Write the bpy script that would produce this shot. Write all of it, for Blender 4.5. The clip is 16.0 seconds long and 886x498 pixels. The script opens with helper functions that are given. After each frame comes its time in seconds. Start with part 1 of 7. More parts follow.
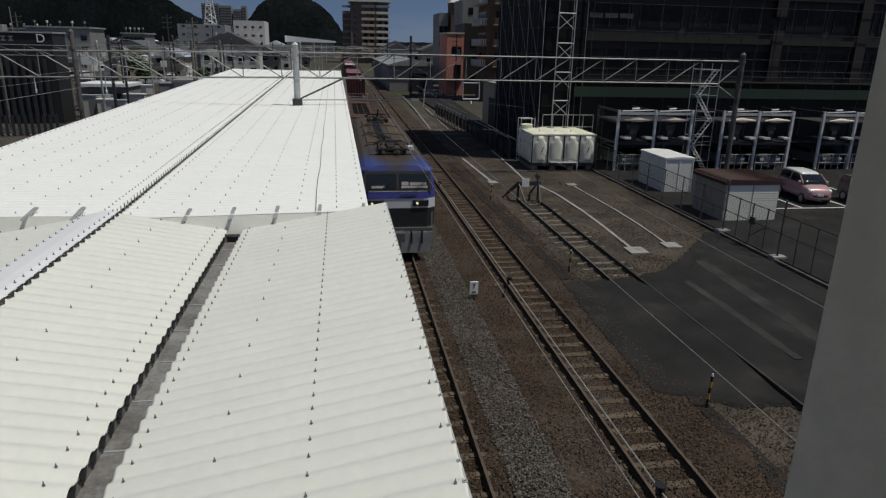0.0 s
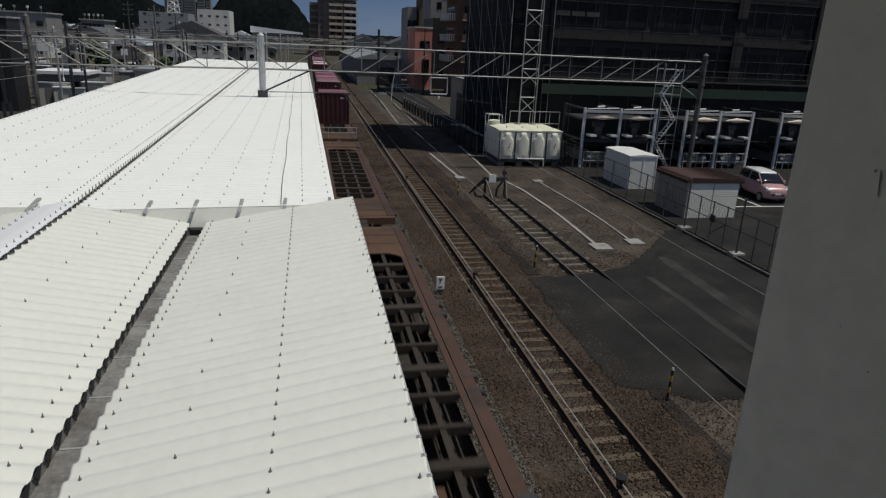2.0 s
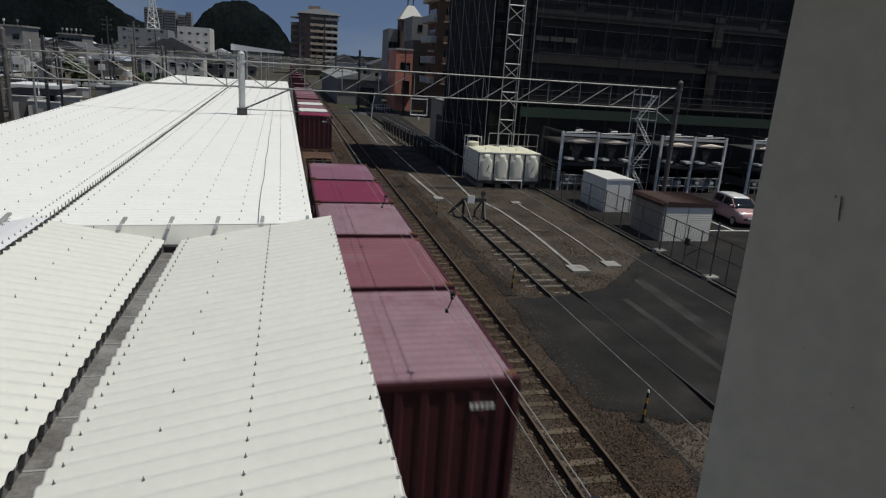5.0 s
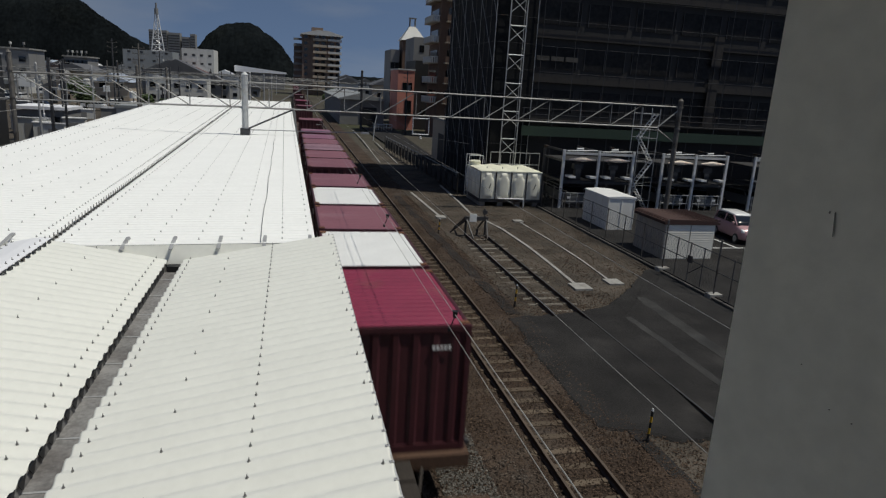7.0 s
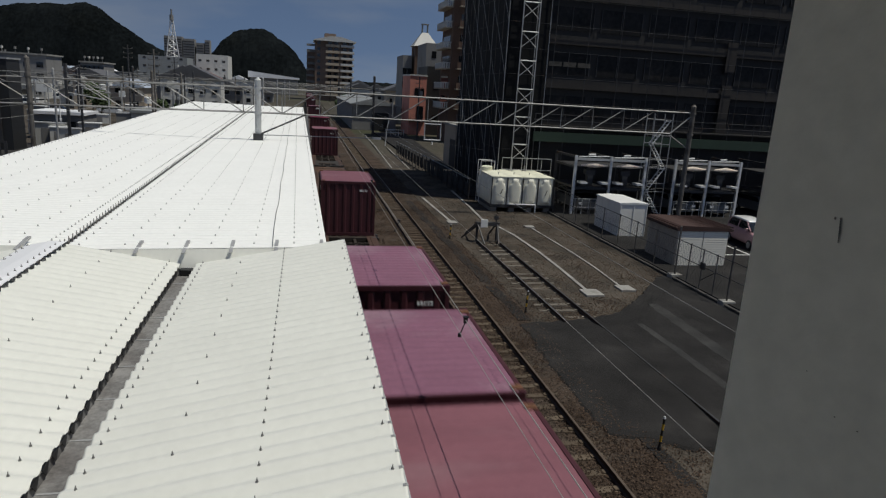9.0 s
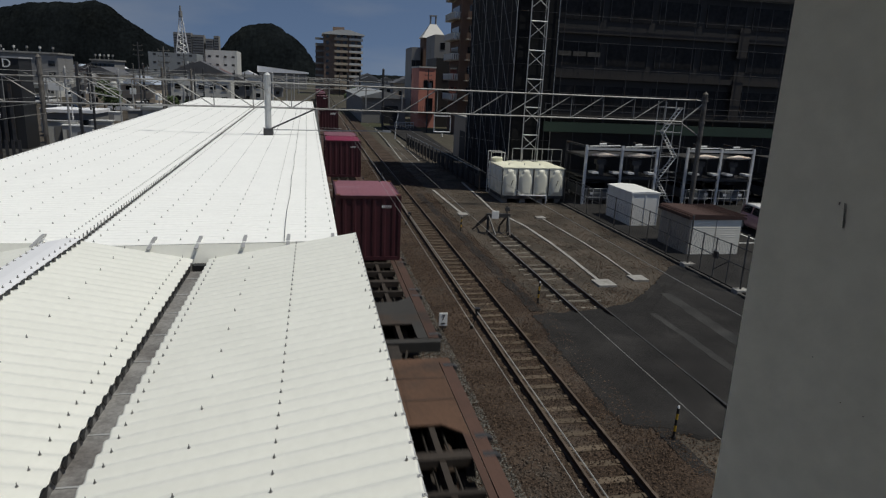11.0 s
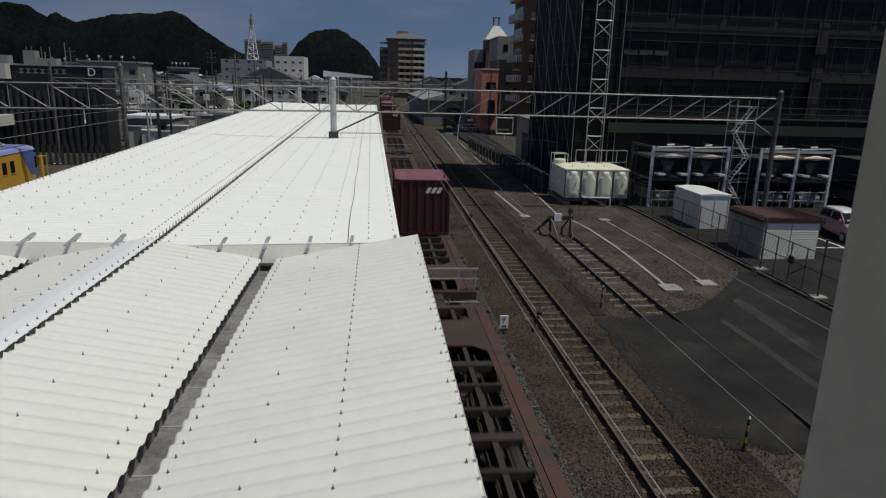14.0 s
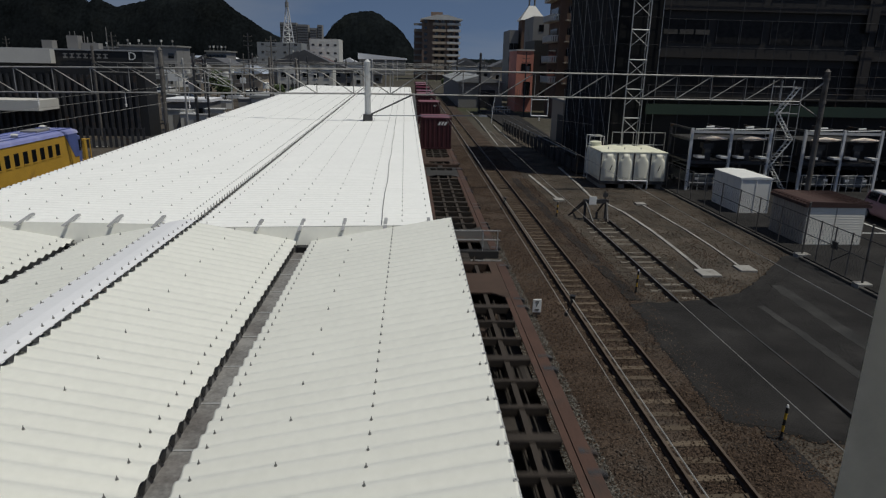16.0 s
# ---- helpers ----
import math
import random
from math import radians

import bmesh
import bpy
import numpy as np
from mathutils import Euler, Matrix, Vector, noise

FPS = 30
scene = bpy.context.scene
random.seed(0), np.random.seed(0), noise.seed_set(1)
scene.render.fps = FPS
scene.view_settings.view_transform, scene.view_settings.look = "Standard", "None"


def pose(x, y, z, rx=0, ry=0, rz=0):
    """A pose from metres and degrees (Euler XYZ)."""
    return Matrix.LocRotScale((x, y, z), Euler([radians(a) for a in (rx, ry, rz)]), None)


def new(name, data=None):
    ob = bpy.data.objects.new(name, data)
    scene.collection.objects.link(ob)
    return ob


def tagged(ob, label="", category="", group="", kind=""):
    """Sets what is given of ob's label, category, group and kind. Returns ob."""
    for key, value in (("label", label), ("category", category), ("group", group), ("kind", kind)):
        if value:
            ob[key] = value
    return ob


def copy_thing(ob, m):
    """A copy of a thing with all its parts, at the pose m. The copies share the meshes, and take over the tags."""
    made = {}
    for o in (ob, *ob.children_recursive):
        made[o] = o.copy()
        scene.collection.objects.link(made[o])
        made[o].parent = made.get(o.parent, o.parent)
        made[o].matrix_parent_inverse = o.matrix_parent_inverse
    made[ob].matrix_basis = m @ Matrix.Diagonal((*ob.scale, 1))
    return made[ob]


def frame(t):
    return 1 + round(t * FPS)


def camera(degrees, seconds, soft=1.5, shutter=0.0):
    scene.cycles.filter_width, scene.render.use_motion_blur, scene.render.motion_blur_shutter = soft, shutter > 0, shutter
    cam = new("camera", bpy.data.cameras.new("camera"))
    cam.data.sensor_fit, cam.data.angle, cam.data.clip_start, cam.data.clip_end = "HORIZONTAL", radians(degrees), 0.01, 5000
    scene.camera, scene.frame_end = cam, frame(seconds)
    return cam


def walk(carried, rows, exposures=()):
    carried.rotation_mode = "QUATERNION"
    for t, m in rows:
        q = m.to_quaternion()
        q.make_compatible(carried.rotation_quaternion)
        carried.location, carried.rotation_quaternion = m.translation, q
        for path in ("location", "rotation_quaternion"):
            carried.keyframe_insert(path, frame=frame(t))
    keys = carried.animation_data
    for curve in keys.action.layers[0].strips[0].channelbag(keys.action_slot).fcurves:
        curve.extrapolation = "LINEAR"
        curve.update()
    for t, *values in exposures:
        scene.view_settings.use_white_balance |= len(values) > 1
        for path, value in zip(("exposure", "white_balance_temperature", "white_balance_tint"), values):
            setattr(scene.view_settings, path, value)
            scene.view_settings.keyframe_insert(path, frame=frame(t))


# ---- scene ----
cam = camera(68.54, 16.0, 1.25, 0.22)
PATH = [
    (0.0, pose(-0.0105, 0.0086, 7.8, 72.77, -1.25, -8.54)),
    (0.5, pose(-0.0087, 0.0071, 7.8, 72.29, -1.71, -8.91)),
    (1.0, pose(-0.0068, 0.0055, 7.8, 72.20, -2.12, -9.56)),
    (1.5, pose(-0.0049, 0.0040, 7.8, 72.29, -2.44, -10.42)),
    (2.0, pose(-0.0041, 0.0034, 7.8, 72.42, -2.49, -11.21)),
    (2.5, pose(-0.0034, 0.0028, 7.8, 72.95, -3.18, -11.79)),
    (3.0, pose(-0.0027, 0.0022, 7.8, 73.53, -3.62, -12.41)),
    (5.5, pose(-0.0008, 0.0007, 7.8, 74.66, -3.60, -12.92)),
    (6.0, pose(-0.0001, 0.0000, 7.8, 75.10, -3.55, -13.01)),
    (6.5, pose(0.0007, -0.0006, 7.8, 75.19, -3.79, -13.07)),
    (7.0, pose(0.0015, -0.0012, 7.8, 75.92, -3.38, -12.73)),
    (7.5, pose(0.0022, -0.0018, 7.8, 76.34, -2.73, -12.03)),
    (8.0, pose(0.0030, -0.0025, 7.8, 76.46, -2.93, -11.88)),
    (8.5, pose(0.0038, -0.0031, 7.8, 76.47, -3.46, -11.73)),
    (11.0, pose(0.0085, -0.0070, 7.8, 75.60, -2.45, -10.92)),
    (11.5, pose(0.0080, -0.0066, 7.8, 75.71, -2.19, -10.35)),
    (12.0, pose(0.0075, -0.0061, 7.8, 75.77, -2.30, -9.97)),
    (12.1, pose(0.0074, -0.0060, 7.8, 75.75, -2.25, -9.36)),
    (12.2, pose(0.0073, -0.0059, 7.8, 75.62, -1.95, -7.10)),
    (12.3, pose(0.0072, -0.0059, 7.8, 75.60, -1.90, -6.96)),
    (12.5, pose(0.0070, -0.0057, 7.8, 75.57, -1.80, -6.75)),
    (13.0, pose(0.0062, -0.0051, 7.8, 75.66, -2.32, -6.32)),
    (13.5, pose(0.0054, -0.0044, 7.8, 75.70, -2.09, -5.92)),
    (14.0, pose(0.0046, -0.0038, 7.8, 75.59, -1.58, -5.58)),
    (14.5, pose(0.0038, -0.0031, 7.8, 75.40, -1.65, -5.14)),
    (15.0, pose(0.0041, -0.0034, 7.8, 74.49, -1.87, -4.56)),
    (15.5, pose(0.0045, -0.0036, 7.8, 74.09, -1.13, -3.32)),
    (16.0, pose(0.0048, -0.0039, 7.8, 74.02, -1.18, -2.66)),
]
walk(cam, PATH, [(0.0, -0.47, 7050, 5), (3.0, -0.45, 7050, 5), (6.5, -0.34, 7050, 5), (12.0, -0.36, 7050, 5), (13.5, -0.42, 7050, 5), (15.0, -0.56, 7050, 5), (16.0, -0.56, 7050, 5)])

# ---- light ----
SUN_TO = Vector((0.4, -0.16, 1.0)).normalized()
world = bpy.data.worlds.new("sky")
scene.world = world
world.use_nodes = True
wn = world.node_tree
sky = wn.nodes.new("ShaderNodeTexSky")
sky.sky_type = "NISHITA"
sky.sun_disc = False
sky.sun_elevation = math.asin(SUN_TO.z)
sky.sun_rotation = math.atan2(SUN_TO.x, SUN_TO.y)
sky.dust_density = 0.15
sky.air_density = 1.0
sky.ozone_density = 1.6
sky.altitude = 900
# thin high cloud wisps over the blue
wtc, wmap, wno = wn.nodes.new("ShaderNodeTexCoord"), wn.nodes.new("ShaderNodeMapping"), wn.nodes.new("ShaderNodeTexNoise")
wmap.inputs["Scale"].default_value = (1.2, 1.2, 5.0)
wno.inputs["Scale"].default_value, wno.inputs["Detail"].default_value = 2.2, 6
wmr, wmx = wn.nodes.new("ShaderNodeMapRange"), wn.nodes.new("ShaderNodeMix")
wmr.inputs[1].default_value, wmr.inputs[2].default_value, wmr.inputs[4].default_value = 0.45, 0.75, 0.35
wmx.data_type = "RGBA"
wmx.inputs["B"].default_value = (4.6, 4.7, 4.9, 1)
wn.links.new(wtc.outputs["Generated"], wmap.inputs[0])
wn.links.new(wmap.outputs[0], wno.inputs["Vector"])
wn.links.new(wno.outputs["Fac"], wmr.inputs[0])
wn.links.new(wmr.outputs[0], wmx.inputs["Factor"])
wti = wn.nodes.new("ShaderNodeMix")
wti.data_type, wti.blend_type = "RGBA", "MULTIPLY"
wti.inputs["Factor"].default_value = 1
wti.inputs["B"].default_value = (0.95, 0.92, 0.97, 1)
lift = wn.nodes.new("ShaderNodeMapping")
lift.inputs["Location"].default_value = (0, 0, 0.3)
wn.links.new(wtc.outputs["Generated"], lift.inputs[0])
wn.links.new(lift.outputs[0], sky.inputs[0])
wn.links.new(sky.outputs[0], wti.inputs["A"])
wn.links.new(wti.outputs["Result"], wmx.inputs["A"])
wn.links.new(wmx.outputs["Result"], wn.nodes["Background"].inputs[0])
wn.nodes["Background"].inputs[1].default_value = 0.088
sun = new("sun", bpy.data.lights.new("sun", "SUN"))
sun.data.energy = 3.6
sun.data.angle = radians(0.55)
sun.data.color = (1.0, 0.985, 0.965)
sun.matrix_world = SUN_TO.to_track_quat("Z", "Y").to_matrix().to_4x4()


# ---- materials ----
def mat(name, col, rough=0.6, metal=0.0, var=0.2, scale=1.5, fine=30.0, bump=0.15, tint=None, amount=0.5, rnd=0.0, island=0.0, stretch=(1, 1, 1), spec=0.5):
    """Base colour broken up by broad and fine noise, an optional second colour in patches, and fine relief."""
    m = bpy.data.materials.new(name)
    m.use_nodes = True
    n, k = m.node_tree.nodes, m.node_tree.links
    bs = n["Principled BSDF"]
    tc = n.new("ShaderNodeTexCoord")
    mp = n.new("ShaderNodeMapping")
    mp.inputs["Scale"].default_value = stretch
    k.new(tc.outputs["Object"], mp.inputs[0])
    a, b = n.new("ShaderNodeTexNoise"), n.new("ShaderNodeTexNoise")
    for q, s, d in ((a, scale, 5), (b, fine, 3)):
        q.inputs["Scale"].default_value = s
        q.inputs["Detail"].default_value = d
        k.new(mp.outputs[0], q.inputs["Vector"])
    mixn = n.new("ShaderNodeMath")
    mixn.operation = "ADD"
    k.new(a.outputs["Fac"], mixn.inputs[0])
    k.new(b.outputs["Fac"], mixn.inputs[1])
    last = mixn.outputs[0]
    lo, hi = 0.7, 1.3
    for on, node, sock in ((rnd, "ShaderNodeObjectInfo", "Random"), (island, "ShaderNodeNewGeometry", "Random Per Island")):
        if on:
            src = n.new(node)
            ad = n.new("ShaderNodeMath")
            ad.operation = "MULTIPLY_ADD"
            ad.inputs[1].default_value = on
            k.new(src.outputs[sock], ad.inputs[0])
            k.new(last, ad.inputs[2])
            last, hi = ad.outputs[0], hi + on
    mr = n.new("ShaderNodeMapRange")
    mr.inputs[1].default_value, mr.inputs[2].default_value = lo, hi
    mr.inputs[3].default_value, mr.inputs[4].default_value = 1 - var, 1 + var
    k.new(last, mr.inputs[0])
    base = n.new("ShaderNodeMix")
    base.data_type = "RGBA"
    base.inputs["A"].default_value = (*col, 1)
    base.inputs["B"].default_value = (*(tint or col), 1)
    base.inputs["Factor"].default_value = 0
    if tint:
        st = n.new("ShaderNodeTexNoise")
        st.inputs["Scale"].default_value = scale * 0.6
        st.inputs["Detail"].default_value = 6
        st.inputs["Roughness"].default_value = 0.65
        k.new(mp.outputs[0], st.inputs["Vector"])
        rm = n.new("ShaderNodeMapRange")
        rm.inputs[1].default_value, rm.inputs[2].default_value = 0.72 - 0.4 * amount, 0.86 - 0.4 * amount
        k.new(st.outputs["Fac"], rm.inputs[0])
        k.new(rm.outputs[0], base.inputs["Factor"])
    mul = n.new("ShaderNodeMix")
    mul.data_type, mul.blend_type = "RGBA", "MULTIPLY"
    mul.inputs["Factor"].default_value = 1
    k.new(base.outputs["Result"], mul.inputs["A"])
    k.new(mr.outputs[0], mul.inputs["B"])
    k.new(mul.outputs["Result"], bs.inputs["Base Color"])
    bs.inputs["Roughness"].default_value = rough
    bs.inputs["Metallic"].default_value = metal
    bs.inputs["Specular IOR Level"].default_value = spec
    if bump:
        bp = n.new("ShaderNodeBump")
        bp.inputs["Strength"].default_value = bump
        bp.inputs["Distance"].default_value = 0.02
        k.new(b.outputs["Fac"], bp.inputs["Height"])
        k.new(bp.outputs[0], bs.inputs["Normal"])
    return m


def glow(name, col, power):
    m = bpy.data.materials.new(name)
    m.use_nodes = True
    bs = m.node_tree.nodes["Principled BSDF"]
    bs.inputs["Base Color"].default_value = (*col, 1)
    bs.inputs["Emission Color"].default_value = (*col, 1)
    bs.inputs["Emission Strength"].default_value = power
    return m


ROOF = mat("roof_sheet", (0.73, 0.73, 0.68), 0.55, 0, 0.035, 0.7, 9, 0.02, (0.66, 0.66, 0.6), 0.2)
ROOF_NEW = mat("roof_sheet_newer", (0.9, 0.9, 0.875), 0.45, 0, 0.03, 0.7, 9, 0.02, (0.82, 0.82, 0.79), 0.15)
ROOF_CAP = mat("roof_cap", (0.84, 0.84, 0.86), 0.5, 0, 0.03, 1, 20, 0.02)
ZINC = mat("galvanised", (0.4, 0.4, 0.4), 0.5, 0.25, 0.2, 2, 30, 0.05, (0.24, 0.2, 0.17), 0.3)
STEEL_PALE = mat("painted_steel_pale", (0.5, 0.51, 0.51), 0.5, 0.2, 0.15, 2, 30, 0.05, (0.3, 0.26, 0.22), 0.3)
STEEL_DARK = mat("steel_dark", (0.06, 0.06, 0.063), 0.55, 0.4, 0.3, 2, 30, 0.1, (0.1, 0.06, 0.04), 0.4)
BOLT = mat("bolt_dull_zinc", (0.2, 0.2, 0.195), 0.5, 0.3, 0.3, 6, 40, 0.05, (0.07, 0.055, 0.045), 0.4)
BLACK = mat("black_rubber", (0.012, 0.012, 0.013), 0.5, 0, 0.3, 3, 30, 0.05)
CONCRETE = mat("concrete", (0.3, 0.29, 0.27), 0.85, 0, 0.2, 1.2, 30, 0.3, (0.17, 0.155, 0.14), 0.5)
GUTTER = mat("gutter_dirty", (0.21, 0.205, 0.2), 0.7, 0, 0.35, 2.5, 18, 0.3, (0.15, 0.14, 0.135), 0.5)
BALLAST = mat("ballast_rusty", (0.057, 0.04, 0.03), 0.95, 0, 0.6, 0.6, 14, 1.0, (0.062, 0.052, 0.044), 0.5, spec=0.2)
STONES = mat("ballast_stones", (0.08, 0.055, 0.04), 0.9, 0, 0.85, 0.5, 8, 0.2, (0.102, 0.092, 0.082), 0.5, island=1.6, spec=0.2)
YARD = mat("yard_gravel", (0.076, 0.064, 0.052), 0.95, 0, 0.6, 0.5, 18, 1.0, (0.05, 0.043, 0.036), 0.55, spec=0.2)
EARTH = mat("far_ground", (0.075, 0.068, 0.055), 0.95, 0, 0.35, 0.02, 2, 0.2, (0.045, 0.052, 0.028), 0.5, spec=0.1)
ASPHALT = mat("asphalt", (0.0205, 0.0192, 0.0187), 0.95, 0, 0.5, 0.7, 50, 0.9, (0.031, 0.029, 0.0278), 0.5, spec=0.25)
ASPHALT_PALE = mat("asphalt_pale", (0.038, 0.037, 0.036), 0.9, 0, 0.5, 0.9, 50, 0.4, (0.032, 0.032, 0.032), 0.5, spec=0.25)
KERB = mat("kerb_concrete", (0.075, 0.07, 0.064), 0.9, 0, 0.4, 1.5, 30, 0.3, (0.035, 0.033, 0.03), 0.55)
WHITE_LINE = mat("road_marking", (0.7, 0.7, 0.68), 0.7, 0, 0.2, 3, 40, 0.1, (0.3, 0.3, 0.3), 0.3)
RAIL = mat("rail_steel", (0.055, 0.036, 0.025), 0.75, 0.1, 0.3, 2, 40, 0.2)
RAIL_TOP = mat("rail_head", (0.12, 0.09, 0.068), 0.55, 0.3, 0.3, 3, 60, 0.05)
SLEEPER = mat("concrete_sleeper", (0.118, 0.092, 0.068), 0.92, 0, 0.4, 3, 25, 0.3, (0.07, 0.05, 0.036), 0.5, rnd=0.8, spec=0.2)
TIMBER = mat("timber_sleeper", (0.2, 0.18, 0.155), 0.92, 0, 0.5, 2, 25, 0.4, (0.06, 0.048, 0.038), 0.55, rnd=0.8, stretch=(1, 6, 6), spec=0.2)
# Container sides: wine paint darkened below the roofs, their shade put into the colour.
WINE_SHADED = mat("container_wine_shaded", (0.064, 0.017, 0.022), 0.45, 0, 0.2, 1.2, 14, 0.06, (0.045, 0.017, 0.016), 0.4, rnd=0.3)
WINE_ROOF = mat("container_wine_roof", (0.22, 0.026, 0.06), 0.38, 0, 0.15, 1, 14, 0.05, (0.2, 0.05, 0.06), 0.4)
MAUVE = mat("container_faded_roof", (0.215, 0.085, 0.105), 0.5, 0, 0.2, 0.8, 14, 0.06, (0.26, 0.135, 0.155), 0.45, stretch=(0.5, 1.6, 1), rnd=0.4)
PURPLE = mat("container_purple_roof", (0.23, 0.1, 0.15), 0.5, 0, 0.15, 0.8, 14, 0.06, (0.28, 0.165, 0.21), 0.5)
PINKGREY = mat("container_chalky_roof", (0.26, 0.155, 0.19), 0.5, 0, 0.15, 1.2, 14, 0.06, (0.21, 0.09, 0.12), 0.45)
WHITE_TOP = mat("container_white_roof", (0.8, 0.8, 0.78), 0.45, 0, 0.06, 1.2, 20, 0.04, (0.55, 0.5, 0.42), 0.12)
UNDER_IRON = mat("under_iron", (0.034, 0.026, 0.021), 0.85, 0, 0.4, 1.5, 20, 0.25, (0.052, 0.033, 0.024), 0.4, rnd=0.3)
RUST_BRIGHT = mat("wagon_orange_rust", (0.098, 0.052, 0.032), 0.85, 0, 0.35, 0.7, 14, 0.2, (0.05, 0.032, 0.024), 0.55, rnd=0.3)
SILL_RED = mat("wagon_sill_red", (0.07, 0.036, 0.026), 0.8, 0, 0.4, 1.2, 18, 0.2, (0.04, 0.028, 0.023), 0.5, rnd=0.4)
RUST = mat("wagon_rust", (0.06, 0.036, 0.026), 0.85, 0, 0.35, 1.3, 20, 0.25, (0.045, 0.03, 0.023), 0.5, rnd=0.4)
WAGON_GREY = mat("wagon_grey", (0.036, 0.034, 0.032), 0.75, 0, 0.35, 1.3, 20, 0.2, (0.05, 0.034, 0.025), 0.5, rnd=0.3)
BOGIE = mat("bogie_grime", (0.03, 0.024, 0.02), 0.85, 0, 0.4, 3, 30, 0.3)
LOCO_BLUE = mat("loco_blue", (0.036, 0.038, 0.2), 0.35, 0, 0.2, 0.9, 14, 0.03, (0.035, 0.036, 0.08), 0.35)
LOCO_WHITE = mat("loco_white", (0.66, 0.67, 0.7), 0.35, 0, 0.1, 1.5, 20, 0.03, (0.4, 0.38, 0.34), 0.2)
LOCO_ROOF = mat("loco_roof_grime", (0.085, 0.057, 0.032), 0.7, 0, 0.3, 0.8, 12, 0.06, (0.05, 0.043, 0.036), 0.5, stretch=(1.6, 0.6, 1))


def grimed_roof():
    """Blue paint under brown brake dust that lies thickest along the middle and spares the corners of the leading end."""
    m = mat("loco_grimed_roof", (0.04, 0.056, 0.21), 0.45, 0, 0.2, 0.9, 14, 0.03)
    n, k = m.node_tree.nodes, m.node_tree.links
    bs = n["Principled BSDF"]

    def op(kind, a, b):
        q = n.new("ShaderNodeMath")
        q.operation = kind
        for i, v in enumerate((a, b)):
            if isinstance(v, (int, float)):
                q.inputs[i].default_value = v
            elif v is not None:
                k.new(v, q.inputs[i])
        return q.outputs[0]
    tc, sp, no = n.new("ShaderNodeTexCoord"), n.new("ShaderNodeSeparateXYZ"), n.new("ShaderNodeTexNoise")
    k.new(tc.outputs["Object"], sp.inputs[0])
    k.new(tc.outputs["Object"], no.inputs["Vector"])
    no.inputs["Scale"].default_value, no.inputs["Detail"].default_value = 1.1, 5
    val = op("ADD", op("MULTIPLY", sp.outputs[1], 0.36), op("MULTIPLY", no.outputs["Fac"], 0.6))
    val = op("SUBTRACT", val, op("ABSOLUTE", sp.outputs[0], None))
    mr = n.new("ShaderNodeMapRange")
    mr.inputs[1].default_value, mr.inputs[2].default_value = -0.25, 0.55
    k.new(val, mr.inputs[0])
    src = bs.inputs["Base Color"].links[0].from_socket
    dust = n.new("ShaderNodeMix")
    dust.data_type = "RGBA"
    dust.inputs["A"].default_value, dust.inputs["B"].default_value = (0.085, 0.06, 0.036, 1), (0.038, 0.034, 0.03, 1)
    k.new(no.outputs["Fac"], dust.inputs["Factor"])
    mx = n.new("ShaderNodeMix")
    mx.data_type = "RGBA"
    k.new(mr.outputs[0], mx.inputs["Factor"])
    k.new(src, mx.inputs["A"])
    k.new(dust.outputs["Result"], mx.inputs["B"])
    k.new(mx.outputs["Result"], bs.inputs["Base Color"])
    return m


LOCO_TOP = grimed_roof()
LOCO_SKIRT = mat("loco_skirt", (0.27, 0.27, 0.28), 0.55, 0.1, 0.25, 2, 30, 0.05, (0.13, 0.12, 0.11), 0.4)
LOCO_GREY = mat("loco_underframe", (0.11, 0.11, 0.115), 0.6, 0.2, 0.3, 2, 30, 0.1, (0.06, 0.05, 0.04), 0.4)
GLASS_DARK = mat("dark_glass", (0.01, 0.012, 0.014), 0.08, 0, 0.2, 1, 4, 0, spec=0.8)
LAMP = glow("headlight_lens", (0.9, 0.72, 0.5), 1.2)
TANK = mat("tank_panel", (0.82, 0.8, 0.68), 0.5, 0, 0.08, 1.5, 18, 0.04, (0.66, 0.64, 0.53), 0.3)
TANK_TOP = mat("tank_lid", (0.78, 0.77, 0.62), 0.5, 0, 0.06, 1.5, 18, 0.04)
HUT = mat("hut_steel", (0.8, 0.78, 0.73), 0.5, 0, 0.06, 1.5, 20, 0.03, (0.6, 0.6, 0.6), 0.3)
HUT_ROOF = mat("hut_roof", (0.8, 0.8, 0.78), 0.45, 0, 0.06, 1.5, 20, 0.03)
SHED_SIDE = mat("shed_side", (0.42, 0.375, 0.32), 0.6, 0, 0.12, 1.5, 20, 0.05, (0.24, 0.22, 0.2), 0.4)
SHED_DOOR = mat("shed_shutter", (0.86, 0.82, 0.72), 0.5, 0, 0.06, 1.5, 20, 0.03)
SHED_ROOF = mat("shed_roof_brown", (0.055, 0.027, 0.022), 0.7, 0, 0.2, 1.5, 14, 0.1, (0.04, 0.026, 0.022), 0.4)
SIGN_WHITE = mat("sign_white", (0.8, 0.8, 0.78), 0.5, 0, 0.05, 4, 30, 0)
YELLOW = mat("marker_yellow", (0.6, 0.36, 0.03), 0.5, 0, 0.15, 4, 30, 0.05)
CAR_PINK = mat("car_pink", (0.52, 0.31, 0.32), 0.25, 0.1, 0.05, 1, 10, 0)
PAINT_WHITE = mat("car_white", (0.7, 0.7, 0.7), 0.25, 0, 0.04, 1, 10, 0, rnd=0.3)
PAINT_GREY = mat("car_grey", (0.16, 0.17, 0.18), 0.25, 0.3, 0.1, 1, 10, 0, rnd=0.6)
RAILCAR_YELLOW = mat("railcar_yellow", (0.56, 0.33, 0.05), 0.5, 0, 0.15, 1, 14, 0.05, (0.35, 0.2, 0.05), 0.35)
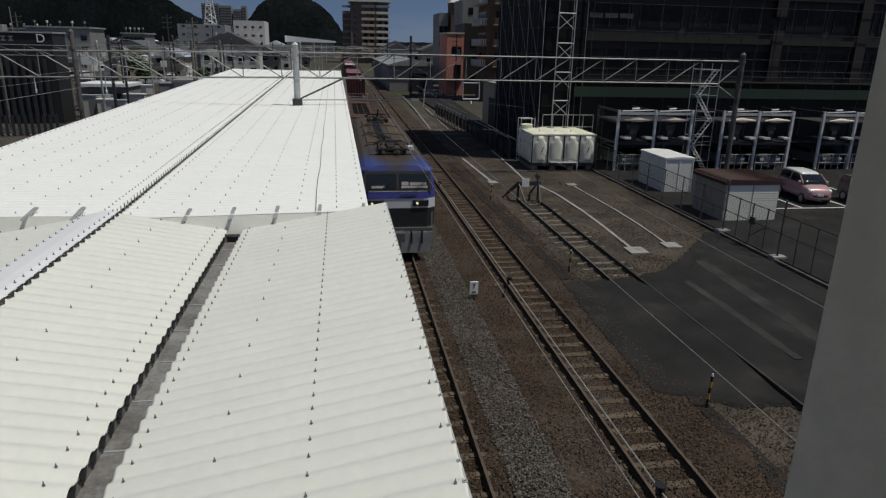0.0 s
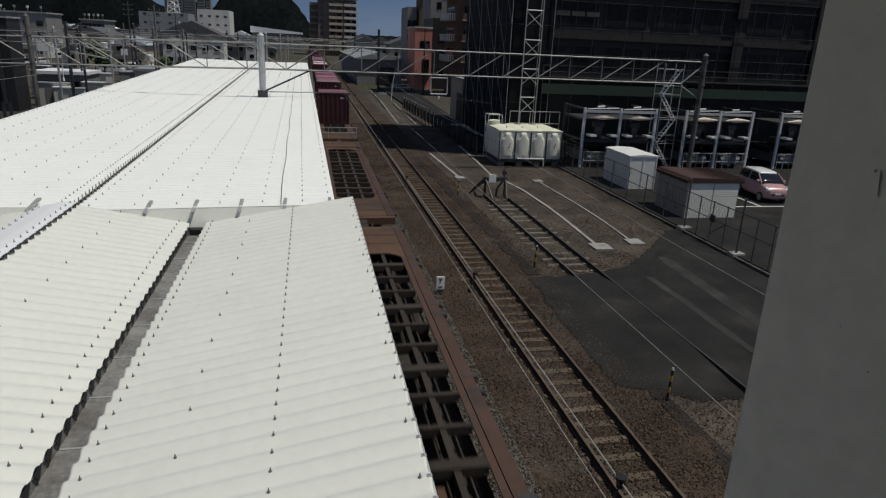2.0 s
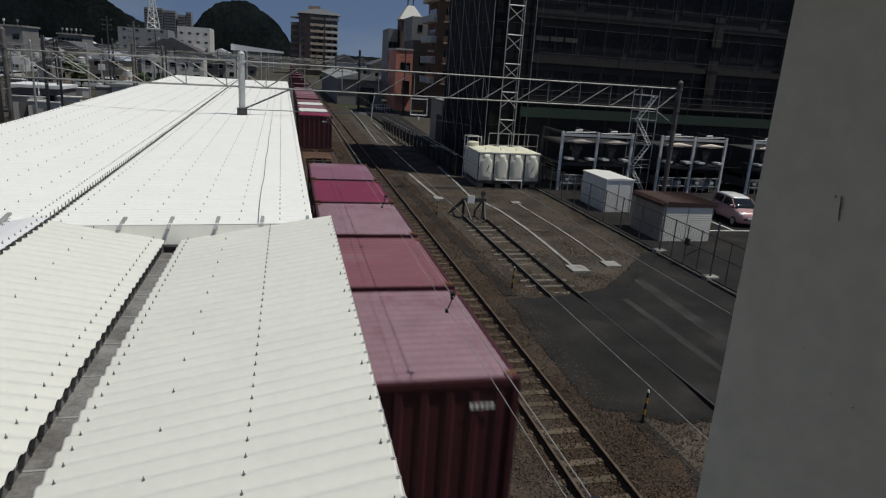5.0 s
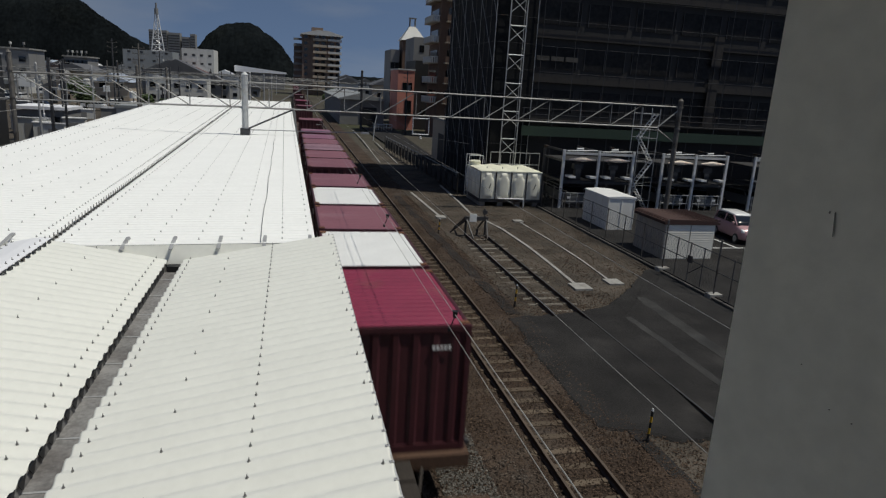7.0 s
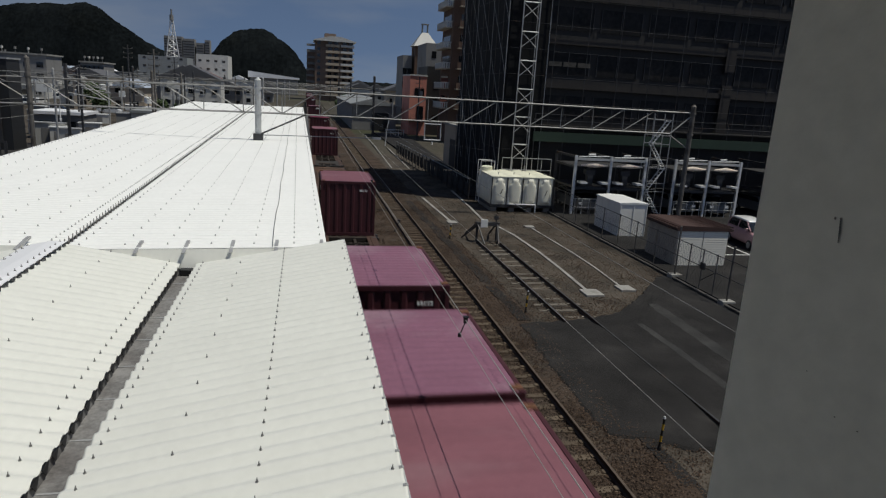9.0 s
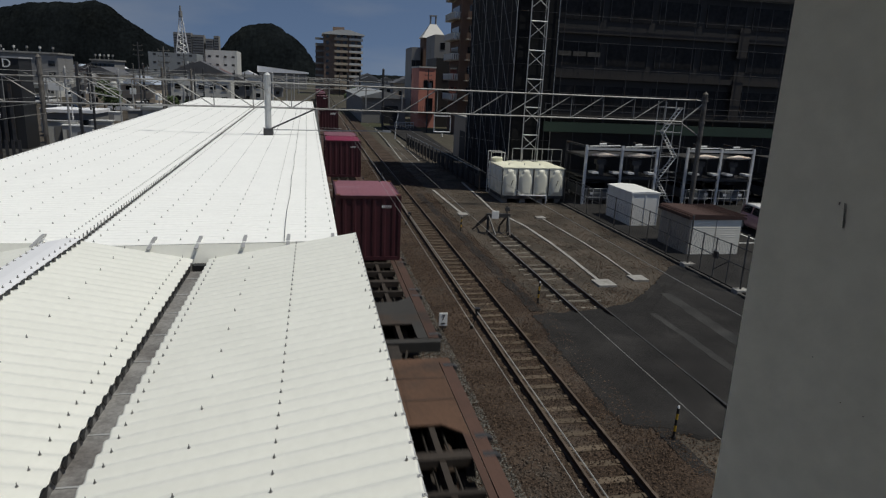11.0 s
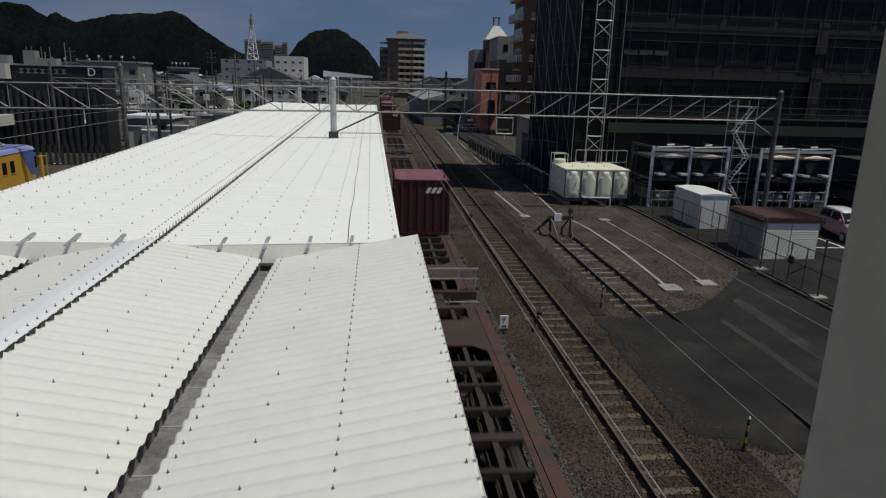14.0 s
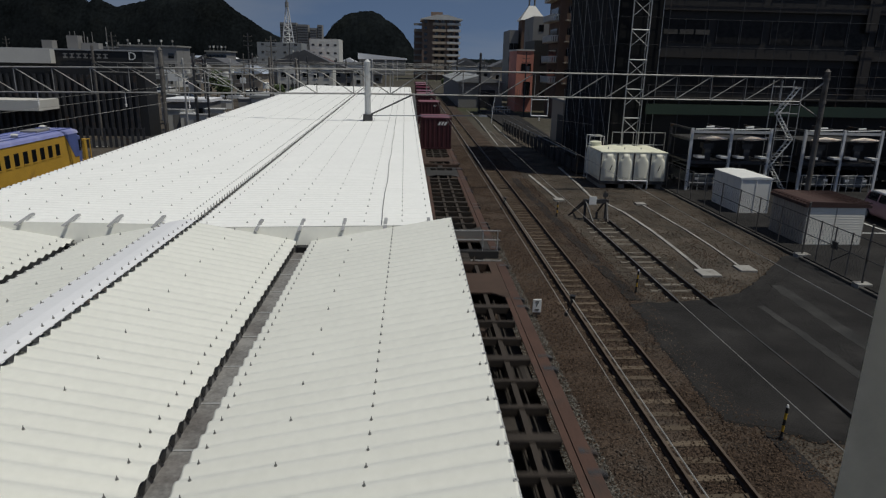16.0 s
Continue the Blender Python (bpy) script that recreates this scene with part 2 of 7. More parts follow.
RAILCAR_ROOF = mat("railcar_roof", (0.24, 0.26, 0.5), 0.5, 0, 0.15, 1, 14, 0.05, (0.42, 0.42, 0.55), 0.4)
RAILCAR_BLUE = mat("railcar_blue", (0.1, 0.14, 0.36), 0.45, 0, 0.15, 1, 14, 0.05, (0.1, 0.13, 0.3), 0.4)
BRICK_BROWN = mat("facade_brown", (0.13, 0.075, 0.05), 0.8, 0, 0.2, 0.5, 8, 0.2, (0.1, 0.06, 0.045), 0.4)
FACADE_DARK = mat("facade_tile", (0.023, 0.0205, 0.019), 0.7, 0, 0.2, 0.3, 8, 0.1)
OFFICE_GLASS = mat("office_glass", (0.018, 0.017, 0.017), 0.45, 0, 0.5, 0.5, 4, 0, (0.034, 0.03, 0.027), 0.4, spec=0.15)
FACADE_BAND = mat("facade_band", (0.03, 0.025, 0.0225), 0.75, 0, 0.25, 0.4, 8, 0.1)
TOWER_WALL = mat("tower_tile", (0.19, 0.135, 0.105), 0.8, 0, 0.12, 0.2, 5, 0.1, (0.15, 0.105, 0.085), 0.4)
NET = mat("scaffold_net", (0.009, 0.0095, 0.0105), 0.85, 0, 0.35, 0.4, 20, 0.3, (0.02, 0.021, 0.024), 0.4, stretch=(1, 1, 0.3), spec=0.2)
GREEN_SHEET = mat("green_hoarding", (0.024, 0.045, 0.028), 0.6, 0, 0.2, 0.4, 8, 0.1)
PINK_WALL = mat("pink_render", (0.62, 0.25, 0.19), 0.85, 0, 0.1, 0.5, 10, 0.1, (0.42, 0.16, 0.12), 0.4)
GREY_WALL = mat("grey_render", (0.22, 0.215, 0.21), 0.85, 0, 0.1, 0.4, 8, 0.1, (0.16, 0.157, 0.15), 0.4, rnd=0.9)
PALE_WALL = mat("pale_render", (0.58, 0.57, 0.54), 0.85, 0, 0.1, 0.4, 8, 0.1, (0.45, 0.44, 0.42), 0.35, rnd=0.3)
BEIGE_WALL = mat("beige_render", (0.45, 0.37, 0.28), 0.85, 0, 0.1, 0.4, 8, 0.1, (0.36, 0.29, 0.22), 0.4, rnd=0.5)
TILE_ROOF = mat("tile_roof", (0.1, 0.1, 0.105), 0.6, 0, 0.25, 0.8, 8, 0.3, (0.14, 0.12, 0.11), 0.4, rnd=0.8)
WARE_ROOF = mat("warehouse_roof", (0.3, 0.31, 0.31), 0.55, 0.1, 0.12, 0.4, 8, 0.1, (0.22, 0.2, 0.18), 0.4)
BLACK_WALL = mat("black_cladding", (0.018, 0.0185, 0.02), 0.6, 0, 0.2, 0.4, 8, 0.05)
# Blue-black rather than leaf green: the distance haze is put into the colour.
FOREST_HAZED = mat("hazed_wooded_hill", (0.0085, 0.0105, 0.0115), 1.0, 0, 0.5, 0.02, 0.2, 0.6, (0.0115, 0.0135, 0.0135), 0.5, spec=0.0)
LEAF = mat("leaf_green", (0.045, 0.07, 0.022), 0.8, 0, 0.4, 0.5, 6, 0.2, island=0.8)
BARK = mat("bark", (0.07, 0.055, 0.04), 0.9, 0, 0.3, 3, 20, 0.4)
GRASS = mat("grass", (0.07, 0.085, 0.03), 0.95, 0, 0.4, 0.4, 8, 0.4, (0.12, 0.11, 0.05), 0.5)
PILLAR = mat("pillar_paint", (0.86, 0.83, 0.77), 0.5, 0, 0.08, 2.2, 60, 0.06, (0.77, 0.74, 0.68), 0.4)
SCRATCH = mat("scuff_mark", (0.22, 0.21, 0.195), 0.8, 0, 0.2, 20, 90, 0)
INTERIOR = mat("interior_wall", (0.4, 0.39, 0.37), 0.8, 0, 0.1, 1, 20, 0.05)
MESHWIRE = mat("fence_wire", (0.3, 0.31, 0.31), 0.5, 0.5, 0.2, 3, 30, 0)


# ---- building blocks ----
def box(bm, x0, x1, y0, y1, z0, z1, bevel=0.0):
    vs = [bm.verts.new((x, y, z)) for z in (z0, z1) for y in (y0, y1) for x in (x0, x1)]
    for f in ((0, 2, 3, 1), (4, 5, 7, 6), (0, 1, 5, 4), (2, 6, 7, 3), (0, 4, 6, 2), (1, 3, 7, 5)):
        bm.faces.new([vs[i] for i in f])
    if bevel:
        es = list({e for v in vs for e in v.link_edges})
        bmesh.ops.bevel(bm, geom=es, offset=bevel, segments=1, affect="EDGES", profile=0.5)
    return bm


def bar(bm, p, q, r=0.02, n=6, r2=None):
    """A round bar from p to q."""
    p, q = Vector(p), Vector(q)
    d = q - p
    turn = d.to_track_quat("Z", "Y").to_matrix()
    rings = []
    for c, rr in ((p, r), (q, r if r2 is None else r2)):
        rings.append([bm.verts.new(c + turn @ Vector((rr * math.cos(6.2832 * i / n), rr * math.sin(6.2832 * i / n), 0))) for i in range(n)])
    for i in range(n):
        bm.faces.new((rings[0][i], rings[0][(i + 1) % n], rings[1][(i + 1) % n], rings[1][i]))
    bm.faces.new(rings[0][::-1])
    bm.faces.new(rings[1])
    return bm


def prism(bm, outline, axis, a, b):
    """Extrudes an outline of 2D points along an axis (0 x, 1 y, 2 z) from a to b."""
    def at(u, v, w):
        return ((w, u, v), (u, w, v), (u, v, w))[axis]
    lo = [bm.verts.new(at(u, v, a)) for u, v in outline]
    hi = [bm.verts.new(at(u, v, b)) for u, v in outline]
    n = len(outline)
    for i in range(n):
        bm.faces.new((lo[i], lo[(i + 1) % n], hi[(i + 1) % n], hi[i]))
    bm.faces.new(lo[::-1])
    bm.faces.new(hi)
    bmesh.ops.recalc_face_normals(bm, faces=bm.faces[:])
    return bm


def new_bm():
    return bmesh.new()


def mesh_of(name, bm, material, smooth=False):
    me = bpy.data.meshes.new(name)
    bmesh.ops.recalc_face_normals(bm, faces=bm.faces[:])
    bm.to_mesh(me)
    bm.free()
    me.materials.append(material)
    if smooth:
        me.polygons.foreach_set("use_smooth", [True] * len(me.polygons))
    return me


def thing(name, label, category, group="", kind="", at=None):
    ob = new(name)
    ob.empty_display_size = 0.2
    if at is not None:
        ob.matrix_basis = at
    return tagged(ob, label, category, group, kind)


def part(name, bm, material, parent, label="", kind="", smooth=False):
    ob = new(name, mesh_of(name, bm, material, smooth))
    ob.parent = parent
    return tagged(ob, label, kind=kind)


def piece(name, me, parent, m):
    ob = new(name, me)
    ob.parent = parent
    ob.matrix_basis = m
    return ob


def single(name, bm, material, label, category, group="", kind="", at=None, smooth=False):
    ob = new(name, mesh_of(name, bm, material, smooth))
    if at is not None:
        ob.matrix_basis = at
    return tagged(ob, label, category, group, kind)


def from_arrays(name, verts, faces, material, smooth=False):
    me = bpy.data.meshes.new(name)
    me.from_pydata(verts, [], faces)
    me.materials.append(material)
    if smooth:
        me.polygons.foreach_set("use_smooth", [True] * len(me.polygons))
    me.update()
    return me


def flat(bm, pts, z):
    bm.faces.new([bm.verts.new((x, y, z)) for x, y in pts])
    return bm


def slab(bm, pts, z0, z1):
    return prism(bm, pts, 2, z0, z1)


def text(name, body, size, material, parent, m, depth=0.01):
    cu = bpy.data.curves.new(name, "FONT")
    cu.body, cu.size, cu.extrude = body, size, depth
    cu.align_x, cu.align_y = "CENTER", "CENTER"
    cu.materials.append(material)
    ob = new(name, cu)
    ob.parent = parent
    ob.matrix_basis = m
    return ob


def soft_slab(bm, pts, z0, z1, inset):
    """A slab with sloping sides: its top is drawn in by inset metres."""
    cx, cy = sum(p[0] for p in pts) / len(pts), sum(p[1] for p in pts) / len(pts)
    lo, hi = [], []
    for x, y in pts:
        d = Vector((cx - x, cy - y))
        q = Vector((x, y)) + d.normalized() * min(inset, d.length * 0.4)
        lo.append(bm.verts.new((x, y, z0)))
        hi.append(bm.verts.new((q.x, q.y, z1)))
    n = len(pts)
    for i in range(n):
        bm.faces.new((lo[i], lo[(i + 1) % n], hi[(i + 1) % n], hi[i]))
    bm.faces.new(hi)
    bm.faces.new(lo[::-1])
    return bm


# ---- ground ----
bm = new_bm()
flat(bm, [(-3000, -300), (3000, -300), (3000, 4000), (-3000, 4000)], -0.34)
single("ground", bm, EARTH, "wide brown-green earth reaching the horizon", "ground", kind="structure")


def uneven_sheet(name, x0, x1, y0, y1, z, step, amp, material, label, category, hollow=()):
    nx, ny = int((x1 - x0) / step) + 1, int((y1 - y0) / step) + 1
    xs, ys = np.linspace(x0, x1, nx), np.linspace(y0, y1, ny)
    rise = [0.045 * min([1.0] + [max(0.0, (abs(x - c) - 0.6) / 0.25) for c in hollow]) if hollow else 0.0 for x in xs]
    verts = [(x, y, z + r + amp * noise.noise((x * 0.8, y * 0.8, 3.1)) + 0.5 * amp * noise.noise((x * 3, y * 3, 7.7))) for y in ys for x, r in zip(xs, rise)]
    faces = [(j * nx + i, j * nx + i + 1, (j + 1) * nx + i + 1, (j + 1) * nx + i) for j in range(ny - 1) for i in range(nx - 1)]
    ob = new(name, from_arrays(name, verts, faces, material, True))
    return tagged(ob, label, category, kind="structure")


uneven_sheet("ballast_bed", -2.2, 8.3, -6, 150, -0.192, 0.25, 0.045, BALLAST, "rust-stained crushed stone ballast bed under the tracks", "ballast", (2.0, 6.1))
uneven_sheet("yard_ground", 8.3, 17.0, 6, 80, -0.175, 0.4, 0.03, YARD, "grey-brown gravel yard beside the siding", "gravel")
bm = new_bm()
slab(bm, [(-60, 20), (-10.9, 20), (-13.5, 150), (-60, 150)], -0.34, -0.26)
single("left_yard_ground", bm, YARD, "grey gravel railway yard behind the platform", "gravel", kind="structure")
def frayed(pts, step, amp, seed):
    """An outline walked in small steps, each pushed in or out a little, as asphalt crumbles at its rim."""
    rng, out = random.Random(seed), []
    for (x0, y0), (x1, y1) in zip(pts, pts[1:] + pts[:1]):
        n = max(1, int(math.hypot(x1 - x0, y1 - y0) / step))
        for i in range(n):
            f = i / n
            out.append((x0 + (x1 - x0) * f + rng.uniform(-amp, amp), y0 + (y1 - y0) * f + rng.uniform(-amp, amp)))
    return out


APRON = [(7.35, 13.1), (8.2, 12.9), (9.2, 12.3), (16.95, 11.8), (16.95, 27.1), (16.3, 26.7), (14.9, 25.1), (14.0, 24.0), (13.1, 23.05), (12.3, 22.3), (11.5, 21.75), (10.4, 21.4), (9.3, 21.15), (7.6, 20.95), (7.45, 18.5), (7.3, 16.0)]
bm = new_bm()
soft_slab(bm, frayed(APRON, 0.22, 0.07, 8), -0.16, -0.11, 0.1)
soft_slab(bm, [(8.0, 13.6), (9.4, 13.0), (16.9, 12.4), (16.9, 26.2), (15.0, 24.6), (13.2, 22.6), (11.5, 21.2), (9.6, 20.6), (8.2, 20.4), (7.9, 16.0)], -0.115, -0.014, 2.2)
single("asphalt_crossing", bm, ASPHALT, "dark worn asphalt apron across the siding", "asphalt", kind="structure")


def dust_track(pts, seed):
    """A long thin patch of pale dust with ragged sides, following pts of (x, y, half width)."""
    rng, lft, rgt = random.Random(seed), [], []
    for (x0, y0, w0), (x1, y1, w1) in zip(pts, pts[1:]):
        n = int(abs(y1 - y0) / 0.25)
        for i in range(n):
            f = i / n
            x, y, w = x0 + (x1 - x0) * f, y0 + (y1 - y0) * f, w0 + (w1 - w0) * f
            lft.append((x - w * rng.uniform(0.85, 1.15), y))
            rgt.append((x + w * rng.uniform(0.85, 1.15), y))
    return lft + rgt[::-1]


bm = new_bm()
slab(bm, dust_track([(13.8, 22.6, 0.22), (13.75, 21.8, 0.26), (13.6, 17.9, 0.26), (13.4, 13.6, 0.22)], 4), -0.03, -0.0105)
slab(bm, dust_track([(12.05, 20.4, 0.12), (12.1, 18.0, 0.16), (12.0, 14.0, 0.14)], 5), -0.03, -0.0108)
single("asphalt_wheel_track", bm, ASPHALT_PALE, "paler dusty wheel track on the asphalt", "asphalt", kind="structure")
bm = new_bm()
slab(bm, [(17.25, 5), (70, 5), (70, 75), (17.25, 75)], -0.25, -0.04)
single("car_park", bm, ASPHALT, "dark asphalt car park beyond the fence", "asphalt", kind="structure")
bm = new_bm()
for x in (24.4, 27.2, 30.0):
    box(bm, x - 0.06, x + 0.06, 30.9, 36, -0.05, -0.034)
box(bm, 22.6, 30.0, 30.75, 30.87, -0.05, -0.035)
single("parking_line", bm, WHITE_LINE, "white painted parking bay lines on asphalt", "road marking", kind="structure")
bm = new_bm()
box(bm, 17.06, 17.2, 12, 60, -0.25, -0.065, 0.015)
single("kerb", bm, KERB, "low grey concrete kerb under the fence", "kerb", kind="structure")
bm = new_bm()
for k in range(20):
    y = 21.3 + 1.25 * k
    x = 7.95 - 0.025 * k + 0.05 * math.sin(k * 1.7)
    slab(bm, [(x - 0.24, y), (x + 0.24, y), (x + 0.21, y + 1.25), (x - 0.27, y + 1.25)], -0.2, -0.126 - 0.002 * (k % 2))
soft_slab(bm, [(8.05, 9.0), (8.5, 9.0), (8.42, 13.2), (8.05, 13.2)], -0.2, -0.128, 0.1)
single("cable_path", bm, ASPHALT, "dark narrow dirt path beside the main track", "path", kind="structure")

# loose stones on the ballast
def stones(name, count, x0, x1, y0, y1, z, size, material, label, seed, hollow=()):
    rng = np.random.default_rng(seed)
    xs = rng.uniform(x0, x1, count)
    ys = y0 + (y1 - y0) * rng.uniform(0, 1, count) ** 1.7
    s = size * rng.uniform(0.5, 1.25, count)
    octa = np.array([(1, 0, 0), (-1, 0, 0), (0, 1, 0), (0, -1, 0), (0, 0, 0.75), (0, 0, -0.75)])
    a = rng.uniform(0, 6.28, count)
    c, d = np.cos(a)[:, None], np.sin(a)[:, None]
    v = octa[None] * s[:, None, None] * rng.uniform(0.6, 1.3, (count, 6, 1))
    vx = v[:, :, 0] * c - v[:, :, 1] * d + xs[:, None]
    vy = v[:, :, 0] * d + v[:, :, 1] * c + ys[:, None]
    if hollow:
        z = z + 0.036 * np.min([np.clip((np.abs(xs - c) - 0.6) / 0.25, 0, 1) for c in hollow], 0)[:, None]
    vz = v[:, :, 2] + z + rng.uniform(-0.02, 0.03, count)[:, None]
    verts = np.stack([vx, vy, vz], 2).reshape(-1, 3)
    tri = np.array([(0, 2, 4), (2, 1, 4), (1, 3, 4), (3, 0, 4), (2, 0, 5), (1, 2, 5), (3, 1, 5), (0, 3, 5)])
    faces = (tri[None] + 6 * np.arange(count)[:, None, None]).reshape(-1, 3)
    ob = new(name, from_arrays(name, verts.tolist(), faces.tolist(), material))
    return tagged(ob, label, "ballast", kind="stuff")


stones("ballast_stone", 170000, 0.2, 8.4, 5, 66, -0.17, 0.024, STONES, "loose brown and grey ballast stones", 3, (2.0, 6.1))
GREYSTONE = mat("grey_stones", (0.125, 0.117, 0.105), 0.9, 0, 0.8, 0.5, 8, 0.2, island=1.6, spec=0.2)
stones("fresh_ballast_stone", 20000, 3.0, 4.1, 6, 30, -0.118, 0.027, GREYSTONE, "fresh grey ballast stones beside the rail", 5)
stones("yard_stone", 60000, 8.3, 16.9, 20.8, 62, -0.174, 0.024, STONES, "loose grey-brown yard gravel", 6)
stones("siding_stone", 9000, 7.3, 13.0, 8.5, 13.4, -0.155, 0.025, STONES, "loose brown stones at the end of the siding", 7)

# ---- tracks ----
RAIL_OUT = [(-0.064, -0.153), (0.064, -0.153), (0.064, -0.14), (0.012, -0.12), (0.012, -0.045), (0.032, -0.035), (0.032, -0.004), (-0.032, -0.004), (-0.032, -0.035), (-0.012, -0.045), (-0.012, -0.12), (-0.064, -0.14)]


def sleeper_mesh(name, half, w, h, material):
    b = new_bm()
    prism(b, [(-w / 2 - 0.02, -h), (w / 2 + 0.02, -h), (w / 2, 0), (-w / 2, 0)], 0, -half, half)
    box(b, -0.72, -0.4, -0.07, 0.07, 0, 0.03)
    box(b, 0.4, 0.72, -0.07, 0.07, 0, 0.03)
    return mesh_of(name, b, material)


def track(name, cx, y0, y1, sl0, sl1, pitch, material, label, left=None):
    t = thing(name, label, "railway track", "tracks", "structure")
    whole = y0
    for sx in (-0.565, 0.565):
        y0 = left if left is not None and sx < 0 else whole
        b = new_bm()
        prism(b, [(cx + sx + u, v) for u, v in RAIL_OUT], 1, y0, y1)
        r = part("rail", b, RAIL, t, "rusty brown steel rail")
        b = new_bm()
        box(b, cx + sx - 0.031, cx + sx + 0.031, y0, y1, -0.004, 0.0)
        part("rail_head", b, RAIL_TOP if left is None else STEEL_DARK, r, "worn rail head")
    me = sleeper_mesh("sleeper", 1.0, 0.21, 0.15, material)
    y = sl0
    rng = random.Random(int(cx * 10))
    while y < sl1:
        piece("sleeper", me, t, pose(cx + rng.uniform(-0.03, 0.03), y, (-0.162 + rng.uniform(-0.012, 0.01)) if cx < 8 else rng.uniform(-0.185, -0.135), 0, 0, rng.uniform(-1, 1) * (1 if cx < 8 else 2)))
        y += pitch
    return t


T1, T2, T3 = 2.0, 6.1, 9.93
track("main_track", T1, -30, 700, 5, 60, 0.62, SLEEPER, "railway track with concrete sleepers beside the platform")
track("passing_track", T2, -30, 700, 8, 110, 0.62, SLEEPER, "empty railway track with concrete sleepers in brown ballast")
track("siding", T3, 8.5, 33.6, 21.6, 34, 0.72, TIMBER, "short rusty siding with timber sleepers ending at a buffer", 20.9)
for cx in (-14.5, -18.6, -22.3):
    track("yard_track", cx, 15, 400, 30, 60, 0.9, TIMBER, "railway yard track behind the platform roof")

# ---- platform and its roof ----
PITCH = 0.27


def corrugated(name, parent, xz, y0, y1, material, amp=0.024, per=8, xe=None, thick=0.008):
    """A corrugated sheet whose waves follow y; xz is its run across, xe the same at the far end."""
    def close_ends(run):
        """Adds a point close to each end, so that the smooth shading keeps off the rim."""
        (xa, za), (xb, zb), (xc, zc), (xd, zd) = run[0], run[1], run[-2], run[-1]
        return [run[0], (xa + (xb - xa) * 0.015, za + (zb - za) * 0.015)] + list(run[1:-1]) + [(xd + (xc - xd) * 0.015, zd + (zc - zd) * 0.015), run[-1]]
    xz = close_ends(xz)
    xe = close_ends(xe) if xe else None
    ny = int(round((y1 - y0) / PITCH * per)) + 1
    nx = len(xz)
    verts, faces = [], []
    for j in range(ny):
        y = y0 + (y1 - y0) * j / (ny - 1)
        ph = (y / PITCH) % 1.0
        wave = math.cos(6.2832 * ph)
        wave = math.copysign(abs(wave) ** 0.75, wave)
        f = j / (ny - 1)
        for i in range(nx):
            x, z = xz[i]
            if xe:
                x, z = x + (xe[i][0] - x) * f, z + (xe[i][1] - z) * f
            verts.append((x, y, z + amp * wave))
    for j in range(ny - 1):
        for i in range(nx - 1):
            faces.append((j * nx + i, j * nx + i + 1, (j + 1) * nx + i + 1, (j + 1) * nx + i))
    ob = new(name, from_arrays(name, verts, faces, material, True))
    ob.parent = parent
    if thick:
        so = ob.modifiers.new("thickness", "SOLIDIFY")
        so.thickness, so.offset = thick, -1
    return ob


def bolt_mesh(name):
    b = new_bm()
    bar(b, (0, 0, 0), (0, 0, 0.008), 0.016, 6)
    bar(b, (0, 0, 0.007), (0, 0, 0.046), 0.005, 5)
    bar(b, (0, 0, 0.008), (0, 0, 0.022), 0.01, 6)
    return mesh_of(name, b, BOLT)


def bolts_joined(name, parent, places):
    b = new_bm()
    for x, y, z in places:
        bar(b, (x, y, z), (x, y, z + 0.012), 0.02, 5)
        bar(b, (x, y, z + 0.012), (x, y, z + 0.045), 0.009, 4, 0.006)
    o = part(name, b, BOLT, parent, "rows of small zinc hook bolts", kind="stuff")
    return o


near_roof = thing("platform_roof", "white corrugated metal platform roof in V-shaped folds with zinc hook bolts", "roof", "platform roofs", "structure")
VZ, SL = 3.9, 0.186
R_X, R_Z = 0.9, 3.9 + 0.186 * 3.14
RIDGE_X, RIDGE_Z = -4.72, 3.9 + 0.186 * 2.28
corrugated("roof_sheet", near_roof, [(-2.21, VZ + 0.005), (-0.7, VZ + SL * 1.54), (R_X, R_Z)], 0.6, 14.2, ROOF)
corrugated("roof_sheet", near_roof, [(RIDGE_X, RIDGE_Z), (-3.6, VZ + SL * 1.16), (-2.52, VZ + 0.01)], 0.6, 14.2, ROOF)
corrugated("roof_sheet", near_roof, [(-7.15, VZ), (RIDGE_X - 0.25, RIDGE_Z)], 0.6, 14.2, ROOF)
corrugated("roof_sheet", near_roof, [(-10.6, R_Z), (-7.35, VZ)], 0.6, 14.2, ROOF)
b = new_bm()
prism(b, [(RIDGE_X - 0.74, RIDGE_Z - 0.05), (RIDGE_X - 0.72, RIDGE_Z - 0.038), (RIDGE_X - 0.3, RIDGE_Z + 0.055), (RIDGE_X - 0.1, RIDGE_Z + 0.072), (RIDGE_X + 0.03, RIDGE_Z + 0.055), (RIDGE_X + 0.03, RIDGE_Z + 0.035), (RIDGE_X - 0.1, RIDGE_Z + 0.05), (RIDGE_X - 0.3, RIDGE_Z + 0.035)], 1, 0.6, 14.1)
part("ridge_cap", b, ROOF_CAP, near_roof, "smooth bright ridge capping strip")
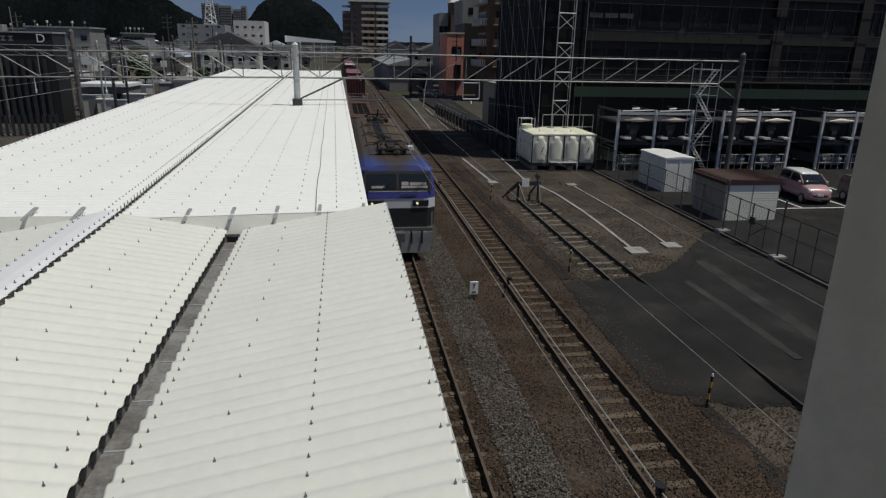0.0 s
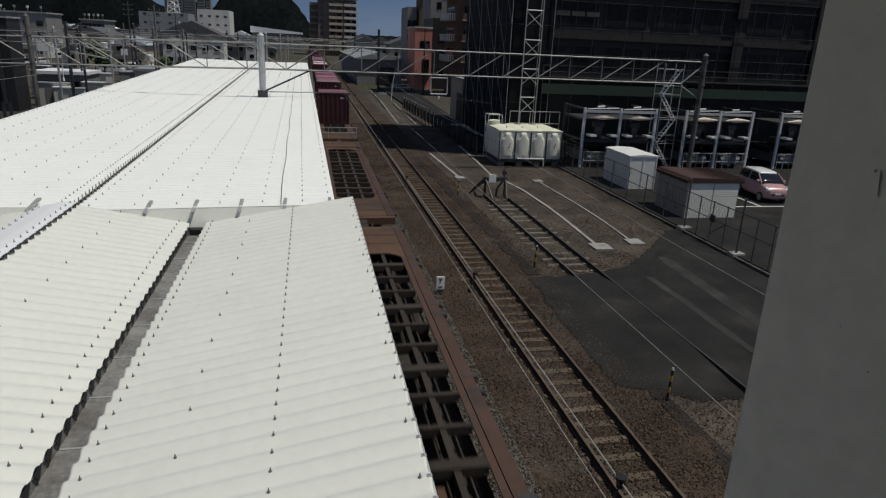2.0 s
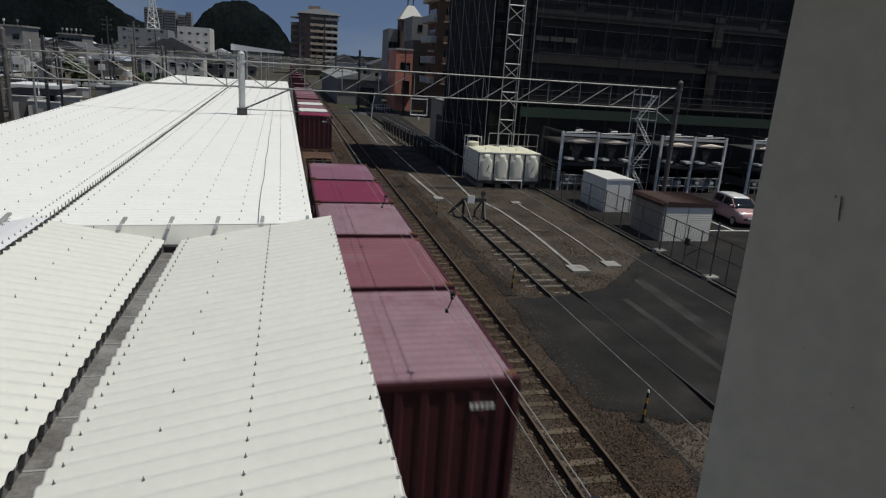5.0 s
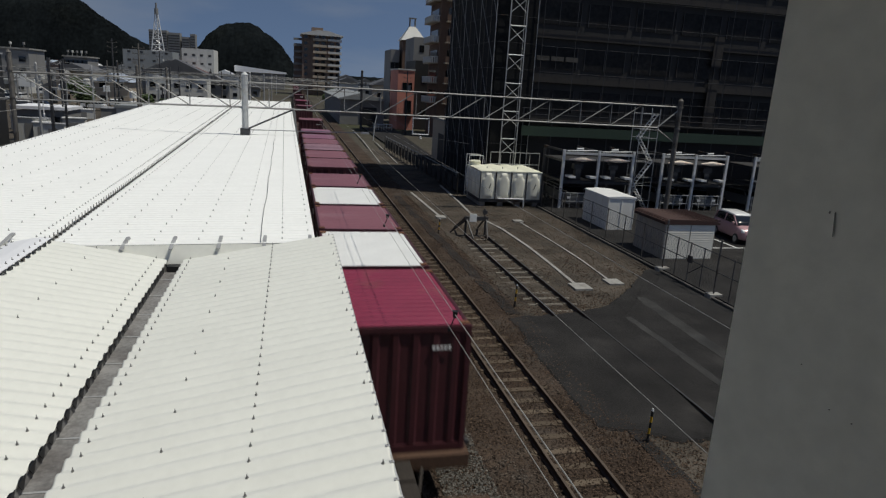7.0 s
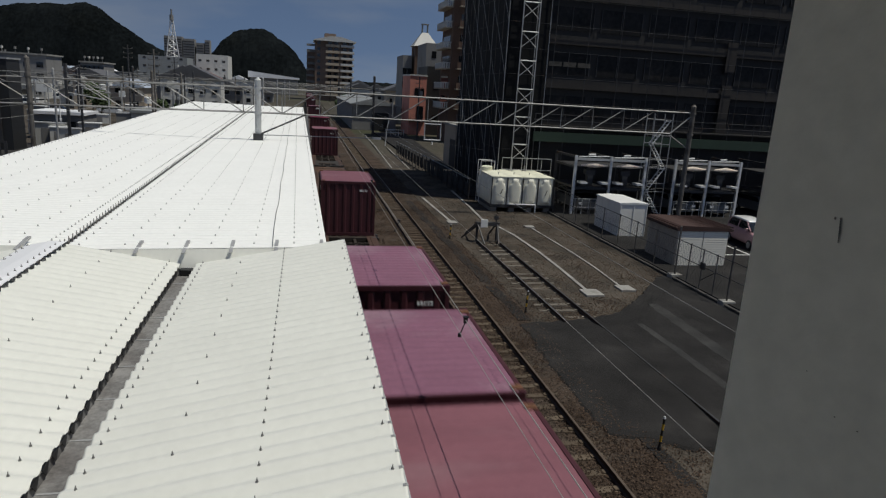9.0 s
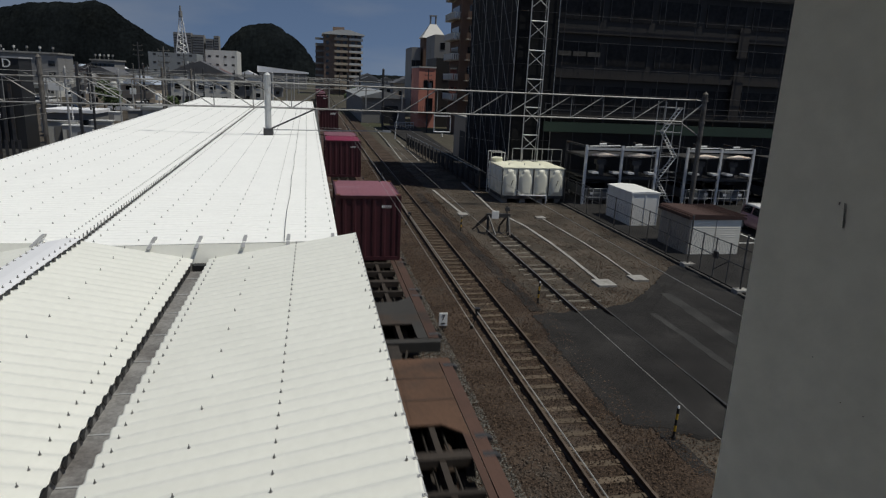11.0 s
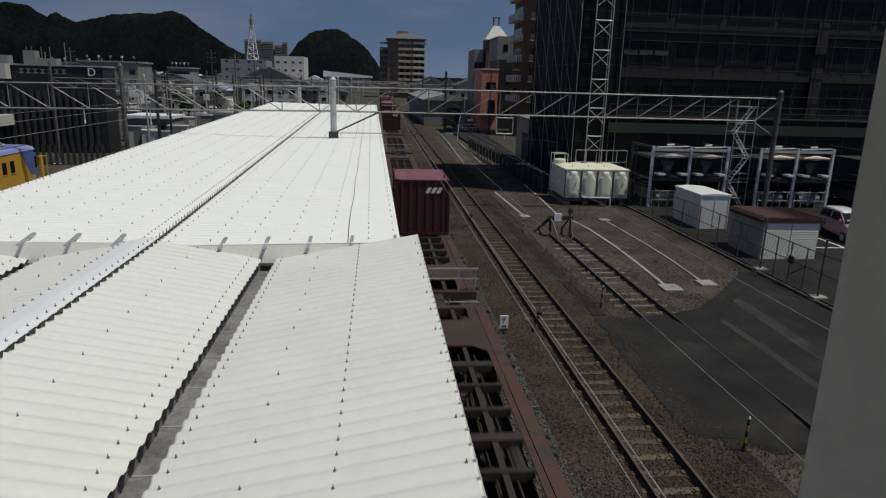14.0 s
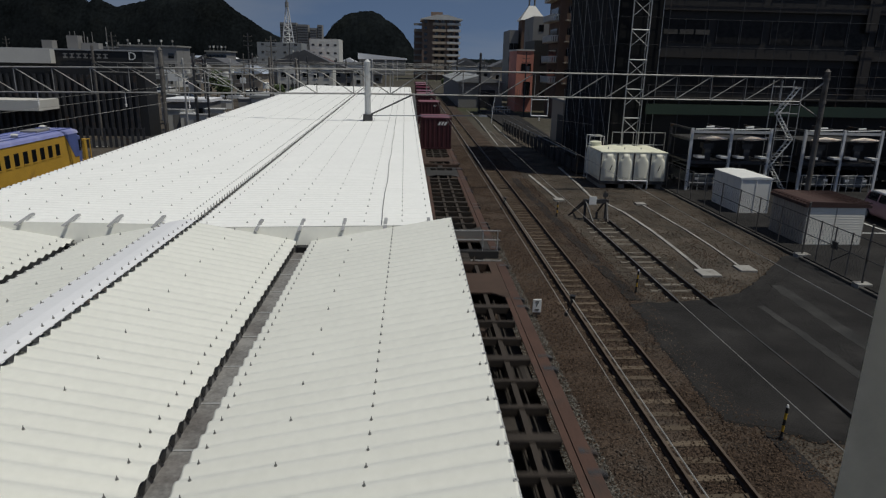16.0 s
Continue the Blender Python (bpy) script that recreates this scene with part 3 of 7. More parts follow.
# serrated closer under the ridge cap
b = new_bm()
for k in range(int(13.5 / PITCH)):
    y = 0.6 + PITCH * (k + 0.5)
    vs = [b.verts.new(p) for p in ((RIDGE_X + 0.035, y - 0.1, RIDGE_Z + 0.05), (RIDGE_X + 0.035, y + 0.1, RIDGE_Z + 0.05), (RIDGE_X + 0.07, y, RIDGE_Z - 0.02))]
    b.faces.new(vs)
part("ridge_closer", b, STEEL_DARK, near_roof, "dark saw-toothed closer under the ridge cap")
def sheet_teeth(parent, x, z, y0, y1, depth, material=None):
    b = new_bm()
    for k in range(int((y1 - y0) / PITCH)):
        y = (math.ceil(y0 / PITCH) + k) * PITCH
        prism(b, [(y - 0.1, z + 0.012), (y + 0.1, z + 0.012), (y + 0.015, z - depth), (y - 0.015, z - depth)], 0, x - 0.004, x + 0.004)
    part("sheet_closer", b, material or BLACK, parent, "dark saw-toothed closer under the sheet ends", kind="stuff")


sheet_teeth(near_roof, -2.505, VZ, 0.7, 13.8, 0.1)
for gx in (-2.34, -7.25):
    b = new_bm()
    prism(b, [(gx - 0.2, VZ - 0.05), (gx - 0.2, VZ - 0.17), (gx + 0.2, VZ - 0.17), (gx + 0.2, VZ - 0.05), (gx + 0.19, VZ - 0.05), (gx + 0.19, VZ - 0.155), (gx - 0.19, VZ - 0.155), (gx - 0.19, VZ - 0.05)], 1, 0.6, 13.9)
    g = part("valley_gutter", b, GUTTER, near_roof, "dirty grey sheet metal valley gutter")
    b = new_bm()
    for k in range(13):
        box(b, gx - 0.19, gx + 0.19, 1.2 + k * 1.0, 1.23 + k * 1.0, VZ - 0.158, VZ - 0.145)
    part("gutter_seam", b, ZINC, g, "gutter seams")
    b = new_bm()
    box(b, gx - 0.14, gx + 0.14, 13.75, 13.95, VZ - 0.153, VZ - 0.03)
    part("gutter_end", b, BLACK, g, "dark gutter outlet")
b = new_bm()
prism(b, [(R_X - 0.01, R_Z - 0.03), (R_X + 0.02, R_Z - 0.03), (R_X + 0.02, R_Z - 0.11), (R_X - 0.01, R_Z - 0.11)], 1, 0.6, 14.2)
part("edge_angle", b, STEEL_PALE, near_roof, "pale steel edge angle under the sheet ends")
clip = new_bm()
box(clip, -0.03, 0.012, -0.018, 0.018, -0.008, 0.006)
bar(clip, (-0.01, 0, 0.005), (-0.01, 0, 0.018), 0.006, 5)
clip = mesh_of("edge_clip", clip, ZINC)
bm_bolt = bolt_mesh("hook_bolt")
def sheet_z(x):
    if x > -2.34:
        return VZ + SL * (x + 2.24)
    if x > RIDGE_X:
        return VZ - SL * (x + 2.44)
    return RIDGE_Z + SL * 0.98 * (x - RIDGE_X + 0.25) if x > -7.2 else VZ - SL * (x + 7.35)


for k in range(11, 53):
    y = PITCH * k
    for x, every, first in ((-2.06, 1, 0), (-1.25, 3, 2), (-0.38, 1, 0), (0.81, 3, 1), (-2.73, 1, 0), (-3.85, 3, 1)):
        if k % every == first:
            piece("hook_bolt", bm_bolt, near_roof, pose(x, y, sheet_z(x) + 0.022))
    piece("edge_clip", clip, near_roof, pose(R_X - 0.002, y, R_Z + 0.02))
bolts_joined("bolt_row", near_roof, [(x, PITCH * k, sheet_z(x) + 0.022) for k in range(11, 53) for x in (-5.35, -7.0, -7.55)] + [(RIDGE_X - 0.06, PITCH * k, RIDGE_Z + 0.064) for k in range(11, 53)] + [(RIDGE_X - 0.66, PITCH * k, RIDGE_Z - 0.028) for k in range(11, 53)] + [(x, PITCH * 3 * k, sheet_z(x) + 0.022) for k in range(4, 18) for x in (-6.2, -8.8)])

far_roof = thing("platform_roof", "long white corrugated metal platform roof with a dark central gutter", "roof", "platform roofs", "structure")
FY0, FY1 = 14.25, 98.0
FR0, FR1 = [(-4.85, 4.16), (-2.1, 4.216), (0.535, 4.267)], [(-6.7, 4.16), (-3.4, 4.216), (-0.12, 4.267)]
FL0, FL1 = [(-10.8, 4.298), (-7.8, 4.24), (-4.91, 4.19)], [(-15.1, 4.298), (-10.9, 4.24), (-6.76, 4.19)]
corrugated("roof_sheet", far_roof, FR0, FY0, FY1, ROOF_NEW, per=6, xe=FR1, thick=0.008)
corrugated("roof_sheet", far_roof, FL0, FY0, FY1, ROOF_NEW, per=6, xe=FL1, thick=0.008)


def far_x(x, y):
    """Where a line that starts at x on the near edge of the long roof runs at y: all lines fan out a little."""
    f = (y - FY0) / (FY1 - FY0)
    return x + f * np.interp(x, (-10.8, -4.9, 0.535), (-4.3, -1.85, -0.655))


b = new_bm()
for k in range(40):
    ya, yb = FY0 + (FY1 - FY0) * k / 40, FY0 + (FY1 - FY0) * (k + 1) / 40
    xa, xb = far_x(-4.89, ya), far_x(-4.89, yb)
    slab(b, [(xa - 0.12, ya), (xa + 0.12, ya), (xb + 0.12, yb), (xb - 0.12, yb)], 4.06, 4.1)
part("valley_gutter", b, ZINC, far_roof, "narrow grey valley gutter")
b = new_bm()
for k in range(54, 352):
    y = PITCH * (k + 0.5)
    x = far_x(-4.91, y)
    prism(b, [(y - 0.06, 4.1), (y + 0.06, 4.1), (y + 0.012, 4.285), (y - 0.012, 4.285)], 0, x - 0.006, x + 0.006)
part("sheet_closer", b, GUTTER, far_roof, "dark saw-toothed closer standing along the valley", kind="stuff")
places = []
for k in range(54, 355):
    y = PITCH * k
    for x, every in ((-0.185, 2), (-4.6, 2), (0.4, 3), (-1.05, 3), (-1.95, 3), (-2.85, 3), (-3.7, 3), (-5.2, 1), (-5.9, 3), (-6.9, 3), (-7.9, 3), (-8.9, 3), (-9.8, 3), (-10.6, 2)):
        if k % every == 0:
            places.append((far_x(x, y), y, np.interp(x, (-10.8, -7.8, -4.93, -4.85, 0.535), (4.298, 4.24, 4.19, 4.16, 4.267)) + 0.02))
bolts_joined("bolt_row", far_roof, places)
b = new_bm()
for k in range(40):
    ya, yb = FY0 + 1.9 * k, FY0 + 1.9 * (k + 1)
    bar(b, (far_x(-0.66, ya) + 0.02 * math.sin(ya), ya, 4.282), (far_x(-0.66, yb) + 0.02 * math.sin(yb), yb, 4.282), 0.007, 5)
part("roof_cable", b, STEEL_DARK, far_roof, "thin dark cable lying along the sheets")
for x in (-3.4, -2.45, -1.5, -0.56, 0.42, -5.6, -6.55, -7.5, -8.5):
    b = new_bm()
    zz = 4.262 + 0.0192 * (x - 0.556) if x > -4.8 else 4.25 + 0.008 * (-5.1 - x)
    prism(b, [(14.0, zz - 0.02), (14.05, zz - 0.05), (14.75, zz + 0.03), (14.75, zz + 0.075), (14.65, zz + 0.075)], 0, x - 0.035, x + 0.035)
    part("sheet_bracket", b, ZINC, far_roof, "short sloping zinc bracket at the sheet edge")
for xa, za, xb, zb, xm in ((-4.7, 4.155, 0.45, 4.25, -2.34), (-10.4, 4.27, -5.0, 4.235, -7.25)):
    b = new_bm()
    for dz in (0.0, -0.02):
        vs = [b.verts.new(p) for p in ((xa, 14.236, za + 0.012 + dz), (xb, 14.236, zb + 0.012 + dz), (xm, 14.08, 3.8 + dz))]
        b.faces.new(vs)
    part("end_flashing", b, ROOF, far_roof, "white sloping end flashing between the roof levels")
b = new_bm()
for y in np.arange(1.5, 95, 4.0):
    box(b, -10.2, 0.5, y - 0.06, y + 0.06, 3.35, 3.6)
    box(b, -2.42, -2.26, y - 0.08, y + 0.08, 0.9, 3.4)
    box(b, -7.33, -7.17, y - 0.08, y + 0.08, 0.9, 3.4)
single("roof_framework", b, STEEL_PALE, "pale steel columns and beams under the platform roof", "steel frame", kind="structure")
b = new_bm()
box(b, -10.0, 0.45, -10, 120, -0.3, 0.92, 0.03)
single("platform", b, CONCRETE, "grey concrete station platform under the roof", "platform", kind="structure")

# ---- the overbridge with the window that the view looks from ----
b = new_bm()
prism(b, [(0.253, 0.31), (0.275, 0.318), (0.62, -0.42), (0.56, -0.45)], 2, 5.0, 8.026)
pil = single("window_pillar", b, PILLAR, "grey painted metal window pillar with scuffs", "window frame", kind="structure")
b = new_bm()
for k0, z0, k1, z1, r in ((0.0548, 7.7375, 0.0533, 7.75, 0.00028), (0.05, 7.7488, 0.0502, 7.75, 0.0004), (0.0737, 7.648, 0.0741, 7.6484, 0.0003), (0.0876, 7.6455, 0.0884, 7.6457, 0.0003), (0.052, 7.6665, 0.0523, 7.6668, 0.0003)):
    p0, p1 = ((0.253 + 0.307 * k - 0.0004, 0.31 - 0.76 * k - 0.0002, z) for k, z in ((k0, z0), (k1, z1)))
    bar(b, p0, p1, r, 5)
part("scuff", b, SCRATCH, pil, "small dark scuff marks")
b = new_bm()
box(b, -9, 8, -4.2, -4.0, 5.0, 8.4)
single("wall_back", b, INTERIOR, "plain interior wall of the overbridge", "wall", kind="structure")
# Unseen floor, added and kept pale to throw light up the pillar.
b = new_bm()
box(b, -9, 8, -4.0, 0.25, 5.9, 6.1)
single("floor", b, PALE_WALL, "unseen pale overbridge floor added to bounce light onto the pillar", "floor", kind="structure")
# Unseen ceiling, added low and dark to hold sky light off the pillar.
b = new_bm()
box(b, -9, 8, -4.0, 0.62, 8.03, 8.23)
single("ceiling", b, LOCO_GREY, "unseen dark overbridge ceiling and eaves added to shade the pillar", "ceiling", kind="structure")

# ---- overhead line ----
GANTRY_STEEL = mat("gantry_steel", (0.24, 0.24, 0.235), 0.6, 0.2, 0.25, 2, 30, 0.05, (0.13, 0.115, 0.1), 0.45)
GALV_DARK = mat("weathered_mast", (0.13, 0.12, 0.11), 0.7, 0.2, 0.3, 2, 30, 0.1, (0.07, 0.06, 0.05), 0.5)

def insulator(b, x, y, z):
    for k in range(3):
        bar(b, (x, y, z - 0.07 * k), (x, y, z - 0.07 * k - 0.05), 0.02, 8, 0.07)


def gantry(y, x0, x1, top, low, masts, label, step=2.25, r=0.055, droop=0.0):
    def dz(x):
        return droop * (x + 2.7) if x < -2.7 else 0.0

    g = thing("overhead_gantry", label, "gantry", "overhead line gantries")
    b = new_bm()
    for xa, xb in ((x0, -2.7), (-2.7, x1)) if x0 < -2.7 < x1 else ((x0, x1),):
        bar(b, (xa, y, top + dz(xa)), (xb, y, top + dz(xb)), r * 0.95, 4)
    part("top_chord", b, GANTRY_STEEL, g)
    b = new_bm()
    for xa, xb in ((x0, -2.7), (-2.7, x1 - 1.6)) if x0 < -2.7 < x1 - 1.6 else ((x0, x1 - 1.6),):
        bar(b, (xa, y, low + dz(xa)), (xb, y, low + dz(xb)), r * 0.95, 4)
    bar(b, (x1 - 1.6, y, low), (x1, y, top - 0.1), r, 4)
    bar(b, (x1 - 1.6, y, low - 0.1), (x1 - 0.1, y, low - 1.0), r * 0.8, 4)
    part("bottom_chord", b, GANTRY_STEEL, g)
    n = int((x1 - 2 - x0) / step)
    for i in range(n + 1):
        x = x0 + i * step
        b = new_bm()
        bar(b, (x, y, low + dz(x)), (x, y, top + dz(x)), r * 0.55, 4)
        part("web_post", b, GANTRY_STEEL, g)
        if i < n:
            b = new_bm()
            up = x < -3
            bar(b, (x, y, (top if up else low) + dz(x)), (x + step, y, (low if up else top) + dz(x + step)), r * 0.65, 4)
            part("web_diagonal", b, GANTRY_STEEL, g)
    for x, z0, z1, w, material in masts:
        b = new_bm()
        bar(b, (x, y, z0), (x, y, z1), w, 10)
        bar(b, (x, y, z1), (x, y, z1 + 0.16), w * 1.15, 10, w * 0.3)
        bar(b, (x, y, low - 0.1), (x, y, low + 0.05), w * 1.25, 10)
        bar(b, (x, y, top - 0.1), (x, y, top + 0.05), w * 1.25, 10)
        part("mast", b, material, g, "steel mast")
    return g


G1 = gantry(41.5, -28.3, 26.4, 7.33, 5.87, [(-2.7, 0.9, 7.76, 0.19, STEEL_PALE), (26.35, -0.3, 7.75, 0.17, GALV_DARK), (-15.1, -0.3, 8.2, 0.13, GALV_DARK)], "pale steel lattice gantry carrying the overhead line across the tracks", droop=0.0138)
b = new_bm()
bar(b, (-2.5, 41.5, 4.62), (0.12, 41.5, 5.87), 0.055, 6)
box(b, -2.98, -2.42, 41.2, 41.8, 4.18, 4.62)
part("brace", b, STEEL_DARK, G1, "dark diagonal brace and base collar")
b = new_bm()
bar(b, (-2.85, 41.7, 4.52), (4.7, 41.7, 4.62), 0.028, 5)
box(b, 4.3, 4.8, 41.6, 41.8, 4.56, 4.68)
part("steady_rod", b, ZINC, G1, "thin rod across above the roof")
b = new_bm()
for x in (7.55, 8.6):
    bar(b, (x, 41.5, 5.87), (x, 41.5, 4.7), 0.035, 6)
bar(b, (7.55, 41.5, 4.7), (8.6, 41.5, 4.7), 0.045, 6)
bar(b, (7.55, 41.5, 5.7), (8.6, 41.5, 5.7), 0.045, 6)
insulator(b, 8.08, 41.5, 4.6)
part("drop_bracket", b, STEEL_PALE, G1, "square hanging bracket with insulator")
for x in (-22.6, -17.4, -13.6):
    b = new_bm()
    bar(b, (x, 41.5, 5.87 + 0.0138 * (x + 2.7)), (x, 41.5, 4.9), 0.03, 6)
    insulator(b, x, 41.5, 5.0)
    part("hanging_insulator", b, PAINT_WHITE, G1, "white hanging insulators")
FAR_MASTS = [(112, 11.45), (170, 11.5), (235, 11.6), (310, 11.7)]
for y, x in FAR_MASTS:
    gantry(y, -28.0, x + 0.3, 7.3, 5.9, [(x, -0.3, 9.4, 0.2, STEEL_DARK), (-26, -0.3, 8.5, 0.17, STEEL_DARK), (-6.5, -0.3, 8.0, 0.17, ZINC)], "distant steel gantry over the tracks", 3.2, 0.05)

for y, x0, x1 in ((66, -30.5, -13.4), (88, -32.0, -14.6), (138, -34, -13), (200, -40, -14), (270, -48, -14)):
    gantry(y, x0, x1, 7.2, 6.3, [(x0 + 0.2, -0.3, 8.6, 0.12, GALV_DARK), (x1 - 0.3, -0.3, 7.9, 0.12, GALV_DARK), ((x0 + x1) / 2, -0.3, 7.6, 0.1, ZINC)], "thin grey steel portal carrying wires over the yard tracks", 2.4, 0.035)

WIRE = mat("wire_metal", (0.33, 0.32, 0.3), 0.5, 0.2, 0.2, 3, 30, 0)


def wire(name, pts, r, label):
    b = new_bm()
    for p, q in zip(pts, pts[1:]):
        bar(b, p, q, r, 5)
    return single(name, b, WIRE, label, "wire", "overhead wires")


wire("contact_wire", [(2.2, -8, 4.8), (2.08, 44, 4.85), (2.0, 112, 4.9), (2.0, 235, 4.9), (2.0, 400, 4.9)], 0.0065, "grooved copper contact wire over the train track")
wire("feeder_wire", [(1.99, -8, 4.82), (1.92, 41, 4.86), (2.0, 112, 5.7), (2.0, 235, 5.7), (2, 400, 5.7)], 0.0042, "thin messenger wire over the train track")
wire("messenger_wire", [(3.4, -8, 4.92), (3.52, 44, 4.95), (3.6, 112, 5.2), (3.6, 235, 5.2)], 0.004, "thin messenger wire beside the train track")
wire("contact_wire", [(6.08, -8, 4.69), (6.12, 44, 4.7), (6.1, 112, 4.9), (6.1, 235, 4.9), (6.1, 400, 4.9)], 0.006, "contact wire over the empty track")
wire("messenger_wire", [(8.4, 30, 5.2), (8.55, 44, 4.4), (9.4, 112, 6.2)], 0.006, "thin messenger wire over the yard")
wire("messenger_wire", [(6.1, 44, 5.7), (6.1, 78, 5.2), (6.1, 112, 5.7), (6.1, 170, 5.5)], 0.007, "thin messenger wire over the empty track")
for cx in (-14.5, -18.6, -22.3):
    wire("contact_wire", [(cx, 0, 5.2), (cx, 44, 5.2), (cx, 112, 5.2), (cx, 300, 5.2)], 0.01, "contact wire over the yard tracks")
for y in (3.65, 8.05, 14.6, 21.0):
    b = new_bm()
    for k in range(3):
        bar(b, (2.17, y, 4.86 - 0.03 * k), (2.17, y, 4.83 - 0.03 * k), 0.045 - 0.008 * k, 8, 0.03)
    bar(b, (2.17, y, 4.78), (2.1, y, 4.6), 0.008, 5)
    bar(b, (2.1, y, 4.62), (2.1, y, 4.57), 0.025, 6)
    single("wire_insulator", b, BLACK, "small black insulator clamp on the contact wire", "insulator", "wire insulators")

# ---- lineside ----
b7 = thing("number_sign", "small white sign with the number 7 beside the rail", "sign")
b = new_bm()
box(b, 3.99, 4.27, 19.62, 19.66, 0.05, 0.5, 0.01)
part("plate", b, SIGN_WHITE, b7)
b = new_bm()
bar(b, (4.13, 19.66, -0.2), (4.13, 19.66, 0.1), 0.03, 6)
box(b, 4.02, 4.24, 19.6, 19.68, -0.02, 0.05)
part("post", b, STEEL_DARK, b7, "short dark post")
text("digit", "7", 0.26, BLACK, b7, pose(4.13, 19.612, 0.335, 90), 0.004)
b = new_bm()
box(b, 4.06, 4.2, 19.612, 19.618, 0.12, 0.16)
part("small_print", b, BLACK, b7)


def marker(x, y):
    t = thing("marker_post", "short yellow and black striped marker post", "post", "marker posts", at=pose(x, y, -0.18, 0, 2, 0))
    for k in range(5):
        b = new_bm()
        bar(b, (0, 0, 0.12 + 0.15 * k), (0, 0, 0.27 + 0.15 * k), 0.03, 8)
        part("stripe", b, YELLOW if k % 2 == 1 else BLACK, t)
    b = new_bm()
    bar(b, (0, 0, 0), (0, 0, 0.13), 0.06, 8, 0.045)
    part("base", b, BLACK, t)
    b = new_bm()
    bar(b, (0, 0, 0.86), (0, 0, 0.92), 0.034, 8, 0.02)
    part("cap", b, PAINT_WHITE, t)


marker(8.28, 12.4)
marker(8.26, 22.1)
marker(7.95, 34.2)


def trough(name, pts, w, label):
    b = new_bm()
    for (x0, y0), (x1, y1) in zip(pts, pts[1:]):
        d = Vector((y1 - y0, x0 - x1)).normalized() * w / 2
        slab(b, [(x0 - d.x, y0 - d.y), (x0 + d.x, y0 + d.y), (x1 + d.x, y1 + d.y), (x1 - d.x, y1 - d.y)], -0.2, -0.13)
    single(name, b, CONCRETE, label, "cable trough", "cable troughs", "structure")


trough("cable_trough", [(11.95, 24.9), (12.12, 28.5), (12.2, 31.5), (12.1, 35.5), (11.75, 38.2), (11.4, 40.2), (11.7, 45), (12.0, 52)], 0.16, "pale concrete cable trough in the gravel")
trough("cable_trough", [(13.8, 25.4), (14.0, 28.5), (14.05, 31.5), (13.9, 37.6)], 0.1, "pale concrete cable trough in the gravel")
trough("cable_trough", [(9.1, 39.3), (8.85, 48)], 0.18, "pale concrete cable trough in the gravel")
trough("cable_trough", [(8.8, 66), (9.6, 90), (10, 110)], 0.12, "pale concrete cable trough in the gravel")
trough("cable_trough", [(10.6, 66), (11.2, 90)], 0.11, "pale concrete cable trough in the gravel")
for x0, x1, y0, y1 in ((11.6, 12.4, 24.0, 24.85), (13.5, 14.2, 24.65, 25.4), (8.8, 9.4, 38.5, 39.2), (13.55, 14.15, 37.6, 38.2)):
    b = new_bm()
    box(b, x0, x1, y0, y1, -0.2, -0.09, 0.01)
    single("pit_cover", b, CONCRETE, "square pale concrete pit cover in the gravel", "pit cover", "pit covers")

bs_ = thing("buffer_stop", "dark steel buffer stop with a white board ending the siding", "buffer stop", at=pose(T3, 33.8, -0.1))
for sx in (-0.565, 0.565):
    b = new_bm()
    bar(b, (sx, 0, 0), (sx, 0, 1.05), 0.07, 6)
    part("upright", b, STEEL_DARK, bs_)
    b = new_bm()
    bar(b, (sx, 0.1, 0.95), (sx * 1.25, 1.9, 0.0), 0.06, 6)
    part("strut", b, STEEL_DARK, bs_)
    b = new_bm()
    bar(b, (sx, -0.1, 0.9), (sx * 0.7, -1.1, 0.05), 0.05, 6)
    part("front_strut", b, STEEL_DARK, bs_)
b = new_bm()
box(b, -0.66, 0.66, -0.12, 0.1, 0.84, 1.04)
part("buffer_beam", b, STEEL_DARK, bs_)
b = new_bm()
box(b, -0.42, -0.02, -0.2, -0.17, 0.78, 1.22, 0.01)
part("board", b, SIGN_WHITE, bs_, "white square board")
b = new_bm()
bar(b, (0.5, 0, 1.0), (0.45, -0.05, 1.5), 0.04, 6)
box(b, 0.36, 0.6, -0.1, 0.0, 1.2, 1.4)
part("lamp_post", b, STEEL_DARK, bs_)
b = new_bm()
bar(b, (-1.25, 0.7, 0.0), (-0.5, 0.1, 0.85), 0.05, 6)
part("side_strut", b, STEEL_DARK, bs_)

# signal post far along the track
sp = thing("signal_post", "white bent post with a small box beside the track", "signal post")
b = new_bm()
bar(b, (11.2, 92, -0.2), (11.35, 92, 2.0), 0.07, 6)
bar(b, (11.35, 92, 2.0), (11.6, 92, 3.4), 0.06, 6)
part("post", b, PAINT_WHITE, sp)
b = new_bm()
box(b, 10.3, 10.9, 91.8, 92.1, 2.0, 2.7)
part("signal_head", b, BLACK, sp)
cb = thing("crossing_barrier", "white railings at the end of the lane", "railing")
for k in range(8):
    b = new_bm()
    bar(b, (13.6 + 0.45 * k, 112, -0.2), (13.6 + 0.45 * k, 112, 0.9), 0.04, 5)
    part("post", b, PAINT_WHITE, cb)
for z in (0.4, 0.85):
    b = new_bm()
    bar(b, (13.6, 112, z), (16.8, 112, z), 0.05, 5)
    part("rail", b, PAINT_WHITE, cb)

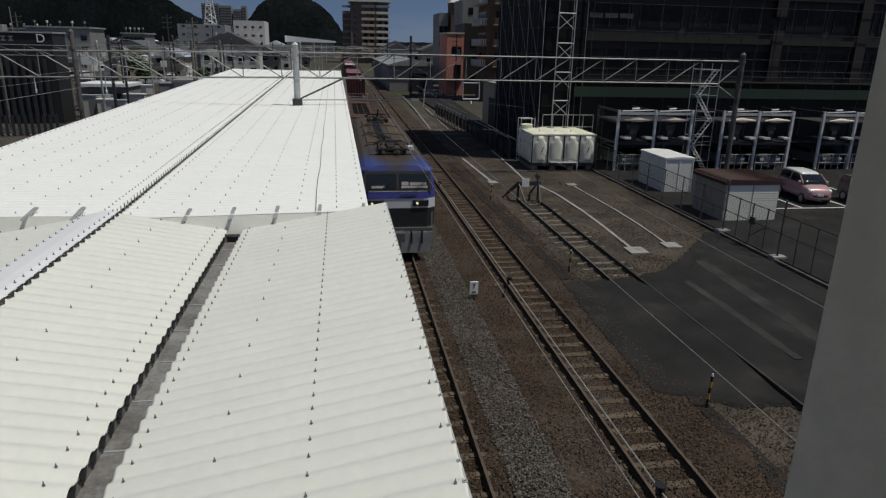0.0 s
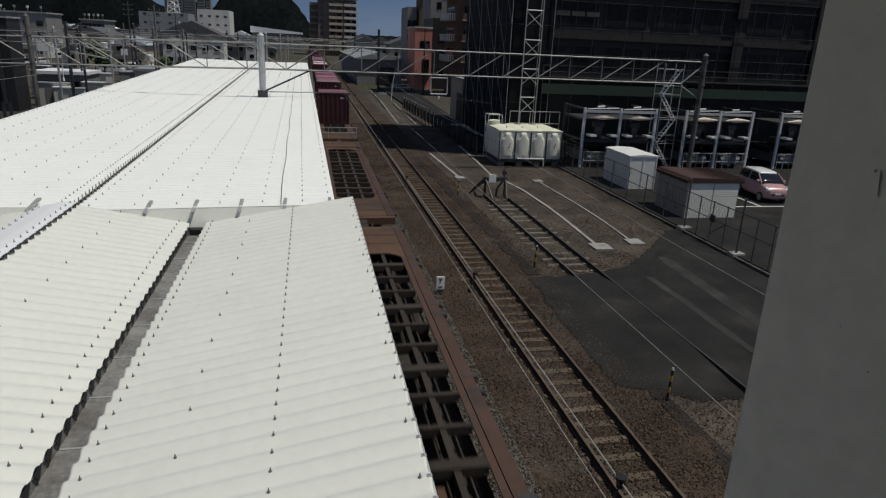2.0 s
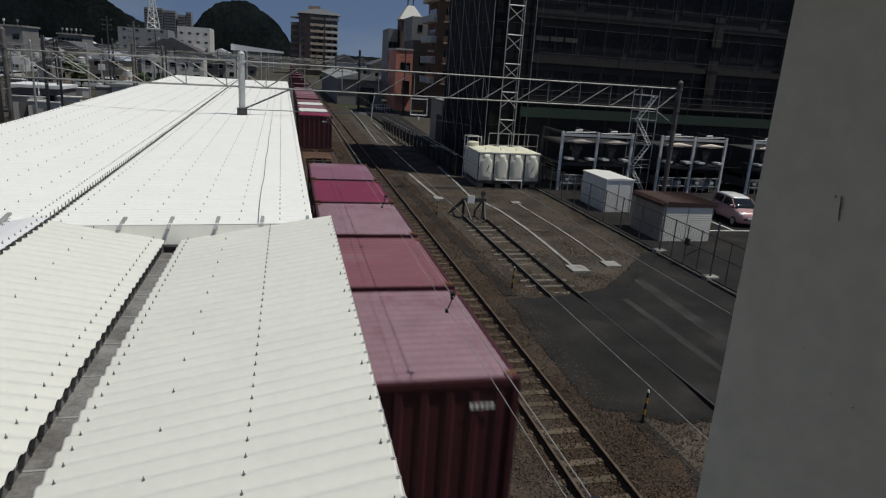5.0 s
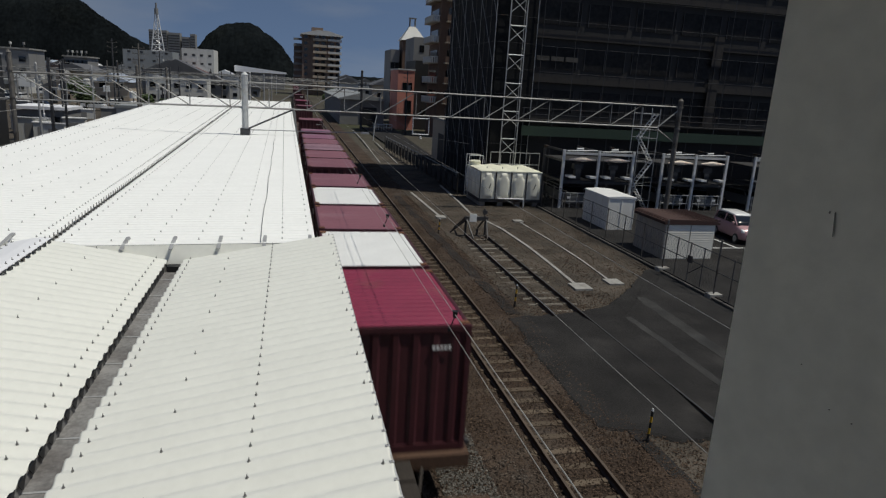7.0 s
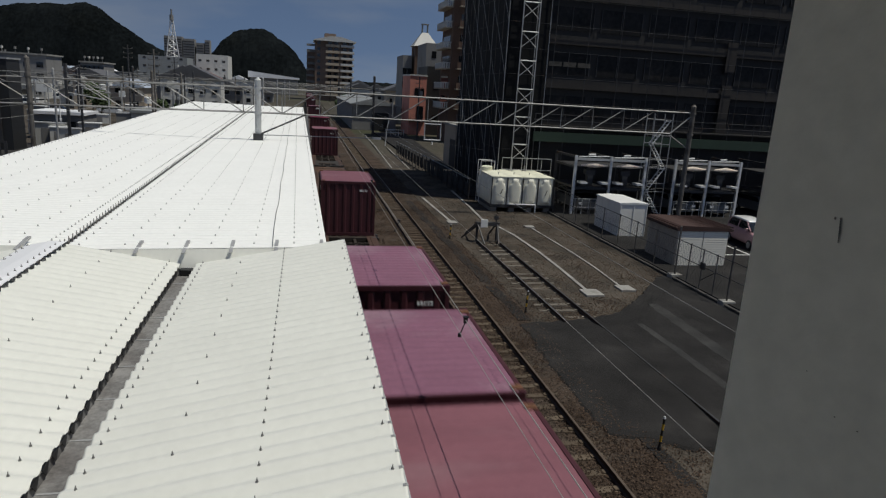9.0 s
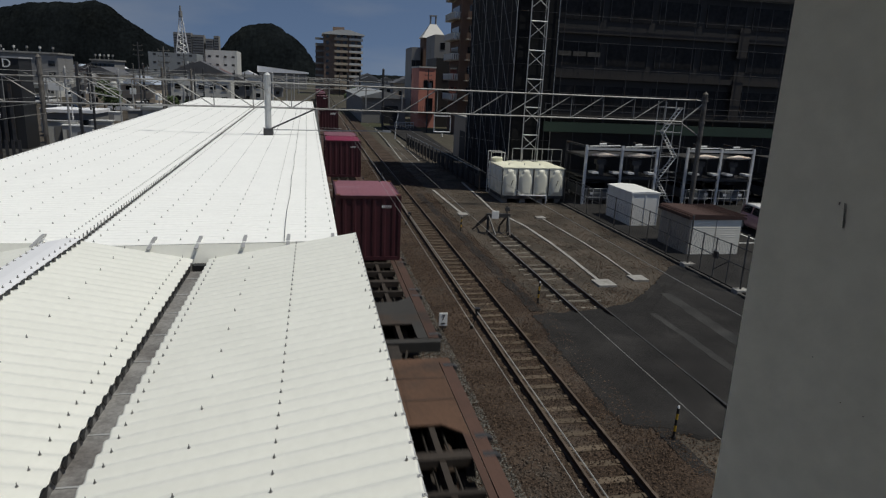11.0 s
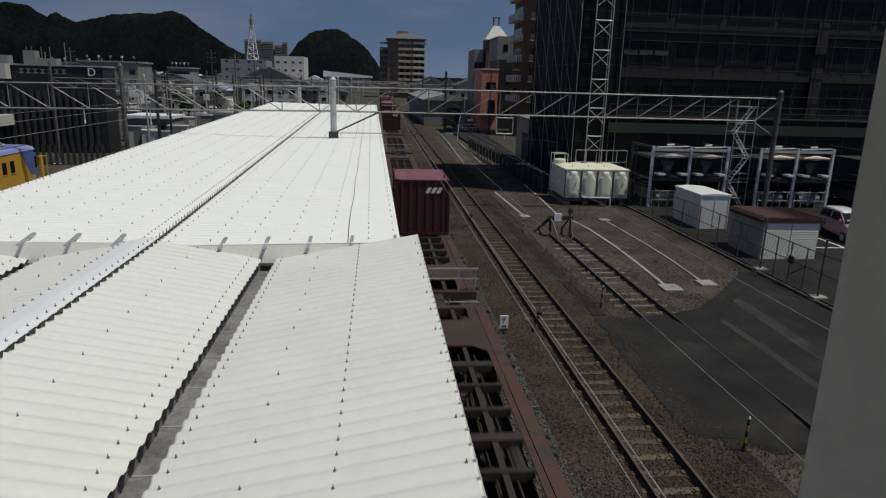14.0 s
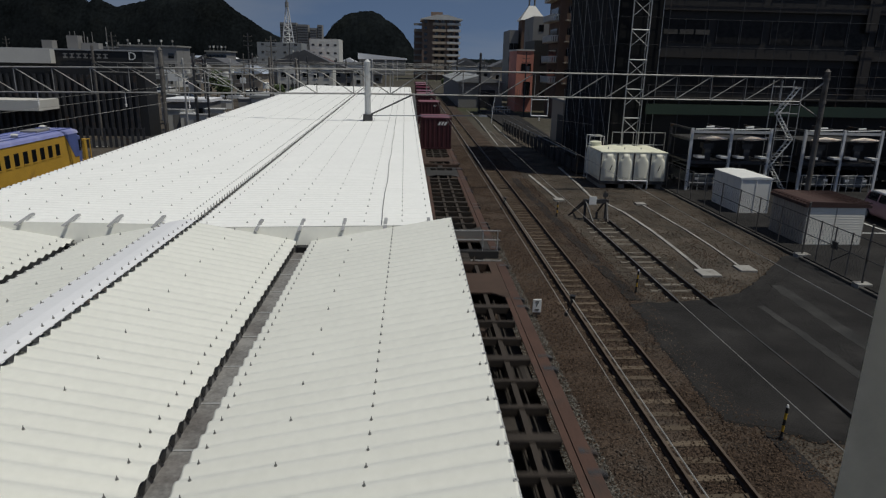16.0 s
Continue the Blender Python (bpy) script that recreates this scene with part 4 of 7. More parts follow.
# ---- panel water tank ----
def water_tank():
    t = thing("water_tank", "cream panel water tank on a dark steel base behind the siding", "water tank", at=pose(12.75, 43.0, -0.2))
    W, Dp, Z0, Z1 = 4.5, 3.7, 0.5, 2.5
    b = new_bm()
    for x in (0.3, 1.6, 2.9, 4.2):
        box(b, x - 0.2, x + 0.2, 0.2, Dp - 0.2, 0, 0.35)
    part("plinth", b, CONCRETE, t)
    b = new_bm()
    box(b, -0.03, W + 0.03, -0.03, Dp + 0.03, 0.35, 0.5)
    part("base_frame", b, STEEL_DARK, t)
    b = new_bm()
    box(b, 0.04, W - 0.04, 0.04, Dp - 0.04, Z0, Z1 - 0.02)
    part("tank_body", b, STEEL_DARK, t)
    pw = W / 4
    me = new_bm()
    w, h = pw / 2 - 0.05, (Z1 - Z0) / 2 - 0.06
    prism(me, [(-w, -h), (w, -h), (w, h), (-w, h)], 1, 0.0, 0.03)
    rows_, cols_ = 18, 10
    grid = []
    for j in range(rows_ + 1):
        v = j / rows_
        half = w * (0.88 - 0.12 * math.cos(math.pi * 2 * v)) if v < 0.74 else w * (0.92 - 0.42 * min(1, (v - 0.74) / 0.1))
        rise = 0.12 * min(1.0, (min(v, 1 - v) / 0.09) ** 0.5)
        grid.append([me.verts.new((half * (2 * i / cols_ - 1) * 0.92, -0.002 - rise * max(0.0, 1 - (2 * i / cols_ - 1) ** 2) ** 0.5, h * (1.88 * v - 0.94))) for i in range(cols_ + 1)])
    for j in range(rows_):
        for i in range(cols_):
            me.faces.new((grid[j][i], grid[j][i + 1], grid[j + 1][i + 1], grid[j + 1][i])).smooth = True
    me = mesh_of("panel", me, TANK)
    zc = (Z0 + Z1) / 2
    for k in range(4):
        piece("panel", me, t, pose(pw * (k + 0.5), 0.0, zc))
        piece("panel", me, t, Matrix.Translation((0.0, Dp * (k + 0.5) / 4, zc)) @ Matrix.Rotation(-math.pi / 2, 4, "Z") @ Matrix.Diagonal((0.9, 1, 1, 1)))
        piece("panel", me, t, Matrix.Translation((W, Dp * (k + 0.5) / 4, zc)) @ Matrix.Rotation(math.pi / 2, 4, "Z") @ Matrix.Diagonal((0.9, 1, 1, 1)))
    lid = new_bm()
    g = 6
    vs = [[lid.verts.new((pw * (i / g - 0.5), Dp / 4 * (j / g - 0.5), 0.12 * math.sin(math.pi * i / g) * math.sin(math.pi * j / g))) for i in range(g + 1)] for j in range(g + 1)]
    for j in range(g):
        for i in range(g):
            lid.faces.new((vs[j][i], vs[j][i + 1], vs[j + 1][i + 1], vs[j + 1][i]))
    lid = mesh_of("lid_panel", lid, TANK_TOP, True)
    for i in range(4):
        for j in range(4):
            piece("lid_panel", lid, t, pose(pw * (i + 0.5), Dp / 4 * (j + 0.5), Z1 + 0.01))
    b = new_bm()
    box(b, -0.02, W + 0.02, -0.02, Dp + 0.02, Z1 - 0.06, Z1)
    part("lid_rim", b, TANK_TOP, t)
    for k in range(5):
        b = new_bm()
        box(b, pw * k - 0.035, pw * k + 0.035, -0.05, 0.0, Z0, Z1 - 0.06)
        part("frame_post", b, STEEL_DARK, t)
    b = new_bm()
    for k in range(4):
        bar(b, (pw * (k + 0.5), 0.5, Z1 + 0.05), (pw * (k + 0.5), 0.5, Z1 + 0.26), 0.03, 6)
    part("lid_vent", b, ZINC, t)
    b = new_bm()
    bar(b, (0.45, 3.2, Z1 + 0.05), (0.45, 3.2, Z1 + 0.3), 0.4, 16)
    bar(b, (0.45, 3.2, Z1 + 0.3), (0.45, 3.2, Z1 + 0.36), 0.44, 16, 0.3)
    part("manhole", b, TANK_TOP, t)
    b = new_bm()
    for y in (2.8, 3.6):
        bar(b, (-0.12, y, 0.2), (-0.12, y, Z1 + 0.75), 0.025, 6)
        bar(b, (-0.12, y, Z1 + 0.75), (0.9, y, Z1 + 0.75), 0.025, 6)
        bar(b, (0.9, y, Z1 + 0.75), (0.9, y, Z1), 0.025, 6)
    for k in range(9):
        bar(b, (-0.12, 2.8, 0.3 + 0.3 * k), (-0.12, 3.6, 0.3 + 0.3 * k), 0.018, 5)
    part("ladder", b, PAINT_WHITE, t)
    b = new_bm()
    bar(b, (1.3, -0.2, 0.62), (3.2, -0.2, 0.6), 0.05, 8)
    bar(b, (1.3, -0.2, 0.62), (1.3, 0.05, 0.62), 0.05, 8)
    bar(b, (3.2, -0.2, 0.6), (3.2, -0.2, 0.0), 0.05, 8)
    part("pipe", b, PAINT_WHITE, t)
    b = new_bm()
    for x in (0.62, 3.9):
        bar(b, (x, -0.15, 1.3), (x + 0.12, -0.15, 1.65), 0.025, 5)
        bar(b, (x + 0.06, -0.16, 1.47), (x + 0.06, 0.0, 1.47), 0.02, 5)
    part("level_handle", b, STEEL_DARK, t)


water_tank()

# ---- hut, shed, fence, car ----
h = thing("storage_hut", "pale blue-grey steel storage hut with a white roof", "hut", at=pose(18.5, 35.2, -0.1))
b = new_bm()
box(b, 0, 1.75, 0, 3.3, 0.05, 2.0)
part("wall", b, HUT, h)
b = new_bm()
prism(b, [(-0.05, 1.98), (1.82, 1.98), (1.82, 2.06), (0.88, 2.12), (-0.05, 2.06)], 1, -0.04, 3.36)
part("roof", b, HUT_ROOF, h, "white sheet roof")
b = new_bm()
for x in (0.0, 0.86, 1.7):
    box(b, x, x + 0.05, -0.025, 0.0, 0.05, 1.98)
for y in (0.8, 1.6, 2.4):
    box(b, -0.02, 0.0, y, y + 0.05, 0.05, 1.98)
part("door_frame", b, HUT, h)
b = new_bm()
box(b, 0, 1.75, 0.0, 3.3, 0, 0.05)
part("plinth", b, CONCRETE, h)

s = thing("shutter_shed", "grey steel shed with white roller shutters and a brown roof", "shed", at=pose(18.3, 28.5, -0.1))
b = new_bm()
box(b, 0, 2.85, 0.06, 2.95, 0, 1.85)
part("wall", b, SHED_SIDE, s)
b = new_bm()
for k in range(14):
    box(b, -0.03, 0.0, 0.1 + k * 0.2, 0.2 + k * 0.2, 0.05, 1.85)
part("side_rib", b, SHED_SIDE, s)
slat = new_bm()
prism(slat, [(0.06, 0), (0.05, 0.015), (0.04, 0.05), (0.048, 0.105), (0.06, 0.115)], 0, 0, 1.35)
slat = mesh_of("slat", slat, SHED_DOOR)
for x0 in (0.05, 1.46):
    b = new_bm()
    box(b, x0, x0 + 1.35, 0.045, 0.07, 0.03, 1.85)
    sh = part("shutter", b, SHED_DOOR, s, "white slatted roller shutter")
    for k in range(15):
        piece("slat", slat, sh, pose(x0, 0, 0.05 + k * 0.12))
b = new_bm()
prism(b, [(-0.1, 1.84), (3.05, 1.84), (3.05, 1.93), (2.85, 2.02), (0.1, 2.12), (-0.1, 1.98)], 1, -0.01, 3.1)
part("roof", b, SHED_ROOF, s, "red-brown sheet roof")
b = new_bm()
for k in range(12):
    box(b, -0.1, 3.05, 0.02 + 0.265 * k, 0.05 + 0.265 * k, 2.03, 2.09)
part("roof_seam", b, SHED_ROOF, s)

f = thing("yard_fence", "grey steel wire fence on a low kerb beside the car park", "fence")
fy = [20.8, 21.8, 22.8, 23.8, 24.8, 25.8, 26.8, 28.8, 30.8, 32.8, 34.8, 36.8, 38.8, 40.8, 42.8]
for y in fy:
    b = new_bm()
    tall = 2.3 if y in (22.8, 26.8) else 1.75
    bar(b, (17.3, y, -0.05), (17.3, y, tall), 0.045 if tall > 2 else 0.032, 6)
    if tall > 2:
        bar(b, (17.3, y, tall), (17.3, y, tall + 0.03), 0.055, 6)
    part("post", b, GALV_DARK, f)
b = new_bm()
for z in (0.95, 1.7):
    bar(b, (17.3, 19, z), (17.3, 42.8, z), 0.02, 5)
part("rail", b, STEEL_DARK, f)
b = new_bm()
for y in np.arange(22.8, 42.8, 0.22):
    bar(b, (17.31, y, 0.05), (17.31, y + 0.9, 1.7), 0.0035, 3)
    bar(b, (17.31, y + 0.9, 0.05), (17.31, y, 1.7), 0.0035, 3)
part("wire_mesh", b, STEEL_DARK, f, "thin diagonal wire mesh", kind="stuff")
b = new_bm()
bar(b, (17.3, 23.8, 0.95), (17.3, 24.8, 0.3), 0.02, 5)
box(b, 17.22, 17.3, 24.55, 24.85, 0.85, 1.15)
part("gate_latch", b, STEEL_DARK, f)
for y in (22.8, 26.8):
    b = new_bm()
    box(b, 17.02, 17.6, y - 0.2, y + 0.2, -0.2, 0.03, 0.01)
    part("footing", b, CONCRETE, f, "pale concrete footing")


def car(x, y, yaw, paint, roof_paint, label, van=True, group="parked cars"):
    c = thing("car", label, "car", group, at=pose(x, y, -0.04, 0, 0, yaw))
    L, W, Hh = (3.6, 1.5, 1.72) if van else (4.2, 1.66, 1.45)
    prof = [(-L / 2, 0.3), (-L / 2, 0.85), (-L / 2 + 0.55, 1.0), (L / 2 - 0.1, 1.0), (L / 2, 0.75), (L / 2, 0.3)]
    b = new_bm()
    prism(b, prof, 0, -W / 2, W / 2)
    bmesh.ops.bevel(b, geom=b.edges[:], offset=0.06, segments=2, affect="EDGES")
    part("body", b, paint, c, smooth=False)
    b = new_bm()
    prism(b, [(-L / 2 + 0.6, 1.0), (-L / 2 + 1.15, Hh - 0.12), (L / 2 - 0.25, Hh - 0.12), (L / 2 - 0.06, 1.0)], 0, -W / 2 + 0.05, W / 2 - 0.05)
    part("window", b, GLASS_DARK, c, "dark glazed cabin")
    b = new_bm()
    prism(b, [(-L / 2 + 1.1, Hh - 0.12), (-L / 2 + 1.35, Hh), (L / 2 - 0.4, Hh), (L / 2 - 0.22, Hh - 0.12)], 0, -W / 2 + 0.06, W / 2 - 0.06)
    part("roof", b, roof_paint, c)
    for yy in (-L / 2 + 0.72, L / 2 - 0.25):
        for sx in (-1, 1):
            b = new_bm()
            bar(b, (sx * (W / 2 - 0.04), yy + (0.3 if yy < -1 else 0), 1.0), (sx * (W / 2 - 0.07), yy + (0.62 if yy < -1 else 0), Hh - 0.1), 0.04, 4)
            part("pillar", b, paint, c)
    for sx in (-1, 1):
        for yy in (-L / 2 + 0.62, L / 2 - 0.62):
            b = new_bm()
            bar(b, (sx * (W / 2 - 0.16), yy, 0.29), (sx * (W / 2 + 0.01), yy, 0.29), 0.29, 14)
            w = part("tyre", b, BLACK, c)
            b = new_bm()
            bar(b, (sx * (W / 2), yy, 0.29), (sx * (W / 2 + 0.018), yy, 0.29), 0.18, 10)
            part("rim", b, ZINC, w)
        b = new_bm()
        box(b, sx * 0.62 - 0.13, sx * 0.62 + 0.13, -L / 2 - 0.01, -L / 2 + 0.1, 0.66, 0.82)
        part("headlight", b, PAINT_WHITE, c)
    return c


def loft(b, stations, n=10):
    """A rounded shell through stations of (y, z low, z high, half width low, half width high)."""
    rings = []
    for y, za, zb, wa, wb in stations:
        ring = []
        for i in range(2 * n):
            a = math.pi * 2 * (i + 0.5) / (2 * n)
            cx, cz = math.cos(a), math.sin(a)
            px, pz = math.copysign(abs(cx) ** 0.4, cx), math.copysign(abs(cz) ** 0.4, cz)
            f = (pz + 1) / 2
            ring.append(b.verts.new((px * (wa + (wb - wa) * f), y, za + (zb - za) * f)))
        rings.append(ring)
    for r0, r1 in zip(rings, rings[1:]):
        for i in range(2 * n):
            b.faces.new((r0[i], r0[(i + 1) % (2 * n)], r1[(i + 1) % (2 * n)], r1[i]))
    b.faces.new(rings[0][::-1])
    b.faces.new(rings[-1])
    return b


def small_van(x, y, yaw):
    """A one-box small car, its nose towards -y."""
    c = thing("car", "dusty pink small van with a white roof parked beside the shed", "car", "parked cars", at=pose(x, y, -0.04, 0, 0, yaw))
    b = new_bm()
    loft(b, [(-1.74, 0.38, 0.66, 0.5, 0.42), (-1.68, 0.26, 0.8, 0.66, 0.6), (-1.5, 0.22, 0.92, 0.72, 0.68), (-1.1, 0.2, 1.04, 0.74, 0.71), (-0.7, 0.2, 1.08, 0.74, 0.72), (1.3, 0.2, 1.1, 0.74, 0.72), (1.62, 0.24, 1.08, 0.72, 0.7), (1.7, 0.34, 0.98, 0.66, 0.64)])
    part("body", b, CAR_PINK, c, "dusty pink body", smooth=True)
    b = new_bm()
    loft(b, [(-1.12, 0.98, 1.06, 0.62, 0.56), (-0.86, 0.98, 1.24, 0.69, 0.6), (-0.5, 0.98, 1.46, 0.7, 0.58), (-0.25, 0.98, 1.53, 0.7, 0.57), (1.3, 0.98, 1.53, 0.7, 0.57), (1.6, 0.98, 1.4, 0.67, 0.56), (1.66, 0.98, 1.1, 0.64, 0.58)])
    part("window", b, GLASS_DARK, c, "dark glazed cabin", smooth=True)
    b = new_bm()
    loft(b, [(-0.46, 1.46, 1.5, 0.5, 0.45), (-0.3, 1.45, 1.58, 0.57, 0.5), (0.4, 1.46, 1.62, 0.59, 0.5), (1.2, 1.45, 1.6, 0.58, 0.5), (1.5, 1.42, 1.52, 0.54, 0.46)])
    part("roof", b, PAINT_WHITE, c, "white roof", smooth=True)
    for sx in (-1, 1):
        for y0, z0, y1, z1 in ((-1.08, 1.05, -0.4, 1.5), (0.35, 1.05, 0.35, 1.52), (1.52, 1.05, 1.42, 1.5)):
            b = new_bm()
            bar(b, (sx * 0.69, y0, z0), (sx * 0.585, y1, z1), 0.035, 5)
            part("pillar", b, CAR_PINK, c)
        b = new_bm()
        box(b, sx * 0.78 - 0.07, sx * 0.78 + 0.07, -0.86, -0.76, 1.04, 1.18, 0.02)
        part("mirror", b, CAR_PINK, c)
        b = new_bm()
        loft(b, [(-1.7, 0.7, 0.78, 0.06, 0.05), (-1.64, 0.66, 0.84, 0.12, 0.1), (-1.45, 0.7, 0.9, 0.1, 0.08)], 5)
        for v in b.verts:
            v.co.x += sx * 0.55
        part("headlight", b, PAINT_WHITE, c, "clear headlight", smooth=True)
        for yv in (-1.18, 1.15):
            b = new_bm()
            bar(b, (sx * 0.56, yv, 0.28), (sx * 0.755, yv, 0.28), 0.28, 18)
            w = part("tyre", b, BLACK, c)
            b = new_bm()
            bar(b, (sx * 0.75, yv, 0.28), (sx * 0.77, yv, 0.28), 0.18, 12)
            part("rim", b, ZINC, w)
    b = new_bm()
    box(b, -0.4, 0.4, -1.765, -1.7, 0.44, 0.56, 0.01)
    part("grille", b, BLACK, c, "dark lower grille")
    b = new_bm()
    box(b, -0.17, 0.17, -1.785, -1.76, 0.5, 0.64)
    part("plate", b, SIGN_WHITE, c, "blank white plate")
    b = new_bm()
    bar(b, (0.2, 0.0, 1.6), (0.22, 0.25, 1.78), 0.008, 4)
    part("aerial", b, BLACK, c)


small_van(26.0, 33.1, -8)
car(28.9, 31.0, 0, PAINT_GREY, PAINT_GREY, "dark grey car parked in the bay", False)

# ---- two-level car stacker in front of the building ----
def stacker_frame(x, y0, y1):
    t = thing("parking_column_frame", "white steel frame of a car stacking rack", "steel frame", "car stacker frames", at=pose(x, 0, -0.05))
    for y in (y0, y1):
        b = new_bm()
        box(b, -0.08, 0.08, y - 0.08, y + 0.08, 0, 4.1)
        part("column", b, PAINT_WHITE if y == y0 else STEEL_DARK, t)
    for z in (1.9, 3.3, 4.0):
        b = new_bm()
        box(b, -0.06, 0.06, y0 + 0.09, y1 - 0.09, z - 0.07, z + 0.07)
        part("beam", b, STEEL_DARK, t)
    return t


COLS = [18.4, 21.05, 23.7, 26.05, 28.7, 31.3, 33.7, 36.3, 38.9, 41.5]
for x in COLS:
    stacker_frame(x, 42.2, 45.8)
ORANGE = mat("lamp_orange_sheet", (0.78, 0.66, 0.55), 0.5, 0, 0.4, 2, 14, 0.05, (0.5, 0.22, 0.1), 0.5)
for k, (x0, x1) in enumerate(zip(COLS, COLS[1:])):
    if k in (2, 5):
        continue
    t = thing("car_stacker_bay", "mechanical car rack bay with pallets and drive gear", "car stacker", "car stacker bays", at=pose(x0, 42.2, -0.05))
    w = x1 - x0
    b = new_bm()
    box(b, 0.09, w - 0.09, -0.06, 0.06, 3.78, 3.95)
    part("front_beam", b, STEEL_PALE, t)
    b = new_bm()
    box(b, 0.2, w - 0.2, 0.2, 3.4, 3.3, 3.36)
    part("upper_pallet", b, STEEL_DARK, t)
    b = new_bm()
    bar(b, (0.3, -0.28, 3.46), (w / 2 - 0.1, -0.28, 3.5), 0.05, 10, 0.17)
    bar(b, (w / 2 - 0.1, -0.28, 3.5), (w - 0.4, -0.28, 3.47), 0.17, 10, 0.05)
    bar(b, (w / 2, -0.28, 3.5), (w / 2, 0.3, 3.34), 0.05, 6)
    part("drive_drum", b, ORANGE, t, "pale drum with orange stains")
    b = new_bm()
    box(b, 0.2, w - 0.2, 0.2, 3.4, 1.85, 1.95)
    box(b, 0.09, w - 0.09, -0.05, 0.05, 1.75, 1.87)
    part("lower_pallet", b, STEEL_DARK, t)
    b = new_bm()
    box(b, w / 2 - 0.35, w / 2 + 0.35, 0.3, 0.8, 2.75, 3.1)
    box(b, w / 2 - 0.2, w / 2 + 0.2, 0.3, 0.7, 2.0, 2.75)
    part("drive_unit", b, STEEL_DARK, t)
    for xx in (0.35, w - 0.75):
        b = new_bm()
        box(b, xx, xx + 0.45, -0.5, 0.25, 2.2, 2.33)
        part("limit_switch_box", b, PAINT_WHITE, t)
    b = new_bm()
    bar(b, (0.2, 0.0, 4.02), (w - 0.2, 0.0, 4.1), 0.05, 6)
    bar(b, (w / 2 - 0.4, 0.05, 4.16), (w / 2 + 0.1, 0.05, 4.2), 0.08, 6)
    part("top_shaft", b, STEEL_PALE, t)
    b = new_bm()
    for z in (0.5, 1.1):
        bar(b, (0.1, -0.1, z), (w - 0.1, -0.1, z), 0.03, 5)
    for i in range(5):
        bar(b, (0.2 + i * w / 5, -0.1, 0), (0.2 + i * w / 5, -0.1, 1.1), 0.025, 5)
    part("safety_rail", b, ZINC, t)
for k, (x, y) in enumerate(((19.7, 44.3), (27.4, 44.4), (30.0, 44.2), (35.0, 44.3))):
    c = car(x, y, 0, PAINT_GREY, PAINT_GREY, "dark car on the lower level of the stacking rack", False, "stacked cars")

st = thing("scaffold_stair", "zigzag galvanised scaffold stair beside the car rack", "stair", at=pose(24.0, 42.4, -0.05))
for x in (0.1, 1.5):
    for y in (0.1, 1.2):
        b = new_bm()
        bar(b, (x, y, 0), (x, y, 7.2), 0.035, 6)
        part("standard", b, ZINC, st)
for k in range(4):
    z = 1.7 * k
    b = new_bm()
    xa, xb = (0.2, 1.4) if k % 2 else (1.4, 0.2)
    for yy in (0.15, 0.65):
        bar(b, (xa, yy, z), (xb, yy, z + 1.7), 0.04, 4)
    for i in range(8):
        xx = xa + (xb - xa) * (i + 0.5) / 8
        box(b, xx - 0.1, xx + 0.1, 0.15, 0.65, z + 1.7 * (i + 0.5) / 8 - 0.015, z + 1.7 * (i + 0.5) / 8 + 0.015)
    part("flight", b, PAINT_WHITE, st)
    for zz in (z + 0.6, z + 1.7):
        for yy in (0.1, 1.2):
            b = new_bm()
            bar(b, (0.1, yy, zz), (1.5, yy, zz), 0.022, 5)
            part("ledger", b, ZINC, st)

# ---- the scaffolded block ----
NEARER = Matrix.Translation((0, 0, 7.8)) @ Matrix.Scale(0.955, 4) @ Matrix.Translation((0, 0, -7.8))
blk = thing("office_block", "tall dark brown office block wrapped in scaffolding", "building", at=NEARER)
BX0, BX1, BY0, BY1, BH = 15.5, 60.0, 49.7, 64.5, 22.0
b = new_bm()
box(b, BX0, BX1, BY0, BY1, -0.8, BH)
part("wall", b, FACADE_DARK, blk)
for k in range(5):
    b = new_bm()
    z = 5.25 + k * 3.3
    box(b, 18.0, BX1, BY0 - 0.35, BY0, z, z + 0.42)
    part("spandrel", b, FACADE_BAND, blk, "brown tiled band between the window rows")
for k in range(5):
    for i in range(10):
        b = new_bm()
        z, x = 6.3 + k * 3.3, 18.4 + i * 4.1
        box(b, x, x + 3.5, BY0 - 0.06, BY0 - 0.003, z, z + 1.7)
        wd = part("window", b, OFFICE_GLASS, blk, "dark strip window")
        for xx in (x, x + 1.7, x + 3.46):
            b = new_bm()
            box(b, xx, xx + 0.05, BY0 - 0.1, BY0 - 0.06, z, z + 1.7)
            part("mullion", b, STEEL_DARK, wd)
for x, z0, z1 in ((33.6, 5.6, 9.6), (33.6, 10.6, 13.0), (41.0, 5.6, BH)):
    b = new_bm()
    box(b, x, x + 0.9, BY0 - 0.42, BY0 - 0.36, z0, z1)
    part("pier", b, FACADE_BAND, blk, "brown facade pier")
for i in range(15):
    b = new_bm()
    x = 18.6 + i * 2.7
    bar(b, (x, 48.9, 5.7), (x, 48.9, BH), 0.022, 5)
    part("net_pole", b, STEEL_DARK, blk, "thin dark scaffold pole in front of the windows")
for i in range(9):
    b = new_bm()
    bar(b, (18.6, 48.88, 7.4 + 1.9 * i), (BX1, 48.88, 7.4 + 1.9 * i), 0.018, 5)
    part("net_ledger", b, STEEL_DARK, blk)
for k in range(3):
    b = new_bm()
    box(b, 18.5 + k * 1.2, 19.55 + k * 1.2, BY0 - 0.14, BY0 - 0.11, 10.2, 10.55)
    part("window_blind", b, KERB, blk, "pale blind behind the glass")
b = new_bm()
box(b, 17.4, BX1, 48.6, 49.6, 5.6, 5.7)
part("canopy", b, FACADE_DARK, blk)
b = new_bm()
box(b, 17.4, BX1, 48.5, 48.58, 4.45, 5.2)
